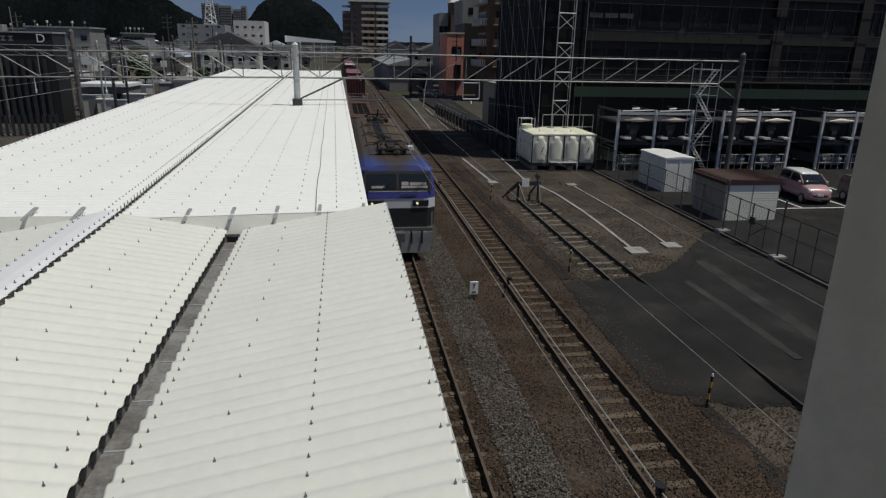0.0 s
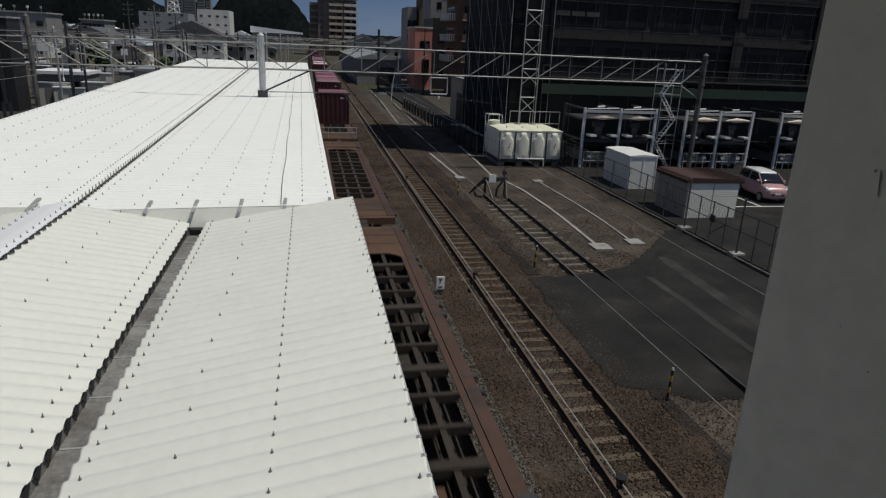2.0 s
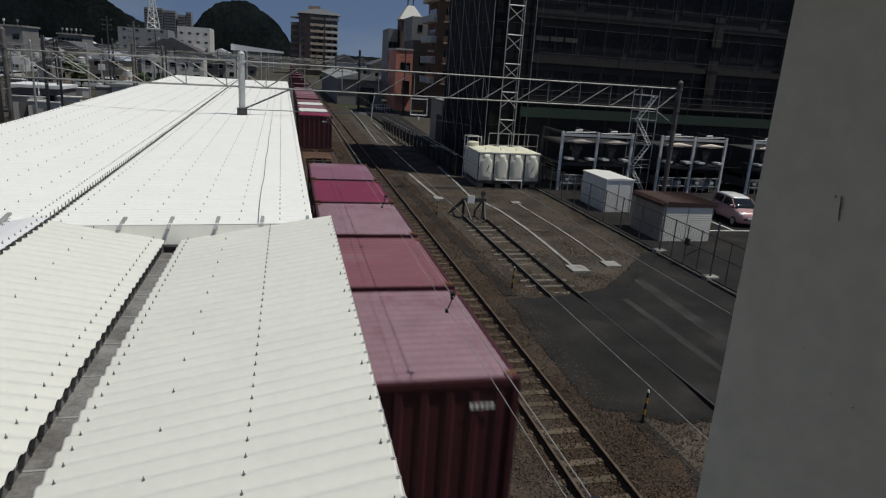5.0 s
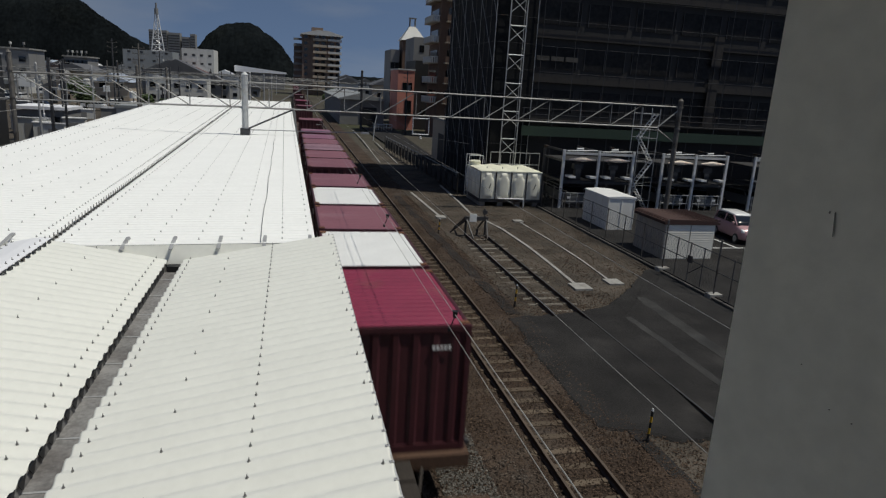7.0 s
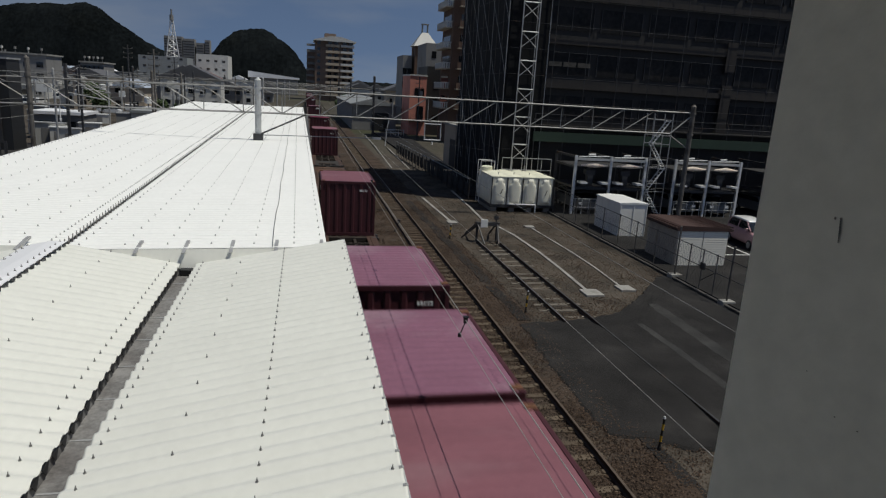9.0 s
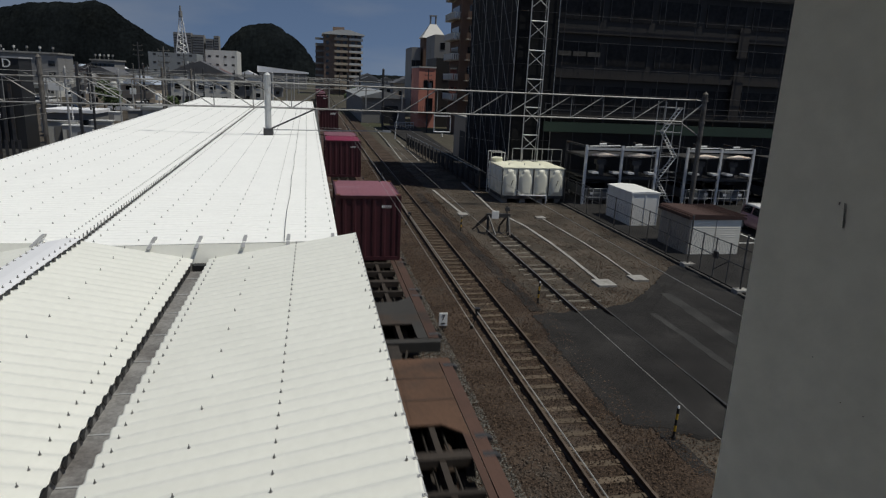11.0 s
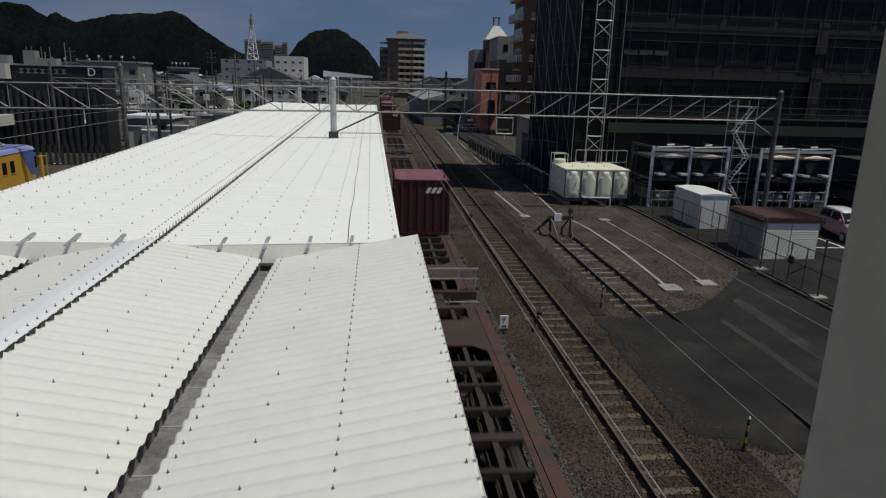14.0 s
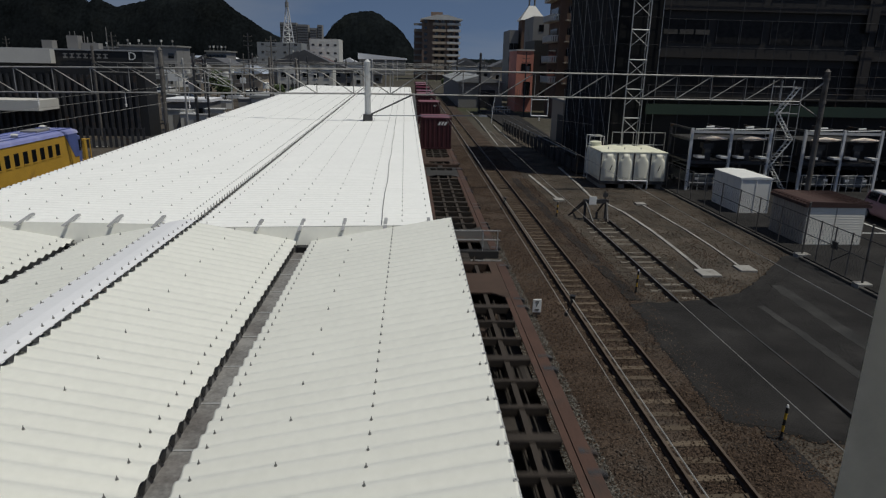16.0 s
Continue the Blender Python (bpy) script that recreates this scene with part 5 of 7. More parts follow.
part("green_hoarding", b, GREEN_SHEET, blk, "dark green protective sheet along the first floor")
for i in range(18):
    b = new_bm()
    bar(b, (17.5 + i * 2.4, 48.65, -0.7), (17.5 + i * 2.4, 48.65, 6.6), 0.035, 5)
    part("canopy_post", b, STEEL_DARK, blk)
b = new_bm()
bar(b, (17.4, 48.64, 6.1), (BX1, 48.64, 6.1), 0.025, 5)
bar(b, (17.4, 48.64, 6.55), (BX1, 48.64, 6.55), 0.025, 5)
part("guard_rail", b, STEEL_DARK, blk)

sc = thing("scaffolding", "dark netted scaffolding with grey steel tubes on the block", "scaffolding", at=NEARER)
SX0, SX1, SY0, SY1 = 14.9, 18.2, 49.1, 64.5
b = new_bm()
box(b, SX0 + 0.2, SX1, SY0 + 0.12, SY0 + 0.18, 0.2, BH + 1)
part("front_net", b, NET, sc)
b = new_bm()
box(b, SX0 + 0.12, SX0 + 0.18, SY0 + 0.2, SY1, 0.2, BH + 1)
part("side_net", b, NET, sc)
rng = random.Random(4)
for i in range(4):
    x = SX0 + (SX1 - SX0) * i / 3
    b = new_bm()
    bar(b, (x, SY0, -0.7), (x + rng.uniform(-0.06, 0.06), SY0, BH + 1), 0.028, 5)
    part("standard", b, ZINC, sc)
for i in range(1, 11):
    y = SY0 + (SY1 - SY0) * i / 10
    b = new_bm()
    bar(b, (SX0 + rng.uniform(0, 0.1), y, -0.7), (SX0, y + rng.uniform(-0.45, 0.45), BH + 1), 0.022, 5)
    part("standard", b, GALV_DARK if i % 3 else ZINC, sc)
for k in range(11):
    b = new_bm()
    z = 1.8 + k * 1.9
    bar(b, (SX0, SY0 - 0.02, z), (SX1, SY0 - 0.02, z), 0.012, 5)
    bar(b, (SX0 - 0.02, SY0, z), (SX0 - 0.02, SY1, z), 0.012, 5)
    part("ledger", b, STEEL_DARK, sc)
    for i in range(5):
        b = new_bm()
        y = SY0 + (SY1 - SY0) * (2 * i + k % 2) / 10
        bar(b, (SX0 - 0.04, y, z), (SX0 - 0.04, y + 1.4, z + 1.9), 0.014, 5)
        part("diagonal_brace", b, ZINC, sc)
ho = thing("hoist_tower", "tall grey lattice hoist mast in front of the scaffolding", "hoist mast", at=NEARER)
HX0, HX1, HY = 15.86, 17.14, 48.75
for x in (HX0, HX1):
    b = new_bm()
    box(b, x - 0.035, x + 0.035, HY - 0.035, HY + 0.035, -0.7, BH + 1)
    part("mast_post", b, ZINC, ho)
for k in range(9):
    z = 2.25 + k * 2.09
    b = new_bm()
    bar(b, (HX0, HY, z + 1.87), (HX1, HY, z + 1.87), 0.045, 6)
    part("rung", b, STEEL_PALE, ho)
    b = new_bm()
    bar(b, (HX0, HY, z + 0.7), (HX1, HY, z + 1.8), 0.025, 5)
    bar(b, (HX1, HY, z + 0.7), (HX0, HY, z + 1.8), 0.025, 5)
    part("cross_brace", b, STEEL_PALE, ho)
sr = thing("site_railing", "galvanised pipe railing around the building site", "railing", at=NEARER)
for z in (2.2, 3.1):
    b = new_bm()
    bar(b, (15.0, 48.3, z), (19.0, 48.3, z), 0.03, 5)
    part("rail", b, ZINC, sr)
for k in range(6):
    b = new_bm()
    bar(b, (15.0 + 0.8 * k, 48.3, -0.7), (15.0 + 0.8 * k, 48.3, 3.1), 0.025, 5)
    part("post", b, ZINC, sr)
lf = thing("lane_fence", "dark wire fence with hanging boards along the lane in the shade", "fence")
for k in range(20):
    y = 47.5 + k * 1.7
    b = new_bm()
    bar(b, (12.3 - 0.06 * k, y, -0.2), (12.3 - 0.06 * k, y, 1.5), 0.04, 5)
    part("post", b, STEEL_DARK, lf)
    if k < 19:
        b = new_bm()
        box(b, 12.28 - 0.06 * k, 12.32 - 0.06 * k, y + 0.2, y + 1.4, 0.1, 1.1)
        part("board", b, ASPHALT_PALE if k % 3 else BLACK_WALL, lf)
b = new_bm()
bar(b, (12.3, 47.5, 1.45), (11.15, 80, 1.45), 0.03, 5)
part("rail", b, ZINC, lf)
b = new_bm()
slab(b, [(12.6, 49), (14.8, 49), (17.8, 118), (12.2, 118)], -0.26, -0.1)
single("lane", b, ASPHALT, "narrow asphalt lane between fence and buildings", "lane", kind="structure")


# ---- buildings ----
def windows_row(parent, x0, x1, y, z, n, w, hgt, material=None, frames=None):
    for i in range(n):
        b = new_bm()
        cx = x0 + (x1 - x0) * (i + 0.5) / n
        box(b, cx - w / 2, cx + w / 2, y - 0.06, y + 0.03, z, z + hgt)
        wd = part("window", b, material or GLASS_DARK, parent)
        if frames:
            b = new_bm()
            box(b, cx - w / 2 - 0.08, cx + w / 2 + 0.08, y - 0.12, y - 0.06, z - 0.1, z)
            part("sill", b, frames, wd)


ap = thing("apartment_house", "brown brick apartment house with pale balconies", "building")
b = new_bm()
box(b, 22.6, 42, 104, 112, -0.3, 30)
part("wall", b, BRICK_BROWN, ap)
for k in range(8):
    z = 5.0 + k * 3.1
    for x0, x1, y0, y1 in ((21.5, 22.6, 104.6, 111.6), (23.4, 28.6, 102.9, 104.0), (30, 35, 102.9, 104.0)):
        b = new_bm()
        box(b, x0, x1, y0, y1, z, z + 0.18)
        bl = part("balcony", b, BEIGE_WALL, ap)
        b = new_bm()
        long_y = y1 - y0 > 2
        if long_y:
            box(b, x0 - 0.04, x0 + 0.06, y0, y1, z + 0.95, z + 1.08)
            for i in range(14):
                box(b, x0 - 0.03, x0 + 0.05, y0 + 0.05 + i * 0.5, y0 + 0.32 + i * 0.5, z + 0.18, z + 0.95)
            box(b, x0 + 0.06, x1, y0, y0 + 0.08, z + 0.95, z + 1.08)
            for i in range(3):
                box(b, x0 + 0.1 + i * 0.36, x0 + 0.3 + i * 0.36, y0, y0 + 0.08, z + 0.18, z + 0.95)
        else:
            box(b, x0, x1, y0, y0 + 0.1, z + 0.18, z + 1.08)
        part("balustrade", b, PALE_WALL if long_y else BRICK_BROWN, bl)
        b = new_bm()
        if long_y:
            box(b, x1 - 0.06, x1 - 0.01, y0 + 0.8, y1 - 0.8, z + 0.2, z + 2.1)
        else:
            box(b, x0 + 0.4, x1 - 0.4, y1 - 0.06, y1 - 0.01, z + 0.2, z + 2.1)
        part("window", b, GLASS_DARK, ap)
pc = thing("gate_house", "low beige concrete gatehouse with a dark doorway", "building")
b = new_bm()
box(b, 15.7, 21.0, 65.6, 73.5, -0.3, 4.2)
part("wall", b, BEIGE_WALL, pc)
b = new_bm()
box(b, 15.64, 15.69, 67.6, 70.2, -0.2, 2.8)
part("door", b, BLACK_WALL, pc)
b = new_bm()
box(b, 15.55, 21.1, 65.5, 73.6, 4.2, 4.4)
part("roof", b, CONCRETE, pc)

pk = thing("pink_house", "three-storey salmon pink rendered house", "house")
b = new_bm()
box(b, 18.4, 21.4, 118, 127, -0.3, 10.1)
part("wall", b, PINK_WALL, pk)
b = new_bm()
box(b, 18.3, 21.5, 117.9, 127.1, 10.1, 10.35)
part("parapet", b, PALE_WALL, pk)
for x in (19.3, 20.3):
    b = new_bm()
    box(b, x, x + 0.7, 117.93, 118.02, 6.7, 8.0)
    part("window", b, GLASS_DARK, pk)
b = new_bm()
box(b, 19.8, 21.0, 117.93, 118.02, 2.6, 4.9)
part("window", b, GLASS_DARK, pk)
b = new_bm()
box(b, 18.6, 21.3, 117.0, 118.0, 2.3, 2.5)
for i in range(7):
    bar(b, (18.65 + 0.4 * i, 117.05, 2.5), (18.65 + 0.4 * i, 117.05, 3.5), 0.03, 4)
part("balcony", b, STEEL_DARK, pk)

ct = thing("clock_tower", "dark brown tower with a pale pyramid roof and lantern", "tower")
b = new_bm()
box(b, 24.2, 29.0, 150, 155, -0.3, 17.2)
part("wall", b, BRICK_BROWN, ct)
b = new_bm()
top = [b.verts.new(p) for p in ((25.9, 152, 20.3), (27.3, 152, 20.3), (27.3, 153, 20.3), (25.9, 153, 20.3))]
low = [b.verts.new(p) for p in ((23.8, 149.6, 17.2), (29.4, 149.6, 17.2), (29.4, 155.4, 17.2), (23.8, 155.4, 17.2))]
for i in range(4):
    b.faces.new((low[i], low[(i + 1) % 4], top[(i + 1) % 4], top[i]))
b.faces.new(top)
b.faces.new(low[::-1])
part("roof", b, PALE_WALL, ct, "pale pyramid roof")
b = new_bm()
for x in (26.0, 27.2):
    for y in (152.1, 152.9):
        bar(b, (x, y, 20.3), (x, y, 22.0), 0.12, 4)
box(b, 25.8, 27.4, 151.9, 153.1, 22.0, 22.2)
part("lantern", b, GREY_WALL, ct)
b = new_bm()
bar(b, (26.6, 150.02, 15.4), (26.6, 149.9, 15.4), 0.9, 20)
part("clock_face", b, GREY_WALL, ct)
for x0, x1, y, hh, m in ((21.7, 23.7, 151, 15.1, GREY_WALL), (23.5, 30, 132, 16.8, GREY_WALL), (21.95, 29, 121, 12.0, BLACK_WALL)):
    t = thing("apartment_house", "plain grey flat-roofed apartment house", "building", "town houses")
    b = new_bm()
    box(b, x0, x1, y, y + 10, -0.3, hh)
    part("wall", b, m, t)
    for z in np.arange(2, hh - 2, 3.0):
        windows_row(t, x0, x1, y, z, 2, 0.9, 1.3)

wh = thing("warehouse", "long low grey warehouse with a shallow metal roof", "warehouse")
b = new_bm()
box(b, 8.9, 17.2, 126, 185, -0.3, 4.4)
part("wall", b, GREY_WALL, wh)
b = new_bm()
prism(b, [(8.5, 4.35), (17.6, 4.35), (17.6, 4.5), (13.0, 5.7), (8.5, 4.5)], 1, 125.5, 185.5)
part("roof", b, WARE_ROOF, wh)
b = new_bm()
box(b, 12.6, 15.8, 125.9, 126.02, -0.2, 3.0)
part("door", b, BLACK_WALL, wh)

big = thing("apartment_tower", "eleven-storey beige and brown apartment tower with balconies", "building")
b = new_bm()
box(b, 5.0, 22.5, 330, 350, -0.3, 27.5)
box(b, 1.2, 5.0, 334, 352, -0.3, 23.5)
part("wall", b, TOWER_WALL, big)
b = new_bm()
prism(b, [(4.2, 27.5), (24.2, 27.5), (24.2, 27.9), (17, 29.8), (12, 29.8), (4.2, 27.9)], 1, 327.8, 350)
part("roof", b, PALE_WALL, big)
b = new_bm()
box(b, 9.5, 15, 336, 342, 29, 31.5)
part("plant_room", b, TOWER_WALL, big)
for k in range(9):
    z = 2.2 + k * 2.85
    for x0, x1 in ((10.0, 16.4), (17.0, 23.4)):
        b = new_bm()
        box(b, x0, x1, 328.4, 330, z, z + 0.25)
        bl = part("balcony", b, BEIGE_WALL, big)
        b = new_bm()
        box(b, x0, x1, 328.4, 328.55, z + 0.25, z + 1.15)
        part("balustrade", b, PALE_WALL if x0 > 12 else BEIGE_WALL, bl)
    b = new_bm()
    box(b, 1.0, 5.0, 333, 334, z, z + 1.0)
    part("balcony", b, GREY_WALL, big)
    for x in (11, 14.0, 18.0, 21.0):
        b = new_bm()
        box(b, x, x + 1.8, 329.9, 330.0, z + 0.3, z + 2.5)
        part("window", b, GLASS_DARK, big)
    b = new_bm()
    box(b, 6.0, 7.4, 329.9, 330.0, z + 1.0, z + 2.3)
    part("window", b, GLASS_DARK, big)

dd = thing("black_warehouse", "long black-clad company building with a white sign band", "building")
b = new_bm()
box(b, -52.0, -27.2, 70, 73, -0.3, 8.25)
part("wall", b, BLACK_WALL, dd)
b = new_bm()
box(b, -52.1, -27.1, 69.9, 73.1, 8.25, 8.4)
part("parapet", b, ZINC, dd)
b = new_bm()
box(b, -54, -35.8, 69.0, 69.9, 6.95, 8.3)
part("pale_fascia", b, PALE_WALL, dd)
b = new_bm()
box(b, -54, -36.0, 66.0, 69.9, 2.5, 3.5)
part("canopy", b, PALE_WALL, dd)
for k in range(7):
    b = new_bm()
    x = -35.0 + 0.66 * k
    box(b, x, x + 0.44, 69.86, 69.89, 7.5, 7.62)
    box(b, x, x + 0.44, 69.86, 69.89, 7.86, 7.96)
    box(b, x + 0.14, x + 0.28, 69.86, 69.89, 7.62, 7.86)
    part("sign_bar", b, GREY_WALL, dd, "unreadable pale sign character")
text("sign_letter", "D", 1.1, SIGN_WHITE, dd, pose(-28.2, 69.86, 7.75, 90), 0.02)
b = new_bm()
for k in range(24):
    box(b, -43.5 + k * 0.66, -43.2 + k * 0.66, 69.8, 69.9, 0.5, 5.9)
part("cladding_rib", b, STEEL_DARK, dd)
b = new_bm()
box(b, -37.5, -36.5, 71, 72, 8.4, 9.2)
part("roof_box", b, GREY_WALL, dd)
b = new_bm()
bar(b, (-31.2, 71.5, 8.4), (-31.2, 71.5, 10.6), 0.04, 5)
part("aerial", b, GREY_WALL, dd)
b = new_bm()
box(b, -35.0, -33.9, 71, 72, 8.4, 9.7)
box(b, -33.6, -31.9, 71, 72, 8.4, 9.0)
bar(b, (-33.0, 71.2, 9.0), (-33.0, 71.2, 9.6), 0.06, 6)
for x in (-34.8, -34.3, -33.4, -32.6):
    bar(b, (x, 71.4, 9.0), (x, 71.4, 10.1), 0.035, 5)
part("roof_plant", b, GREY_WALL, dd)


def house(x, y, w, d, hgt, wall, roof, label, gable=True):
    t = thing("house", label, "house", "town houses", at=pose(x, y, -0.3))
    b = new_bm()
    box(b, 0, w, 0, d, 0, hgt)
    part("wall", b, wall, t)
    b = new_bm()
    if gable:
        prism(b, [(-0.5, hgt - 0.05), (w + 0.5, hgt - 0.05), (w / 2, hgt + w * 0.24)], 1, -0.5, d + 0.5)
    else:
        box(b, -0.2, w + 0.2, -0.2, d + 0.2, hgt, hgt + 0.35)
    part("roof", b, roof, t)
    n = max(1, int(w / 2.6))
    for z in np.arange(0.9, hgt - 1.3, 2.8):
        windows_row(t, 0.2, w - 0.2, 0, z, n, 1.3, 1.2, GLASS_DARK, PALE_WALL)


BLUE_ROOF = mat("pale_blue_roof", (0.42, 0.47, 0.55), 0.5, 0.1, 0.12, 0.4, 8, 0.1, (0.33, 0.36, 0.42), 0.4)
RED_ROOF = mat("dull_red_roof", (0.16, 0.075, 0.06), 0.7, 0, 0.25, 0.8, 8, 0.2, (0.11, 0.06, 0.05), 0.4, rnd=0.5)
WALLS = [(GREY_WALL, "grey"), (PALE_WALL, "white"), (BEIGE_WALL, "beige")]
rng = random.Random(21)
spots = []
for k in range(70):
    y = rng.uniform(160, 400)
    az = rng.uniform(-0.62, -0.07)
    spots.append((math.tan(az) * y - 4, y))
for k in range(26):
    y = rng.uniform(200, 420)
    spots.append((rng.uniform(0.05, 0.2) * y, y))
for x, y in spots:
    if -16 < x < 9 or (x > 0 and y < 200):
        continue
    (wall, cname), flat_top = rng.choice(WALLS), rng.random() < 0.35
    w = rng.uniform(7, 15)
    hgt = rng.choice((2.9, 3.2, 5.2, 5.4, 5.8, 7.2))
    house(x, y, w, rng.uniform(7, 12), hgt, wall, TILE_ROOF if not flat_top else WARE_ROOF, cname + (" flat-roofed town house" if flat_top else " town house with a dark tiled roof"), not flat_top)
rng = random.Random(52)
for k in range(104):
    if k < 66:
        y = rng.uniform(185, 430)
        x = math.tan(rng.uniform(-0.6, -0.05)) * y - 5
    else:
        y = rng.uniform(330, 700)
        x = rng.uniform(0.075, 0.22) * y
    if -18 < x < 12:
        continue
    (wall, cname), roof_kind = rng.choice(WALLS), rng.choice(((TILE_ROOF, "dark tiled"), (WARE_ROOF, "grey metal"), (BLUE_ROOF, "pale blue metal"), (RED_ROOF, "dull red"), (ROOF_CAP, "white metal")))
    flat_top = rng.random() < 0.4
    house(x, y, rng.uniform(5, 11), rng.uniform(6, 10), rng.choice((3.0, 4.6, 5.6, 6.2, 6.8, 7.6)), wall, roof_kind[0], cname + " town house with a " + roof_kind[1] + " roof", not flat_top)
for x0, x1, y, z1 in ((-84, -68, 200, 10.6), (-64, -58, 215, 9.6), (-112, -92, 240, 10.4), (-46, -38, 250, 9.2)):
    t = thing("flat_block", "grey flat-roofed block with rooftop tanks and railings", "building", "flat-roofed blocks")
    b = new_bm()
    box(b, x0, x1, y, y + 12, -0.3, z1)
    part("wall", b, GREY_WALL, t)
    b = new_bm()
    box(b, x0 - 0.4, x1 + 0.4, y - 0.4, y + 12.4, z1, z1 + 0.4)
    part("roof", b, CONCRETE, t)
    for z in np.arange(1.5, z1 - 1.5, 3.0):
        windows_row(t, x0, x1, y, z, 5, 1.6, 1.3)
    for i in range(5):
        b = new_bm()
        xx = x0 + (x1 - x0) * (i + 0.5) / 5
        bar(b, (xx, y + 2, z1 + 0.4), (xx, y + 2, z1 + 1.3), 0.06, 6)
        bar(b, (xx, y + 2, z1 + 1.3), (xx, y + 2, z1 + 1.9), 0.32, 8)
        part("roof_tank", b, PALE_WALL if i % 2 else GREY_WALL, t)
house(-46.4, 150, 6.6, 12, 6.6, BEIGE_WALL, TILE_ROOF, "beige town house with a dark tiled gable roof")
house(-39.6, 150, 6.8, 10, 5.0, BEIGE_WALL, BLUE_ROOF, "low beige workshop with a pale blue metal roof")
house(-30.2, 83, 5.4, 5, 2.85, GREY_WALL, ROOF_CAP, "grey railway hut with a white flat roof", False)
house(-22.5, 95, 4.2, 5, 2.8, PALE_WALL, WARE_ROOF, "small white flat-roofed railway hut", False)

rng = random.Random(33)
for k in range(26):
    y = rng.uniform(104, 165)
    x = -math.tan(rng.uniform(0.16, 0.5)) * y
    t = thing("roadside_sign" if k % 2 else "rooftop_tank", "pale sign panel on a thin post beyond the yard" if k % 2 else "pale tank on a low frame beyond the yard", "sign" if k % 2 else "tank", "roadside signs" if k % 2 else "tanks beyond the yard", at=pose(x, y, -0.3))
    hh = rng.uniform(3, 6.5)
    b = new_bm()
    bar(b, (0, 0, 0), (0, 0, hh), 0.09, 6)
    part("post", b, ZINC, t)
    b = new_bm()
    if k % 2:
        w = rng.uniform(0.5, 1.4)
        box(b, -w, w, -0.1, 0.1, hh - 0.2, hh + rng.uniform(0.4, 1.2), 0.02)
    else:
        bar(b, (0, 0, hh), (0, 0, hh + 0.9), 0.55, 12)
        bar(b, (0, 0, hh + 0.9), (0, 0, hh + 1.05), 0.58, 12, 0.3)
    part("panel" if k % 2 else "drum", b, PALE_WALL if k % 3 else SIGN_WHITE, t)

for nm, x0, x1, y, z1, m in (("long_office", -74, -53, 330, 15.6, WARE_ROOF), ("white_office", -47.6, -34, 320, 17.4, PALE_WALL)):
    t = thing("office_building", "pale flat-roofed office building in the distance", "building", "distant offices")
    b = new_bm()
    box(b, x0, x1, y, y + 18, -0.3, z1)
    part("wall", b, m, t)
    for z in np.arange(3.4, z1 - 1, 3.6):
        windows_row(t, x0, x1, y, z, 4, 1.3, 0.9, STEEL_DARK)
for x0, x1, z1 in ((-171, -150, 54), (-149, -135, 52), (-133, -124, 48), (-123, -117, 52)):
    t = thing("tower_block", "grey distant tower block", "building", "distant tower blocks")
    b = new_bm()
    box(b, x0, x1, 900, 915, -0.3, z1)
    part("wall", b, GREY_WALL, t)
    for k in range(8):
        b = new_bm()
        box(b, x0 + 0.5, x1 - 0.5, 899.8, 899.99, z1 - 4 - k * 3.2, z1 - 2.8 - k * 3.2)
        part("window_band", b, STEEL_DARK, t)
t = thing("gym_hall", "long low hall with a bright metal roof", "hall")
b = new_bm()
box(b, -32, -4, 420, 440, -0.3, 9)
part("wall", b, GREY_WALL, t)
b = new_bm()
prism(b, [(-33, 9), (-3, 9), (-3, 10), (-33, 12.6)], 1, 419, 441)
part("roof", b, ROOF_CAP, t)

rt = thing("radio_tower", "white and grey lattice radio tower with a drum on top", "tower", at=pose(-75.2, 420, 0))
for sx, sy in ((-4.6, 0), (4.6, 0), (0, 6)):
    b = new_bm()
    bar(b, (sx * 1.27, sy * 1.27, -0.3), (sx * 0.16, sy * 0.16, 38), 0.32, 5)
    part("leg", b, PAINT_WHITE, rt)
for k in range(8):
    z = 11 + k * 3.4
    f1, f2 = 1 - (z - 8) / 36, 1 - (z + 3.4 - 8) / 36
    b = new_bm()
    bar(b, (-4.6 * f1, 0, z), (4.6 * f1, 0, z), 0.18, 4)
    bar(b, (-4.6 * f1, 0, z), (4.6 * f2, 0, z + 3.4), 0.15, 4)
    bar(b, (4.6 * f1, 0, z), (-4.6 * f2, 0, z + 3.4), 0.15, 4)
    part("bracing", b, PAINT_WHITE, rt)
b = new_bm()
bar(b, (0, 0, 38), (0, 0, 41), 1.1, 12)
bar(b, (0, 0, 41), (0, 0, 44), 0.5, 8)
part("drum", b, GREY_WALL, rt)


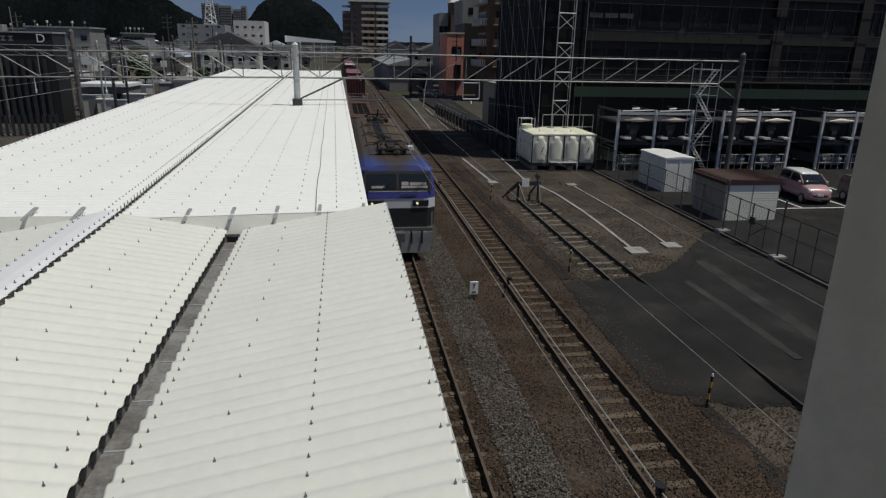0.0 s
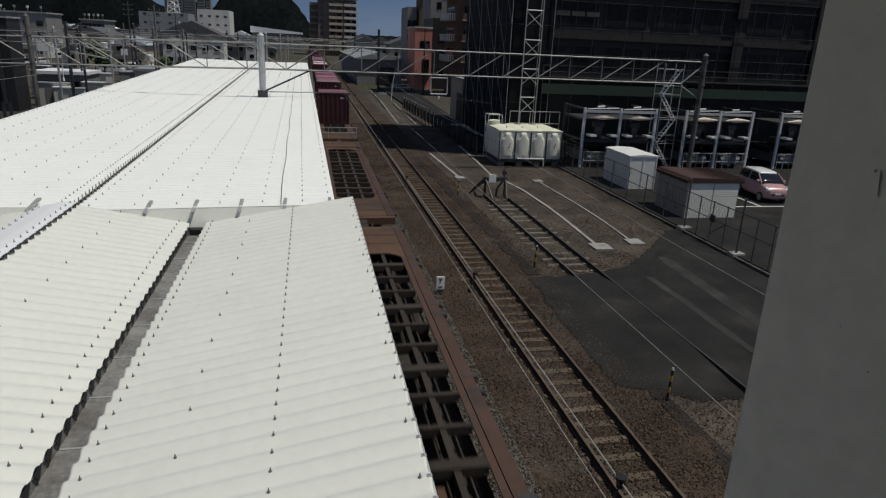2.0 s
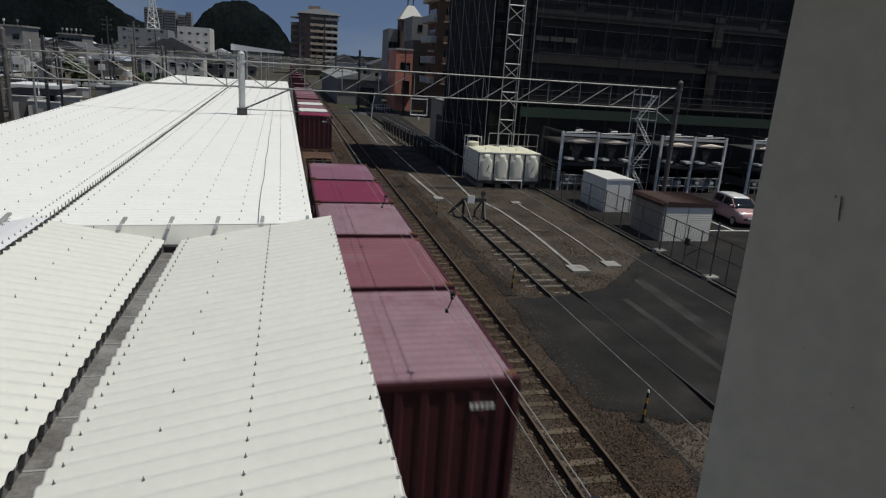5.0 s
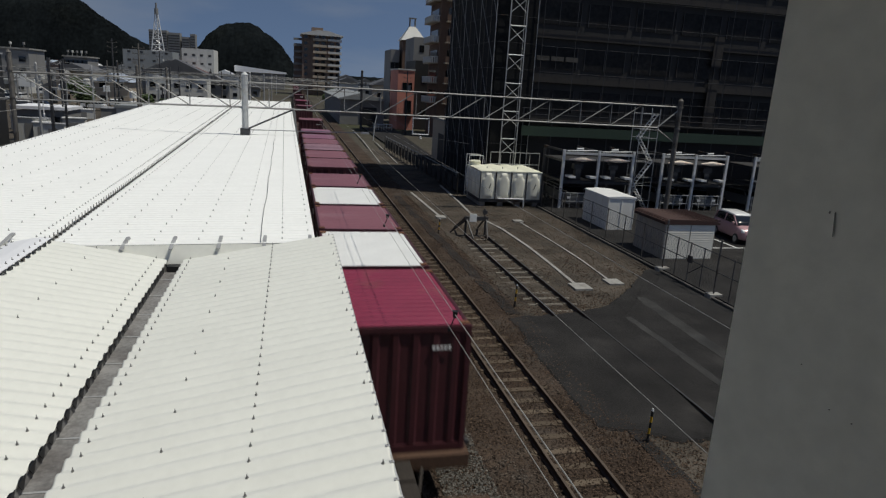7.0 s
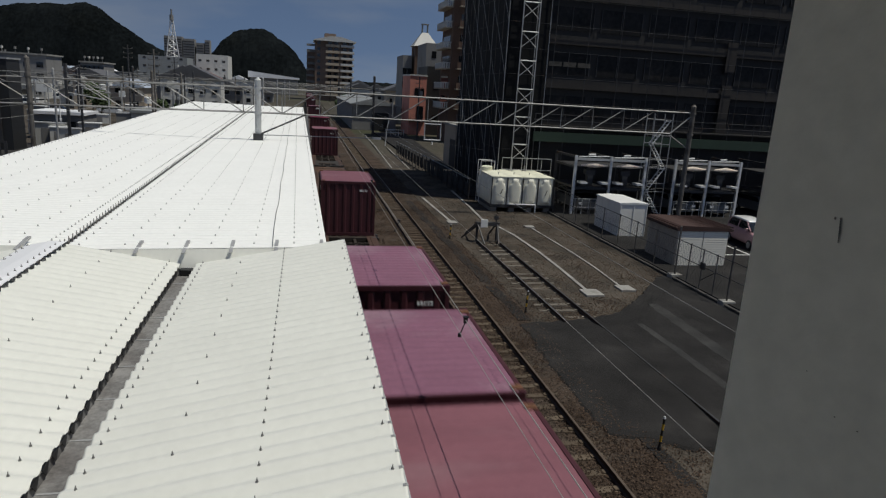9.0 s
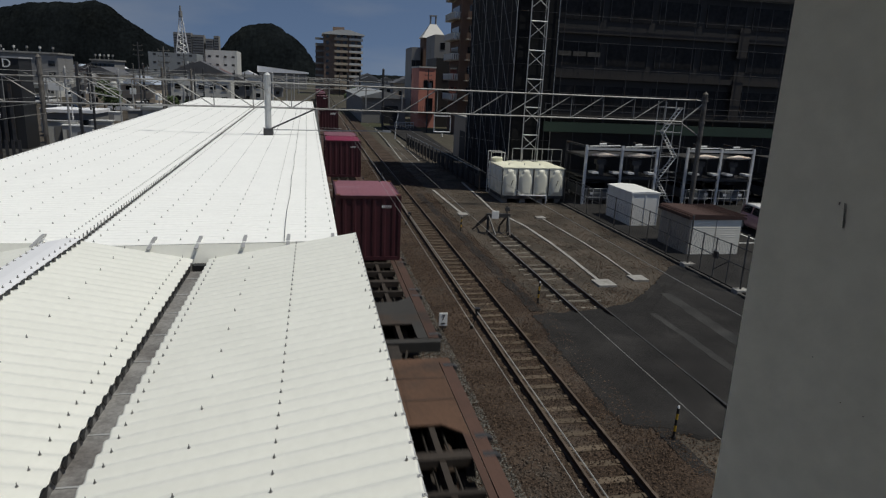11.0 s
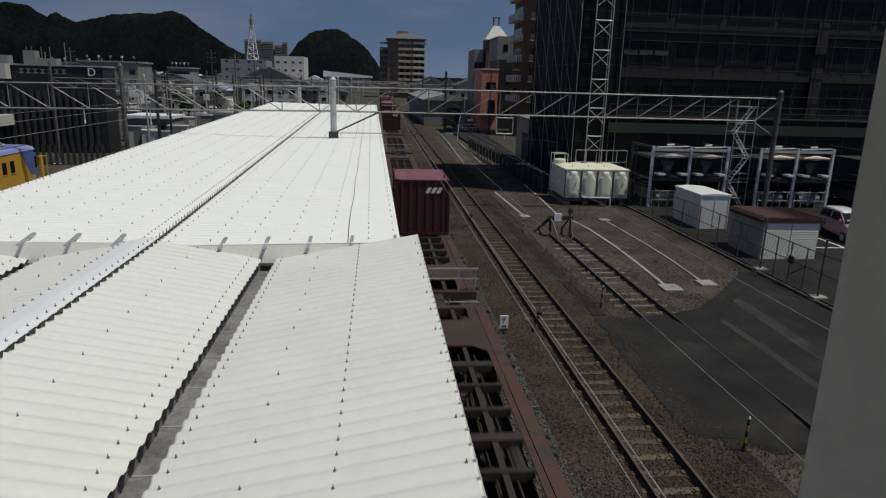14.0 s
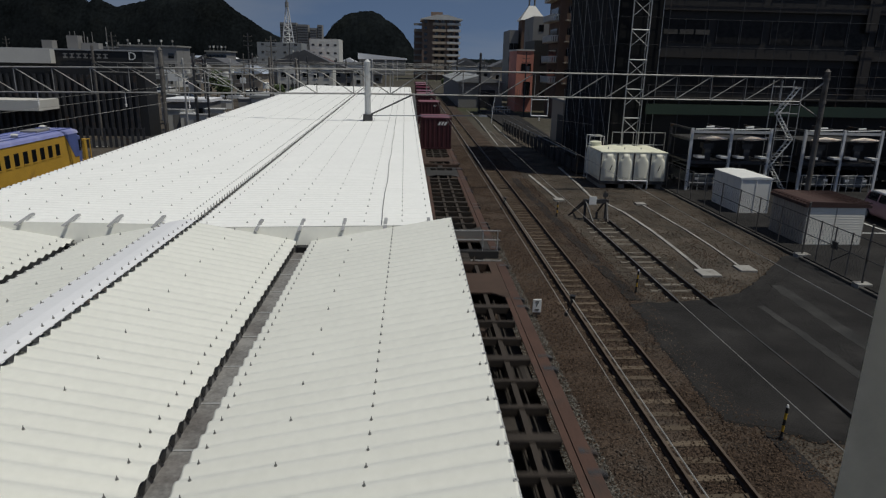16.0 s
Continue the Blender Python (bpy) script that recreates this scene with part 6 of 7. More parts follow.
def hill(name, ridge, y, depth, label):
    """A wooded hill whose skyline follows ridge; crown tops make its outline uneven."""
    xs = np.arange(ridge[0][0], ridge[-1][0] + 1, 3.0)
    zs = np.interp(xs, [p[0] for p in ridge], [p[1] for p in ridge])
    rows_, verts, faces = 12, [], []
    for j in range(rows_ + 1):
        f = j / rows_
        for x, z in zip(xs, zs):
            zz = z * math.sin(f * math.pi / 2) ** 0.8
            bumpy = 2.2 * noise.noise((x * 0.12, f * 9, 1.3)) + 1.2 * noise.noise((x * 0.4, f * 21, 5.3))
            verts.append((x + 2 * noise.noise((x * 0.2, f * 5, 9)), y + depth * f, max(-1, zz + bumpy * min(1, z / 30))))
    n = len(xs)
    for j in range(rows_):
        for i in range(n - 1):
            faces.append((j * n + i, j * n + i + 1, (j + 1) * n + i + 1, (j + 1) * n + i))
    last = len(verts)
    verts += [(x, y + depth * 1.6, -1) for x in xs]
    for i in range(n - 1):
        faces.append((rows_ * n + i, rows_ * n + i + 1, last + i + 1, last + i))
    ob = new(name, from_arrays(name, verts, faces, FOREST_HAZED))
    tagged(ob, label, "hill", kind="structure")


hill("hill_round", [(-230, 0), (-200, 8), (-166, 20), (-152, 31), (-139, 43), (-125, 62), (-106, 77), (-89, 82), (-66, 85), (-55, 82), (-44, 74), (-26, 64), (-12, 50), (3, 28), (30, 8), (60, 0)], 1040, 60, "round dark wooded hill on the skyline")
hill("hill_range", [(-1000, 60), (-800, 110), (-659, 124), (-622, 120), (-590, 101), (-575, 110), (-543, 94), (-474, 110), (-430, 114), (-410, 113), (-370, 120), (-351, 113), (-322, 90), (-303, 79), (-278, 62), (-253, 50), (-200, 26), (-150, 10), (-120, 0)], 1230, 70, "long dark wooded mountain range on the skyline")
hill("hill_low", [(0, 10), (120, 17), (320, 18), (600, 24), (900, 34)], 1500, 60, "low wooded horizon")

# yellow maintenance railcar behind the platform
yc = thing("yellow_railcar", "yellow track maintenance railcar with a blue roof in the yard", "railcar", at=pose(-22.9, 29.0, 0))
b = new_bm()
box(b, -1.35, 1.35, 0, 14.5, 0.9, 3.0, 0.08)
part("body", b, RAILCAR_YELLOW, yc)
b = new_bm()
prism(b, [(-1.38, 2.98), (1.38, 2.98), (1.3, 3.14), (0.9, 3.26), (-0.9, 3.26), (-1.3, 3.14)], 1, -0.1, 14.6)
part("roof", b, RAILCAR_ROOF, yc, "pale violet-blue flat roof")
b = new_bm()
for x in (-0.95, -0.35, 0.35, 0.95):
    box(b, x - 0.03, x + 0.03, 0, 14.5, 3.22, 3.29)
part("roof_seam", b, RAILCAR_BLUE, yc)
for k in range(14):
    b = new_bm()
    box(b, 1.33, 1.36, 0.5 + k * 0.86, 0.96 + k * 0.86, 1.85, 2.55, 0.005)
    wd = part("window", b, GLASS_DARK, yc)
    b = new_bm()
    box(b, 1.335, 1.375, 0.46 + k * 0.86, 1.0 + k * 0.86, 1.79, 1.85)
    part("sill", b, RAILCAR_YELLOW, wd)
b = new_bm()
prism(b, [(12.9, 2.98), (14.46, 2.98), (14.46, 1.5), (13.9, 1.5)], 0, 1.352, 1.366)
part("blue_panel", b, RAILCAR_BLUE, yc, "blue painted corner panel")
b = new_bm()
box(b, -1.2, 1.2, 14.5, 15.1, 0.9, 2.75, 0.05)
part("end_cab", b, RAILCAR_BLUE, yc, "blue end cab")
b = new_bm()
box(b, -0.9, 0.9, 15.1, 15.13, 1.8, 2.55, 0.005)
box(b, 1.2, 1.22, 14.6, 15.0, 1.8, 2.5)
part("end_window", b, GLASS_DARK, yc)
b = new_bm()
for x in (-1.25, 1.25):
    box(b, x - 0.1, x + 0.1, 15.3, 15.6, 0.9, 2.5, 0.02)
    bar(b, (x, 15.2, 2.4), (x, 16.2, 2.4), 0.04, 6)
    bar(b, (x, 16.2, 0.9), (x, 16.2, 2.4), 0.04, 6)
box(b, -1.3, 1.3, 15.2, 16.4, 0.8, 1.0, 0.02)
part("end_railing", b, RAILCAR_YELLOW, yc)
for x, yv in ((0.3, 13.0), (-0.5, 14.0), (0.6, 9.0)):
    b = new_bm()
    bar(b, (x, yv, 3.26), (x, yv, 3.4), 0.16, 10)
    bar(b, (x, yv, 3.4), (x, yv, 3.46), 0.24, 10, 0.12)
    part("roof_vent", b, PALE_WALL, yc, "pale mushroom roof vent")
b = new_bm()
for yv in (2.5, 6.5, 11.5):
    box(b, -0.5, 0.5, yv, yv + 1.4, 3.26, 3.38, 0.02)
part("roof_unit", b, GREY_WALL, yc)
for yv in (2.0, 12.2):
    b = new_bm()
    box(b, -1.0, 1.0, yv - 1.2, yv + 1.2, 0.35, 0.9)
    bg = part("bogie", b, BOGIE, yc)
    for dy in (-0.9, 0.9):
        b = new_bm()
        for x in (-0.6, 0.6):
            bar(b, (x - 0.06, yv + dy, 0.43), (x + 0.06, yv + dy, 0.43), 0.43, 16)
        bar(b, (-0.6, yv + dy, 0.43), (0.6, yv + dy, 0.43), 0.07, 6)
        part("wheelset", b, RAIL, bg)

# road, cars and clutter beyond the yard
for k in range(7):
    b = new_bm()
    x = -40 + 2.2 * k
    slab(b, [(x, 58.7 + 0.14 * (x + 40) + 0.9), (x + 1.2, 58.85 + 0.14 * (x + 40) + 0.9), (x + 1.2, 58.97 + 0.14 * (x + 40) + 0.9), (x, 58.82 + 0.14 * (x + 40) + 0.9)], -0.23, -0.214)
    single("lane_dash", b, WHITE_LINE, "white dash on the service road", "road marking", "road dashes", "structure")
b = new_bm()
slab(b, [(-60, 55), (-27, 62), (-24.5, 90), (-27, 90), (-30, 66), (-60, 60)], -0.26, -0.22)
single("yard_road", b, ASPHALT_PALE, "grey service road beside the yard", "road", kind="structure")
fc = thing("yard_railing", "dark slatted fence beside the service road", "fence")
for k in range(30):
    b = new_bm()
    box(b, -38 + k * 0.46, -37.75 + k * 0.46, 58.6 + k * 0.1, 58.66 + k * 0.1, -0.3, 1.5)
    part("slat", b, STEEL_DARK, fc)
rng = random.Random(5)
for k in range(22):
    y = rng.uniform(96, 200)
    x = -math.tan(rng.uniform(0.17, 0.42)) * y
    light = rng.random() < 0.6
    car(x, y, rng.choice((0, 90, 180)) + rng.uniform(-5, 5), PAINT_WHITE if light else PAINT_GREY, PAINT_WHITE if light else PAINT_GREY, ("white" if light else "dark grey") + " car parked beyond the yard", rng.random() < 0.5, "cars beyond the yard")
rng = random.Random(6)
for k in range(26):
    y = rng.uniform(70, 260)
    x = -math.tan(rng.uniform(0.13, 0.62)) * y if k < 20 else rng.uniform(0.08, 0.13) * y + 6
    t = thing("utility_pole", "grey concrete utility pole with crossarms", "utility pole", "utility poles", at=pose(x, y, -0.3))
    hh = rng.uniform(8.5, 12)
    b = new_bm()
    bar(b, (0, 0, 0), (0, 0, hh), 0.14, 7, 0.08)
    part("pole", b, GALV_DARK if k % 3 else STEEL_DARK, t)
    for j in range(rng.choice((1, 2, 3))):
        b = new_bm()
        box(b, -0.6, 0.6, -0.03, 0.03, hh - 0.5 - 0.6 * j, hh - 0.44 - 0.6 * j)
        for xx in (-0.55, 0, 0.55):
            bar(b, (xx, 0, hh - 0.44 - 0.6 * j), (xx, 0, hh - 0.3 - 0.6 * j), 0.035, 5)
        part("crossarm", b, GALV_DARK, t)
    if k % 4 == 0:
        b = new_bm()
        bar(b, (0.35, 0, hh - 3.2), (0.35, 0, hh - 2.2), 0.26, 8)
        part("transformer", b, GREY_WALL, t)


rng = random.Random(17)
for k in range(18):
    y = rng.uniform(72, 118)
    x = -math.tan(rng.uniform(0.2, 0.36)) * y
    t = thing("equipment_cabinet", "pale grey railway equipment cabinet in the yard", "cabinet", "equipment cabinets", at=pose(x, y, -0.3, 0, 0, rng.uniform(-8, 8)))
    w, d, hh = rng.uniform(1, 3.2), rng.uniform(0.8, 1.6), rng.uniform(1.3, 2.6)
    b = new_bm()
    box(b, 0, w, 0, d, 0, hh)
    part("body", b, PALE_WALL if k % 2 else GREY_WALL, t)
    b = new_bm()
    box(b, -0.08, w + 0.08, -0.08, d + 0.08, hh, hh + 0.1)
    part("lid", b, HUT_ROOF if k % 3 == 0 else ZINC, t)
    b = new_bm()
    box(b, w * 0.3, w * 0.7, -0.03, 0.0, 0.15, hh * 0.8)
    part("door", b, GREY_WALL, t)
YM = [((-16.5, -20.4, -25.5)[k % 3], 52 + 16 * k) for k in range(5)]
for (xa, ya), (xb, yb) in zip(YM, YM[1:]):
    for z in (6.6, 7.9):
        wire("yard_span_wire", [(xa, ya, z), ((xa + xb) / 2, (ya + yb) / 2, z - 0.3), (xb, yb, z)], 0.016, "span wire between the yard masts")
for k in range(5):
    t = thing("yard_mast", "dark steel overhead line mast in the yard", "mast", "yard masts", at=pose((-16.5, -20.4, -25.5)[k % 3], 52 + 16 * k, -0.3))
    b = new_bm()
    box(b, -0.09, 0.09, -0.09, 0.09, 0, 8.4)
    part("mast", b, STEEL_DARK, t)
    b = new_bm()
    bar(b, (0, 0, 6.4), (2.6, 0, 6.0), 0.045, 6)
    bar(b, (0, 0, 7.6), (2.4, 0, 6.1), 0.03, 6)
    insulator(b, 0.5, 0, 6.4)
    part("bracket", b, ZINC, t)


def tree(x, y, hgt, seed):
    rng = random.Random(seed)
    t = thing("tree", "small dark green tree at the edge of the yard", "tree", "trees", at=pose(x, y, -0.3))
    b = new_bm()
    bar(b, (0, 0, 0), (0.1, 0, hgt * 0.5), 0.14, 6, 0.08)
    for k in range(5):
        a = rng.uniform(0, 6.28)
        bar(b, (0.08, 0, hgt * (0.3 + 0.04 * k)), (math.cos(a) * hgt * 0.25, math.sin(a) * hgt * 0.25, hgt * rng.uniform(0.6, 0.8)), 0.05, 5, 0.02)
    part("trunk", b, BARK, t)
    verts, faces = [], []
    for k in range(420):
        d = Vector((rng.gauss(0, 1), rng.gauss(0, 1), rng.gauss(0, 1))).normalized() * rng.uniform(0.45, 1.0)
        c = Vector((d.x * hgt * 0.33, d.y * hgt * 0.33, hgt * 0.66 + d.z * hgt * 0.32))
        u = Vector((rng.gauss(0, 1), rng.gauss(0, 1), rng.gauss(0, 1))).normalized() * 0.28
        v = u.orthogonal().normalized() * 0.22
        i = len(verts)
        verts += [c - u, c + v, c + u, c - v]
        faces.append((i, i + 1, i + 2, i + 3))
    o = new("crown", from_arrays("crown", verts, faces, LEAF))
    o.parent = t


for k, (x, y, hh) in enumerate(((-20.5, 118, 3.5), (-24, 121, 4), (-18, 124, 3), (-33, 120, 5), (-40, 140, 6), (-52, 120, 6), (-47, 160, 6), (10.2, 200, 4), (13.5, 215, 6), (20, 260, 7))):
    tree(x, y, hh, k)
rng = np.random.default_rng(11)
cnt = 5000
xs, ys = rng.uniform(-24, -13.5, cnt), rng.uniform(92, 150, cnt)
verts = np.stack([np.stack([xs - 0.06, ys, np.full(cnt, -0.3)], 1), np.stack([xs + 0.06, ys, np.full(cnt, -0.3)], 1), np.stack([xs + rng.uniform(-0.2, 0.2, cnt), ys, rng.uniform(0.1, 0.7, cnt)], 1)], 1).reshape(-1, 3)
ob = new("grass", from_arrays("grass", verts.tolist(), np.arange(cnt * 3).reshape(-1, 3).tolist(), GRASS))
tagged(ob, "rough yellow-green weeds at the end of the platform", "grass", kind="stuff")

# ---- the train ----
SPEED, NOSE = 20.0, 24.3
KEYED = []


def locomotive():
    t = thing("electric_locomotive", "blue and white electric freight locomotive with a grimy brown roof", "locomotive")
    L = 18.2

    def shell(b, outline, zs):
        """Lofts half outlines: a closed body between z levels, its ends raked above the windows."""
        rings = []
        for z, half in zs:
            rake = max(0, z - 2.4) * 0.45
            c = 0.3
            ring = [(-half + c, rake), (half - c, rake), (half, rake + 0.25), (half, L - rake - 0.25), (half - c, L - rake), (-half + c, L - rake), (-half, L - rake - 0.25), (-half, rake + 0.25)]
            rings.append([b.verts.new((x, y, z)) for x, y in ring])
        for r0, r1 in zip(rings, rings[1:]):
            for i in range(8):
                b.faces.new((r0[i], r0[(i + 1) % 8], r1[(i + 1) % 8], r1[i]))
        b.faces.new(rings[0][::-1])
        b.faces.new(rings[-1])

    for name, zs, m, lab in (("lower_body", [(1.2, 1.38), (1.95, 1.42)], BLACK_WALL, "black lower body"), ("white_band", [(1.95, 1.425), (2.32, 1.425)], LOCO_WHITE, "white waist band"), ("upper_body", [(2.32, 1.42), (2.72, 1.42), (3.22, 1.36), (3.3, 1.3)], LOCO_BLUE, "deep blue upper body"), ("roof_edge", [(3.27, 1.4), (3.32, 1.38), (3.43, 1.2), (3.5, 0.95)], LOCO_TOP, "blue roof with brown grime")):
        b = new_bm()
        shell(b, None, zs)
        part(name, b, m, t, lab)
    b = new_bm()
    prism(b, [(-1.05, 3.44), (1.05, 3.44), (0.9, 3.53), (0.5, 3.57), (-0.5, 3.57), (-0.9, 3.53)], 1, 2.9, L - 2.9)
    part("roof", b, LOCO_TOP, t, "brown grimy roof")
    for s_, y in ((1, 0.0), (-1, L)):
        for nm, x0, x1, za, zb, off, mm in (("window_surround", -1.3, 1.3, 2.6, 3.28, 0.02, BLACK), ("windscreen", -1.2, -0.06, 2.68, 3.2, 0.04, GLASS_DARK), ("windscreen", 0.06, 1.2, 2.68, 3.2, 0.04, GLASS_DARK)):
            b = new_bm()
            vs = [(x0, za), (x1, za), (x1 * 0.96, zb), (x0 * 0.96, zb)]
            lo = [b.verts.new((x, y + s_ * ((z - 2.4) * 0.45 - off), z)) for x, z in vs]
            hi = [b.verts.new((x, y + s_ * ((z - 2.4) * 0.45 + 0.05), z)) for x, z in vs]
            for i in range(4):
                b.faces.new((lo[i], lo[(i + 1) % 4], hi[(i + 1) % 4], hi[i]))
            b.faces.new(lo)
            b.faces.new(hi)
            part(nm, b, mm, t, "dark windscreen" if nm == "windscreen" else "black window surround")
        # Pale panels added on the glass in place of the cab desk inside.
        for x0, x1, za, zb in ((0.12, 1.12, 2.7, 2.78), (0.14, 0.4, 2.8, 2.92), (0.45, 1.08, 2.8, 2.9), (-1.0, -0.5, 2.7, 2.78)):
            b = new_bm()
            vs = [(x0, za), (x1, za), (x1, zb), (x0, zb)]
            lo = [b.verts.new((x, y + s_ * ((z - 2.4) * 0.45 - 0.046), z)) for x, z in vs]
            hi = [b.verts.new((x, y + s_ * ((z - 2.4) * 0.45 - 0.03), z)) for x, z in vs]
            for i in range(4):
                b.faces.new((lo[i], lo[(i + 1) % 4], hi[(i + 1) % 4], hi[i]))
            b.faces.new(lo)
            b.faces.new(hi)
            part("windscreen_panel", b, CONCRETE, t, "pale panel on the glass standing in for the cab desk")
        b = new_bm()
        for x in (-0.7, 0.6):
            bar(b, (x, y + s_ * 0.02, 2.62), (x + 0.5, y + s_ * 0.12, 3.0), 0.015, 4)
        part("wiper", b, BLACK, t)
        for x in (-0.85, 0.85):
            b = new_bm()
            box(b, x - 0.3, x + 0.3, y - 0.04, y + 0.04, 2.02, 2.26, 0.01)
            hl = part("headlight_box", b, BLACK, t)
            b = new_bm()
            bar(b, (x - 0.13, y - s_ * 0.03, 2.14), (x - 0.13, y - s_ * 0.06, 2.14), 0.045, 12)
            part("lens", b, LAMP, hl)
        b = new_bm()
        for k in range(8):
            box(b, 0.1 + k * 0.085, 0.155 + k * 0.085, y - 0.015, y + 0.015, 2.44, 2.51)
        part("number_bar", b, LOCO_GREY, t, "row of dim plate characters")
        b = new_bm()
        box(b, -1.3, 1.3, y - 0.12, y + 0.3, 0.85, 1.2)
        bar(b, (0, y, 0.95), (0, y - s_ * 0.55, 0.95), 0.12, 8)
        box(b, -0.2, 0.2, y - 0.6 if s_ > 0 else y + 0.2, y - 0.2 if s_ > 0 else y + 0.6, 0.78, 1.12)
        part("coupler", b, LOCO_GREY, t)
        b = new_bm()
        prism(b, [(-1.05, 0.22), (1.05, 0.22), (1.3, 0.5), (1.3, 1.05), (-1.3, 1.05), (-1.3, 0.5)], 1, y - s_ * 0.16, y - s_ * 0.06)
        part("snow_guard", b, LOCO_SKIRT, t, "pale grey skirt")
        b = new_bm()
        for x in (-0.9, -0.5, 0.5, 0.9):
            bar(b, (x, y - s_ * 0.14, 1.1), (x, y - s_ * 0.2, 0.6), 0.035, 6)
        part("air_hose", b, BLACK, t)
        b = new_bm()
        for x in (-1.28, 1.28):
            bar(b, (x, y - s_ * 0.06, 1.0), (x, y - s_ * 0.06, 1.8), 0.02, 5)
        bar(b, (-1.1, y - s_ * 0.05, 2.6), (1.1, y - s_ * 0.05, 2.6), 0.015, 5)
        part("grab_rail", b, ZINC, t)
    for y in (5.6, 9.1, 12.6):
        b = new_bm()
        prism(b, [(-1.15, 3.42), (1.15, 3.42), (0.95, 3.56), (0.5, 3.61), (-0.5, 3.61), (-0.95, 3.56)], 1, y - 0.09, y + 0.09)
        part("roof_rib", b, LOCO_ROOF, t, "brown cross rib on the roof")
        b = new_bm()
        prism(b, [(0.25, 3.54), (1.0, 3.48), (0.95, 3.545), (0.3, 3.6)], 1, y + 0.35, y + 3.0)
        part("roof_hatch", b, LOCO_ROOF, t, "brown roof cover")
        b = new_bm()
        prism(b, [(-0.95, 3.5), (-0.45, 3.56), (-0.45, 3.62), (-0.9, 3.57)], 1, y + 0.5, y + 2.7)
        part("roof_hatch", b, LOCO_ROOF, t, "brown roof cover")
    for x, r in ((-0.05, 0.032), (0.05, 0.032), (0.15, 0.032), (-0.42, 0.014), (-0.34, 0.014)):
        b = new_bm()
        pts = [(x, 4.5, 3.72), (x, 6.6, 3.72), (x - 0.22, 7.3, 3.72), (x - 0.22, L - 5.0, 3.72), (x, L - 4.4, 3.72)]
        for p, q in zip(pts, pts[1:]):
            bar(b, p, q, r, 7)
        part("bus_bar", b, BLACK, t, "black conductor pipe along the roof")
    for y in np.arange(5, L - 4, 1.75):
        b = new_bm()
        bar(b, (-0.1, y, 3.5), (-0.1, y, 3.7), 0.06, 7)
        part("roof_insulator", b, BLACK, t)
    b = new_bm()
    box(b, 0.75, 1.0, 4.0, 4.5, 3.5, 3.7, 0.03)
    part("equipment_box", b, LOCO_WHITE, t, "small white roof box")
    for yc_ in (3.6, L - 3.4):
        for dy in (-0.75, 0.75):
            b = new_bm()
            box(b, -0.6, 0.6, yc_ + dy - 0.05, yc_ + dy + 0.05, 3.7, 3.78)
            part("pantograph_base_bar", b, BOGIE, t)
        for x in (-0.5, 0.5):
            b = new_bm()
            box(b, x - 0.05, x + 0.05, yc_ - 0.7, yc_ + 0.7, 3.7, 3.78)
            part("pantograph_side_bar", b, BOGIE, t)
            b = new_bm()
            bar(b, (x * 0.9, yc_ - 0.7, 3.8), (x * 0.3, yc_ + 0.8, 3.92), 0.04, 5)
            part("pantograph_arm", b, LOCO_ROOF, t)
        for dy in (-0.16, 0.16):
            b = new_bm()
            bar(b, (-0.45, yc_ + dy, 3.98), (0.45, yc_ + dy, 3.98), 0.03, 5)
            for sx in (-1, 1):
                bar(b, (sx * 0.45, yc_ + dy, 3.98), (sx * 0.75, yc_ + dy, 3.84), 0.025, 5)
            part("pantograph_head", b, BOGIE, t)
        for x in (-0.5, 0.5):
            for dy in (-0.7, 0.7):
                b = new_bm()
                bar(b, (x, yc_ + dy, 3.5), (x, yc_ + dy, 3.72), 0.075, 7)
                part("pantograph_insulator", b, BOGIE, t)
        b = new_bm()
        box(b, -0.2, 0.15, yc_ - 0.5, yc_ + 0.55, 3.64, 3.84, 0.03)
        bar(b, (0.05, yc_ - 0.5, 3.74), (0.25, yc_ - 1.15, 3.6), 0.05, 6)
        part("pantograph_cylinder", b, BOGIE, t)
    # raised pantograph at the rear
    b = new_bm()
    bar(b, (0.0, L - 3.2, 3.8), (0.0, L - 4.4, 4.35), 0.05, 6)
    bar(b, (0.0, L - 4.4, 4.35), (0.0, L - 3.4, 4.76), 0.035, 6)
    bar(b, (-0.75, L - 3.4, 4.76), (0.75, L - 3.4, 4.76), 0.03, 6)
    part("raised_pantograph", b, STEEL_DARK, t)
    for yb in (3.0, L / 2, L - 3.0):
        b = new_bm()
        for x in (-0.95, 0.95):
            box(b, x - 0.1, x + 0.1, yb - 1.9, yb + 1.9, 0.4, 0.85)
        bg_ = part("bogie", b, BOGIE, t)
        for dy in (-1.25, 1.25):
            b = new_bm()
            for x in (-0.565, 0.565):
                bar(b, (x - 0.065, yb + dy, 0.56), (x + 0.065, yb + dy, 0.56), 0.56, 20)
            bar(b, (-0.6, yb + dy, 0.56), (0.6, yb + dy, 0.56), 0.09, 8)
            part("wheelset", b, RAIL, bg_)
    return t


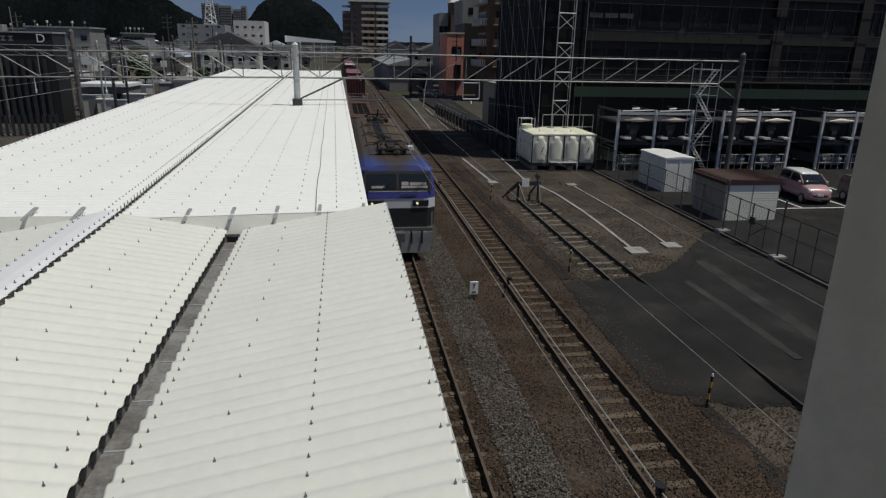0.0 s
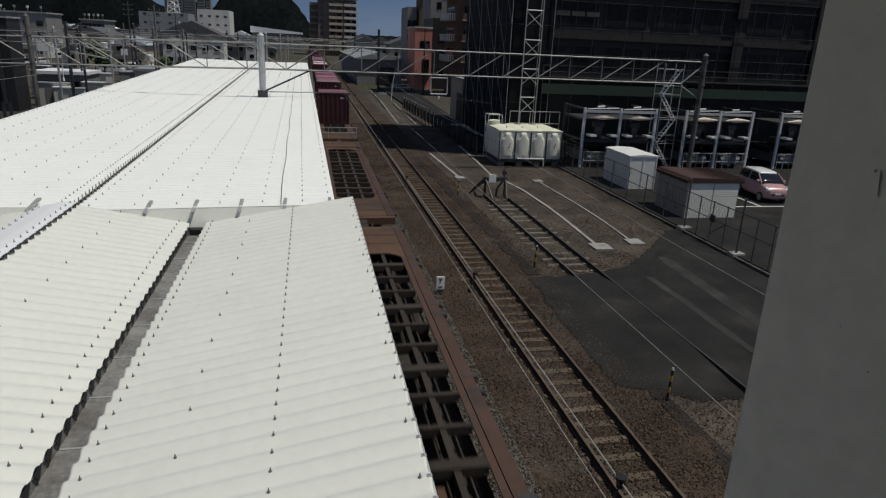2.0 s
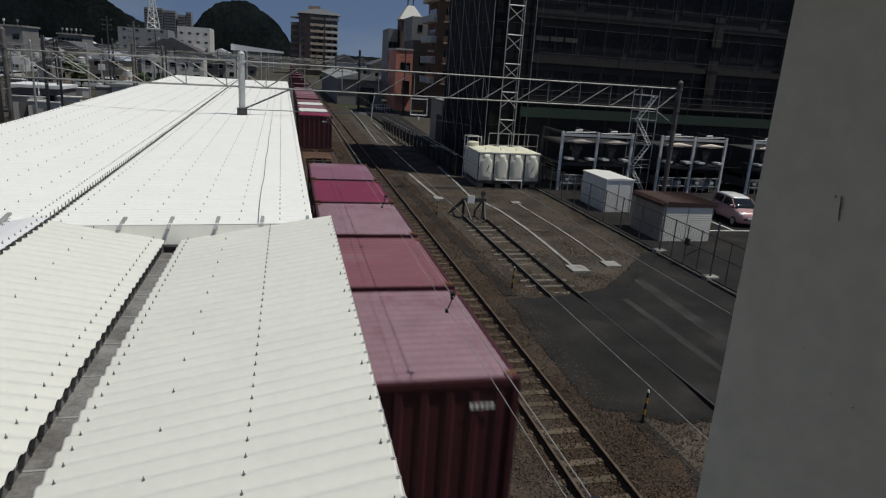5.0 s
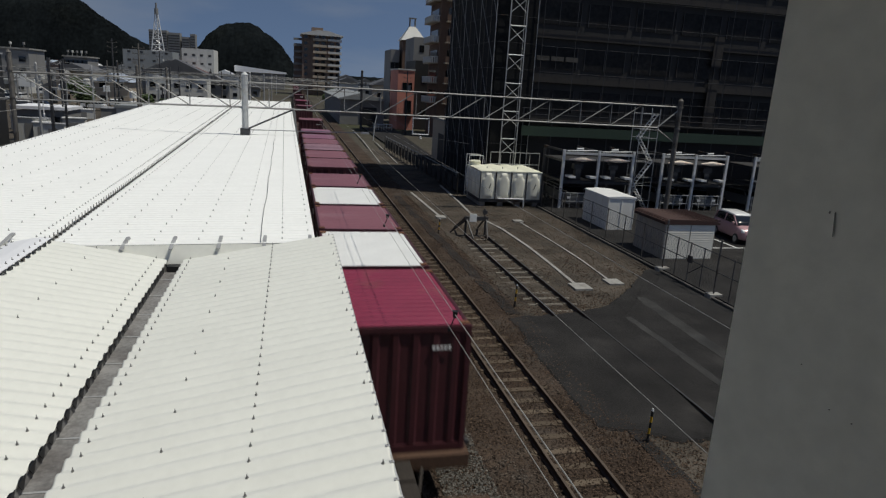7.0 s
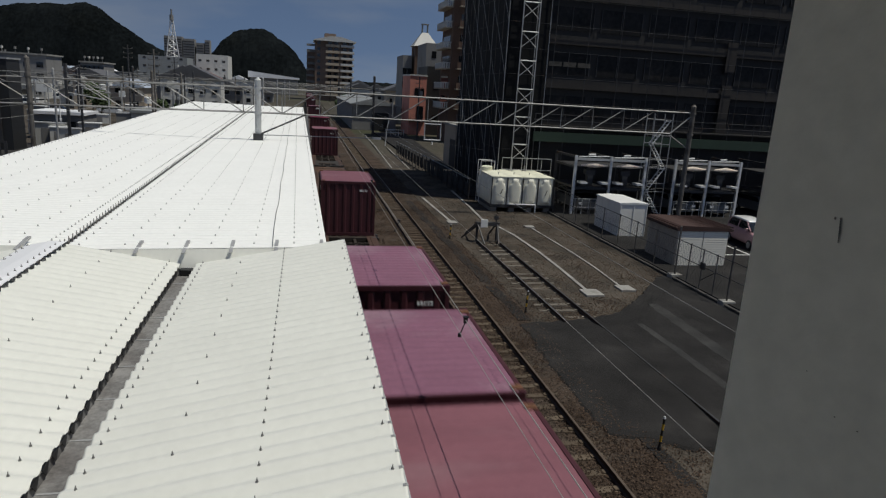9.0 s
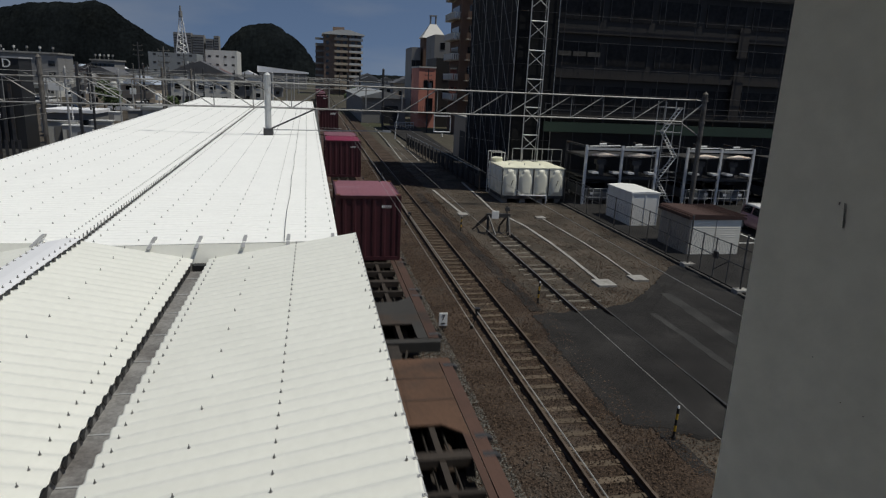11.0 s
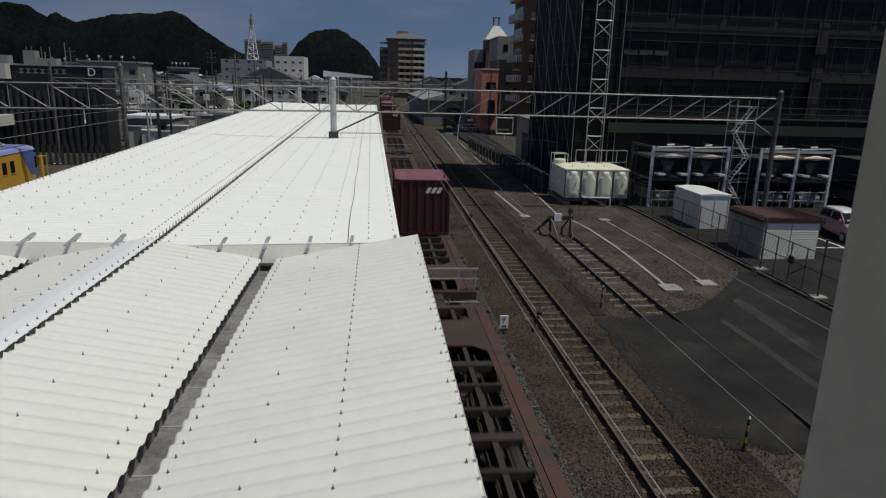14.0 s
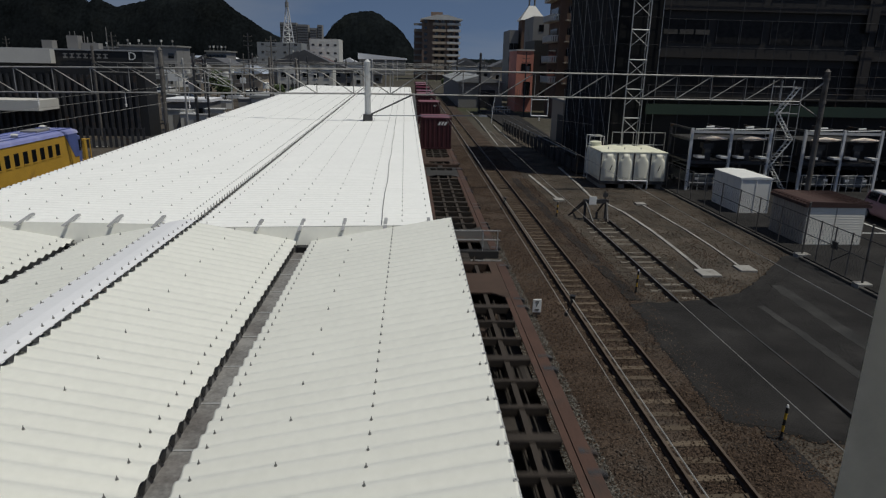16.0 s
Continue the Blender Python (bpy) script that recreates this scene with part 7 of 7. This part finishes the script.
def wagon(material, label, cut, seed, railed):
    """A container flat wagon, its front at y = 0; the open deck shows sills, cross members and bogies."""
    t = thing("container_wagon", label, "freight wagon", "container wagons")
    L, DZ = 20.3, 1.1
    for sx in (-1, 1):
        b = new_bm()
        prism(b, [(sx * 1.3, DZ), (sx * 1.02, DZ), (sx * 1.02, DZ - 0.03), (sx * 1.26, DZ - 0.03), (sx * 1.26, DZ - 0.22), (sx * 1.3, DZ - 0.22)], 1, 0.35, L - 0.35)
        part("side_sill", b, SILL_RED, t)
        b = new_bm()
        prism(b, [(2.6, DZ - 0.22), (L - 2.6, DZ - 0.22), (L - 5.6, DZ - 0.62), (5.6, DZ - 0.62)], 0, sx * 1.24 - 0.02, sx * 1.24 + 0.02)
        part("side_truss", b, material, t)
    b = new_bm()
    for x in (-0.3, 0.3):
        box(b, x - 0.06, x + 0.06, 0.4, L - 0.4, DZ - 0.38, DZ - 0.06)
    part("centre_sill", b, UNDER_IRON, t)
    # Dark sheets added below the deck openings in place of the wagon's shade.
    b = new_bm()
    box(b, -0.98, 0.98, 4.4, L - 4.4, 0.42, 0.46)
    part("under_tray", b, BOGIE, t, "dark sheet standing in for the shade under the open deck")
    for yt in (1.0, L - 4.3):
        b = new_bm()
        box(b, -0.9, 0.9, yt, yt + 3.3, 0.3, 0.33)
        part("under_tray", b, BOGIE, t, "dark sheet standing in for the shade under the open deck")
    E0, E1 = 3.35, 0.5
    for far in (False, True):
        def yy_(v):
            return L - v if far else v
        if cut:
            for x0, x1, ya, yb in ((-1.0, -0.72, 0.36, 1.45), (0.72, 1.0, 0.36, 1.45), (-1.0, 1.0, 1.45, E0)):
                b = new_bm()
                box(b, x0, x1, min(yy_(ya), yy_(yb)), max(yy_(ya), yy_(yb)), DZ - 0.05, DZ - 0.004)
                part("deck_plate", b, material, t, "solid deck plate")
        else:
            b = new_bm()
            box(b, -1.0, 1.0, min(yy_(0.36), yy_(E0)), max(yy_(0.36), yy_(E0)), DZ - 0.05, DZ - 0.004)
            part("deck_plate", b, material, t, "solid deck plate")
            for v in (1.25, 2.3):
                b = new_bm()
                box(b, -0.99, 0.99, yy_(v) - 0.03, yy_(v) + 0.03, DZ - 0.004, DZ + 0.008)
                part("deck_seam", b, RUST, t, "welded seam across the deck")
        for sx in (-1, 1):
            b = new_bm()
            slab(b, [(sx * 1.0, yy_(E0)), (sx * 0.5, yy_(E0)), (sx * 1.0, yy_(E0 + E1))], DZ - 0.05, DZ - 0.004)
            part("deck_gusset", b, material, t, "chamfered corner of the deck opening")
    for sx in (-1, 1):
        b = new_bm()
        box(b, min(sx * 0.86, sx * 1.0), max(sx * 0.86, sx * 1.0), E0, L - E0, DZ - 0.04, DZ - 0.006)
        part("deck_strip", b, SILL_RED, t, "red-brown strip beside the deck openings")
    for k in range(11):
        y = 4.45 + k * (L - 8.9) / 10
        wide = 0.13 if k % 3 == 1 else 0.055
        b = new_bm()
        box(b, -0.86, 0.86, y - wide, y + wide, DZ - 0.2, DZ - 0.015)
        part("cross_member", b, UNDER_IRON, t)
    rg = random.Random(seed)
    for k in range(5):
        y = 4.7 + k * 2.4
        b = new_bm()
        x = rg.uniform(-0.6, 0.5)
        bar(b, (x, y, DZ - 0.42), (x + rg.uniform(-0.35, 0.35), y + 1.1, DZ - 0.3), 0.035, 5)
        box(b, x - 0.12, x + 0.14, y + 0.35, y + 0.75, DZ - 0.6, DZ - 0.36)
        part("brake_rigging", b, WAGON_GREY if k % 2 else material, t)
    for k in range(5):
        for yy in (0.55 + 3.95 * k, 0.55 + 3.95 * k + 3.3):
            for sx in (-1, 1):
                b = new_bm()
                box(b, sx * 1.22 - 0.14, sx * 1.22 + 0.14, yy, yy + 0.16, DZ - 0.03, DZ + 0.004)
                box(b, sx * 1.36 - 0.06, sx * 1.36 + 0.06, yy + 0.02, yy + 0.12, DZ - 0.12, DZ - 0.02)
                part("container_lock", b, STEEL_DARK, t)
    for x, ya, yb, z, r in ((-0.75, 7.0, 8.6, 0.72, 0.2), (0.7, 11.4, 12.4, 0.75, 0.18)):
        b = new_bm()
        bar(b, (x, ya, z), (x, yb, z), r, 12)
        part("air_tank", b, BOGIE, t, "grimy air reservoir")
    b = new_bm()
    bar(b, (0.15, 1.8, 0.8), (0.15, L - 1.8, 0.8), 0.03, 6)
    bar(b, (0.55, 2.5, 0.85), (0.55, L - 2.5, 0.85), 0.025, 6)
    bar(b, (-0.55, 8.6, 0.75), (0.1, 10.2, 0.8), 0.03, 6)
    bar(b, (0.7, 12.4, 0.75), (0.2, 13.6, 0.8), 0.03, 6)
    box(b, -0.3, 0.35, 9.6, 10.4, 0.55, 0.85)
    part("brake_gear", b, BOGIE, t)
    if railed:
        b = new_bm()
        for x in (-1.25, -0.7, 0.7, 1.25):
            bar(b, (x, 0.2, DZ - 0.1), (x, 0.2, DZ + 0.75), 0.02, 5)
        for z in (DZ + 0.4, DZ + 0.75):
            bar(b, (-1.3, 0.2, z), (1.35, 0.2, z), 0.022, 5)
        bar(b, (-1.3, 0.02, DZ - 0.35), (1.4, 0.02, DZ - 0.35), 0.025, 5)
        part("end_railing", b, ZINC, t, "pale end handrail")
    for ya in (0.1, L - 0.38):
        b = new_bm()
        box(b, -1.3, 1.3, ya, ya + 0.28, DZ - 0.3, DZ - 0.02)
        part("headstock", b, material, t)
    for y, s_ in ((0.1, -1), (L - 0.1, 1)):
        b = new_bm()
        bar(b, (0, y, 0.88), (0, y + s_ * 0.5, 0.88), 0.11, 8)
        box(b, -0.16, 0.16, y + min(0, s_ * 0.62), y + max(0, s_ * 0.62), 0.74, 1.02)
        bar(b, (0.4, y, 0.85), (0.25, y + s_ * 0.5, 0.45), 0.035, 6)
        part("coupler", b, BOGIE, t)
    for yb in (2.9, L - 2.9):
        b = new_bm()
        for x in (-0.98, 0.98):
            prism(b, [(yb - 1.25, 0.35), (yb + 1.25, 0.35), (yb + 1.2, 0.5), (yb + 0.5, 0.72), (yb - 0.5, 0.72), (yb - 1.2, 0.5)], 0, x - 0.09, x + 0.09)
        box(b, -0.95, 0.95, yb - 0.2, yb + 0.2, 0.42, 0.7)
        bg_ = part("bogie", b, BOGIE, t)
        for dy in (-0.95, 0.95):
            b = new_bm()
            for x in (-0.565, 0.565):
                bar(b, (x - 0.06, yb + dy, 0.43), (x + 0.06, yb + dy, 0.43), 0.43, 18)
            bar(b, (-0.95, yb + dy, 0.43), (0.95, yb + dy, 0.43), 0.075, 8)
            part("wheelset", b, RAIL, bg_)
    return t


def container(roof, ribs, logo, label):
    """A twelve-foot container, its front at y = 0, standing on z = 0."""
    t = thing("freight_container", label, "shipping container", "freight containers")
    L, W, Hh = 3.72, 1.225, 2.5
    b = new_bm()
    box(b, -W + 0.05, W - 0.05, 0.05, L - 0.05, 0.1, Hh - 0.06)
    part("body", b, WINE_SHADED, t)
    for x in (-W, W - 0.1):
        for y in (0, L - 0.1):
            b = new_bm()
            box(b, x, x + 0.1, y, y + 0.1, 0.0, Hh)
            part("corner_post", b, WINE_SHADED, t)
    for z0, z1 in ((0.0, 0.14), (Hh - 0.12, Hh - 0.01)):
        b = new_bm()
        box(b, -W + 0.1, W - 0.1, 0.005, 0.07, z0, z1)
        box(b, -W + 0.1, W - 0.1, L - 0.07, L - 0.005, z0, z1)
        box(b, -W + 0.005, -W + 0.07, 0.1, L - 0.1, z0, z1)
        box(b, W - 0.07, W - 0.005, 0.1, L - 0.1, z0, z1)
        part("edge_rail", b, WINE_SHADED, t)
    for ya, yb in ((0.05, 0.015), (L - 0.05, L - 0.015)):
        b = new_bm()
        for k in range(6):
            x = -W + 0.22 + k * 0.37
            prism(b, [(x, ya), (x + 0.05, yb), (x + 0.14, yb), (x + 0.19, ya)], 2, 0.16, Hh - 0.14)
        part("end_rib", b, WINE_SHADED, t)
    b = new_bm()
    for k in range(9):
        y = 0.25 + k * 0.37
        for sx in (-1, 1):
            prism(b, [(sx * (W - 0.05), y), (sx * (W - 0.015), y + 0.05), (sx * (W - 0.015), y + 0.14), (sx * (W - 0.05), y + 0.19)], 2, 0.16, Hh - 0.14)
    part("side_rib", b, WINE_SHADED, t)
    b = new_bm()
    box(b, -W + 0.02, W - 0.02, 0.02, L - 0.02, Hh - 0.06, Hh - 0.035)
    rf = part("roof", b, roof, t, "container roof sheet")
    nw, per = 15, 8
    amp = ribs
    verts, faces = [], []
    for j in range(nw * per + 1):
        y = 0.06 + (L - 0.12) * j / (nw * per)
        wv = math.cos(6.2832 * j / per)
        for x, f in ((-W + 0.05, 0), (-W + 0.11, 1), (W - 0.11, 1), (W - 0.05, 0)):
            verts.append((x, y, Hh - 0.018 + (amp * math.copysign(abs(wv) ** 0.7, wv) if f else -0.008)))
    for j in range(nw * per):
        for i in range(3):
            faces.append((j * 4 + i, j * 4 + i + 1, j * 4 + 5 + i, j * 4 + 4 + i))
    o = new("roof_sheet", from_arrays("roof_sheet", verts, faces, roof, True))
    o.parent = rf
    b = new_bm()
    for sx in (-1, 1):
        for y in (0.1, L - 0.28):
            box(b, sx * (W - 0.1) - 0.08, sx * (W - 0.1) + 0.08, y, y + 0.14, Hh - 0.02, Hh + 0.015)
    part("corner_fitting", b, ORANGE_RUST, t, "rusty corner fitting")
    b = new_bm()
    for x in (-0.5, 0.5):
        bar(b, (W + 0.012, L / 2 + x, 0.2), (W + 0.012, L / 2 + x, Hh - 0.2), 0.02, 5)
    part("door_bar", b, ZINC, t)
    b = new_bm()
    if logo == 1:
        for k in range(5):
            x = 0.5 + 0.075 * k
            if k < 2:
                box(b, x, x + 0.05, 0.0, 0.012, Hh - 0.46, Hh - 0.37)
            else:
                for j in range(3):
                    box(b, x, x + 0.055, 0.0, 0.012, Hh - 0.46 + j * 0.035, Hh - 0.442 + j * 0.035)
    else:
        for x in (0.12, 0.36, 0.6):
            prism(b, [(x, Hh - 0.6), (x + 0.16, Hh - 0.6), (x + 0.3, Hh - 0.34), (x + 0.14, Hh - 0.34)], 1, 0.0, 0.012)
    part("marking", b, SIGN_WHITE, t, "pale painted marking")
    b = new_bm()
    for k in range(7):
        box(b, -W - 0.004, -W + 0.01, 0.5 + 0.11 * k, 0.57 + 0.11 * k, Hh - 0.5, Hh - 0.38)
        box(b, W - 0.012, W + 0.004, 2.5 + 0.11 * k, 2.57 + 0.11 * k, Hh - 0.5, Hh - 0.38)
    part("side_marking", b, SIGN_WHITE, t)
    return t


ORANGE_RUST = mat("fitting_rust", (0.15, 0.065, 0.03), 0.8, 0, 0.4, 4, 30, 0.2)
loco = locomotive()
KEYED.append((loco, -0.35, 0.0))
WAGON0, STEP, SLOT, COUNT = 19.3, 21.4, 3.95, 20
GREYS = {9, 14}
SLACK = {6: 0.35, 9: -0.28}
WAGONS = {"rust": (RUST, "dark rust-brown container flat wagon with an open deck", True, 2), "grey": (WAGON_GREY, "grimy grey container flat wagon with an open deck", True, 3), "bright": (RUST_BRIGHT, "orange-rusted container flat wagon with an open deck", False, 5)}
built = {}
for k in range(COUNT):
    which = ("grey" if k in GREYS else "bright" if k < 9 else "rust", k % 2 == 0)
    if which in built:
        w = copy_thing(built[which], Matrix())
    else:
        w = built[which] = wagon(*WAGONS[which[0]], which[1])
    KEYED.append((w, WAGON0 - 0.15 + STEP * k + SLACK.get(k, 0), 0.0))
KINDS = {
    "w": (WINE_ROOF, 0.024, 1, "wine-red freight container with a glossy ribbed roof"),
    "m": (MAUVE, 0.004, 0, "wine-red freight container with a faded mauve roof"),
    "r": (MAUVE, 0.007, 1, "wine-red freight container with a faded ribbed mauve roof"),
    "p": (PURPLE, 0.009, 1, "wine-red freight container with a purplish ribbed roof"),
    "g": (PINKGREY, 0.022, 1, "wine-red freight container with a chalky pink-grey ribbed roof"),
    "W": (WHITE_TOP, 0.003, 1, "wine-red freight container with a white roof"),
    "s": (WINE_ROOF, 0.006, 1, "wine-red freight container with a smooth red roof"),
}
LOADS = {2: "..r..", 3: "grgsp", 5: "wWrWm", 6: "mmgmp", 7: "p...r", 9: "..r..", 10: "..wm.", 12: "..m..", 15: "..m..", 16: "..r..", 17: "grm.p", 18: "..w..", 19: "rm.gr"}
made = {}
for k, load in LOADS.items():
    for i, ch in enumerate(load):
        if ch == ".":
            continue
        if ch in made:
            c = copy_thing(made[ch], Matrix())
        else:
            c = made[ch] = container(*KINDS[ch])
        KEYED.append((c, WAGON0 + STEP * k + SLOT * i + 0.1 + SLACK.get(k, 0), 1.105))


FLIGHT = [(0.0, pose(-0.9, -0.6, 8.9, 0, 0, -20)), (14.4, pose(-0.7, -0.3, 8.7, 0, 0, -20)), (14.9, pose(-0.110, 0.577, 7.918, 10, -8, -5)), (14.967, pose(-0.024, 0.590, 7.700, 10, -8, -5)), (15.0, pose(-0.016, 0.590, 7.693, 10, -8, -5)), (15.033, pose(-0.008, 0.589, 7.686, 10, -8, -5)), (15.1, pose(0.148, 0.448, 7.351, 20, 0, -15)), (15.5, pose(0.1, 0.45, 6.5, 0, 0, -60)), (16.0, pose(-0.2, 0.4, 6.4, 0, 0, -90))]
fly = thing("flying_insect", "small dark flying insect crossing before the window", "insect")
b = new_bm()
bar(b, (-0.008, 0, 0), (0.0, 0, 0), 0.0012, 6, 0.0024)
bar(b, (0.0, 0, 0), (0.006, 0, 0.0005), 0.0024, 6, 0.0012)
part("body", b, BLACK, fly)
for sy in (-1, 1):
    b = new_bm()
    prism(b, [(0.0, 0.0), (-0.004, sy * 0.006), (-0.012, sy * 0.007), (-0.009, sy * 0.002)], 2, 0.002, 0.0023)
    part("wing", b, GREYSTONE, fly)


def motions():
    walk(fly, FLIGHT)
    for ob, back, z in KEYED:
        walk(ob, [(t, pose(T1, NOSE - SPEED * t + back, z)) for t in (0.0, 4.0, 8.0, 12.0, 16.0)])


motions()
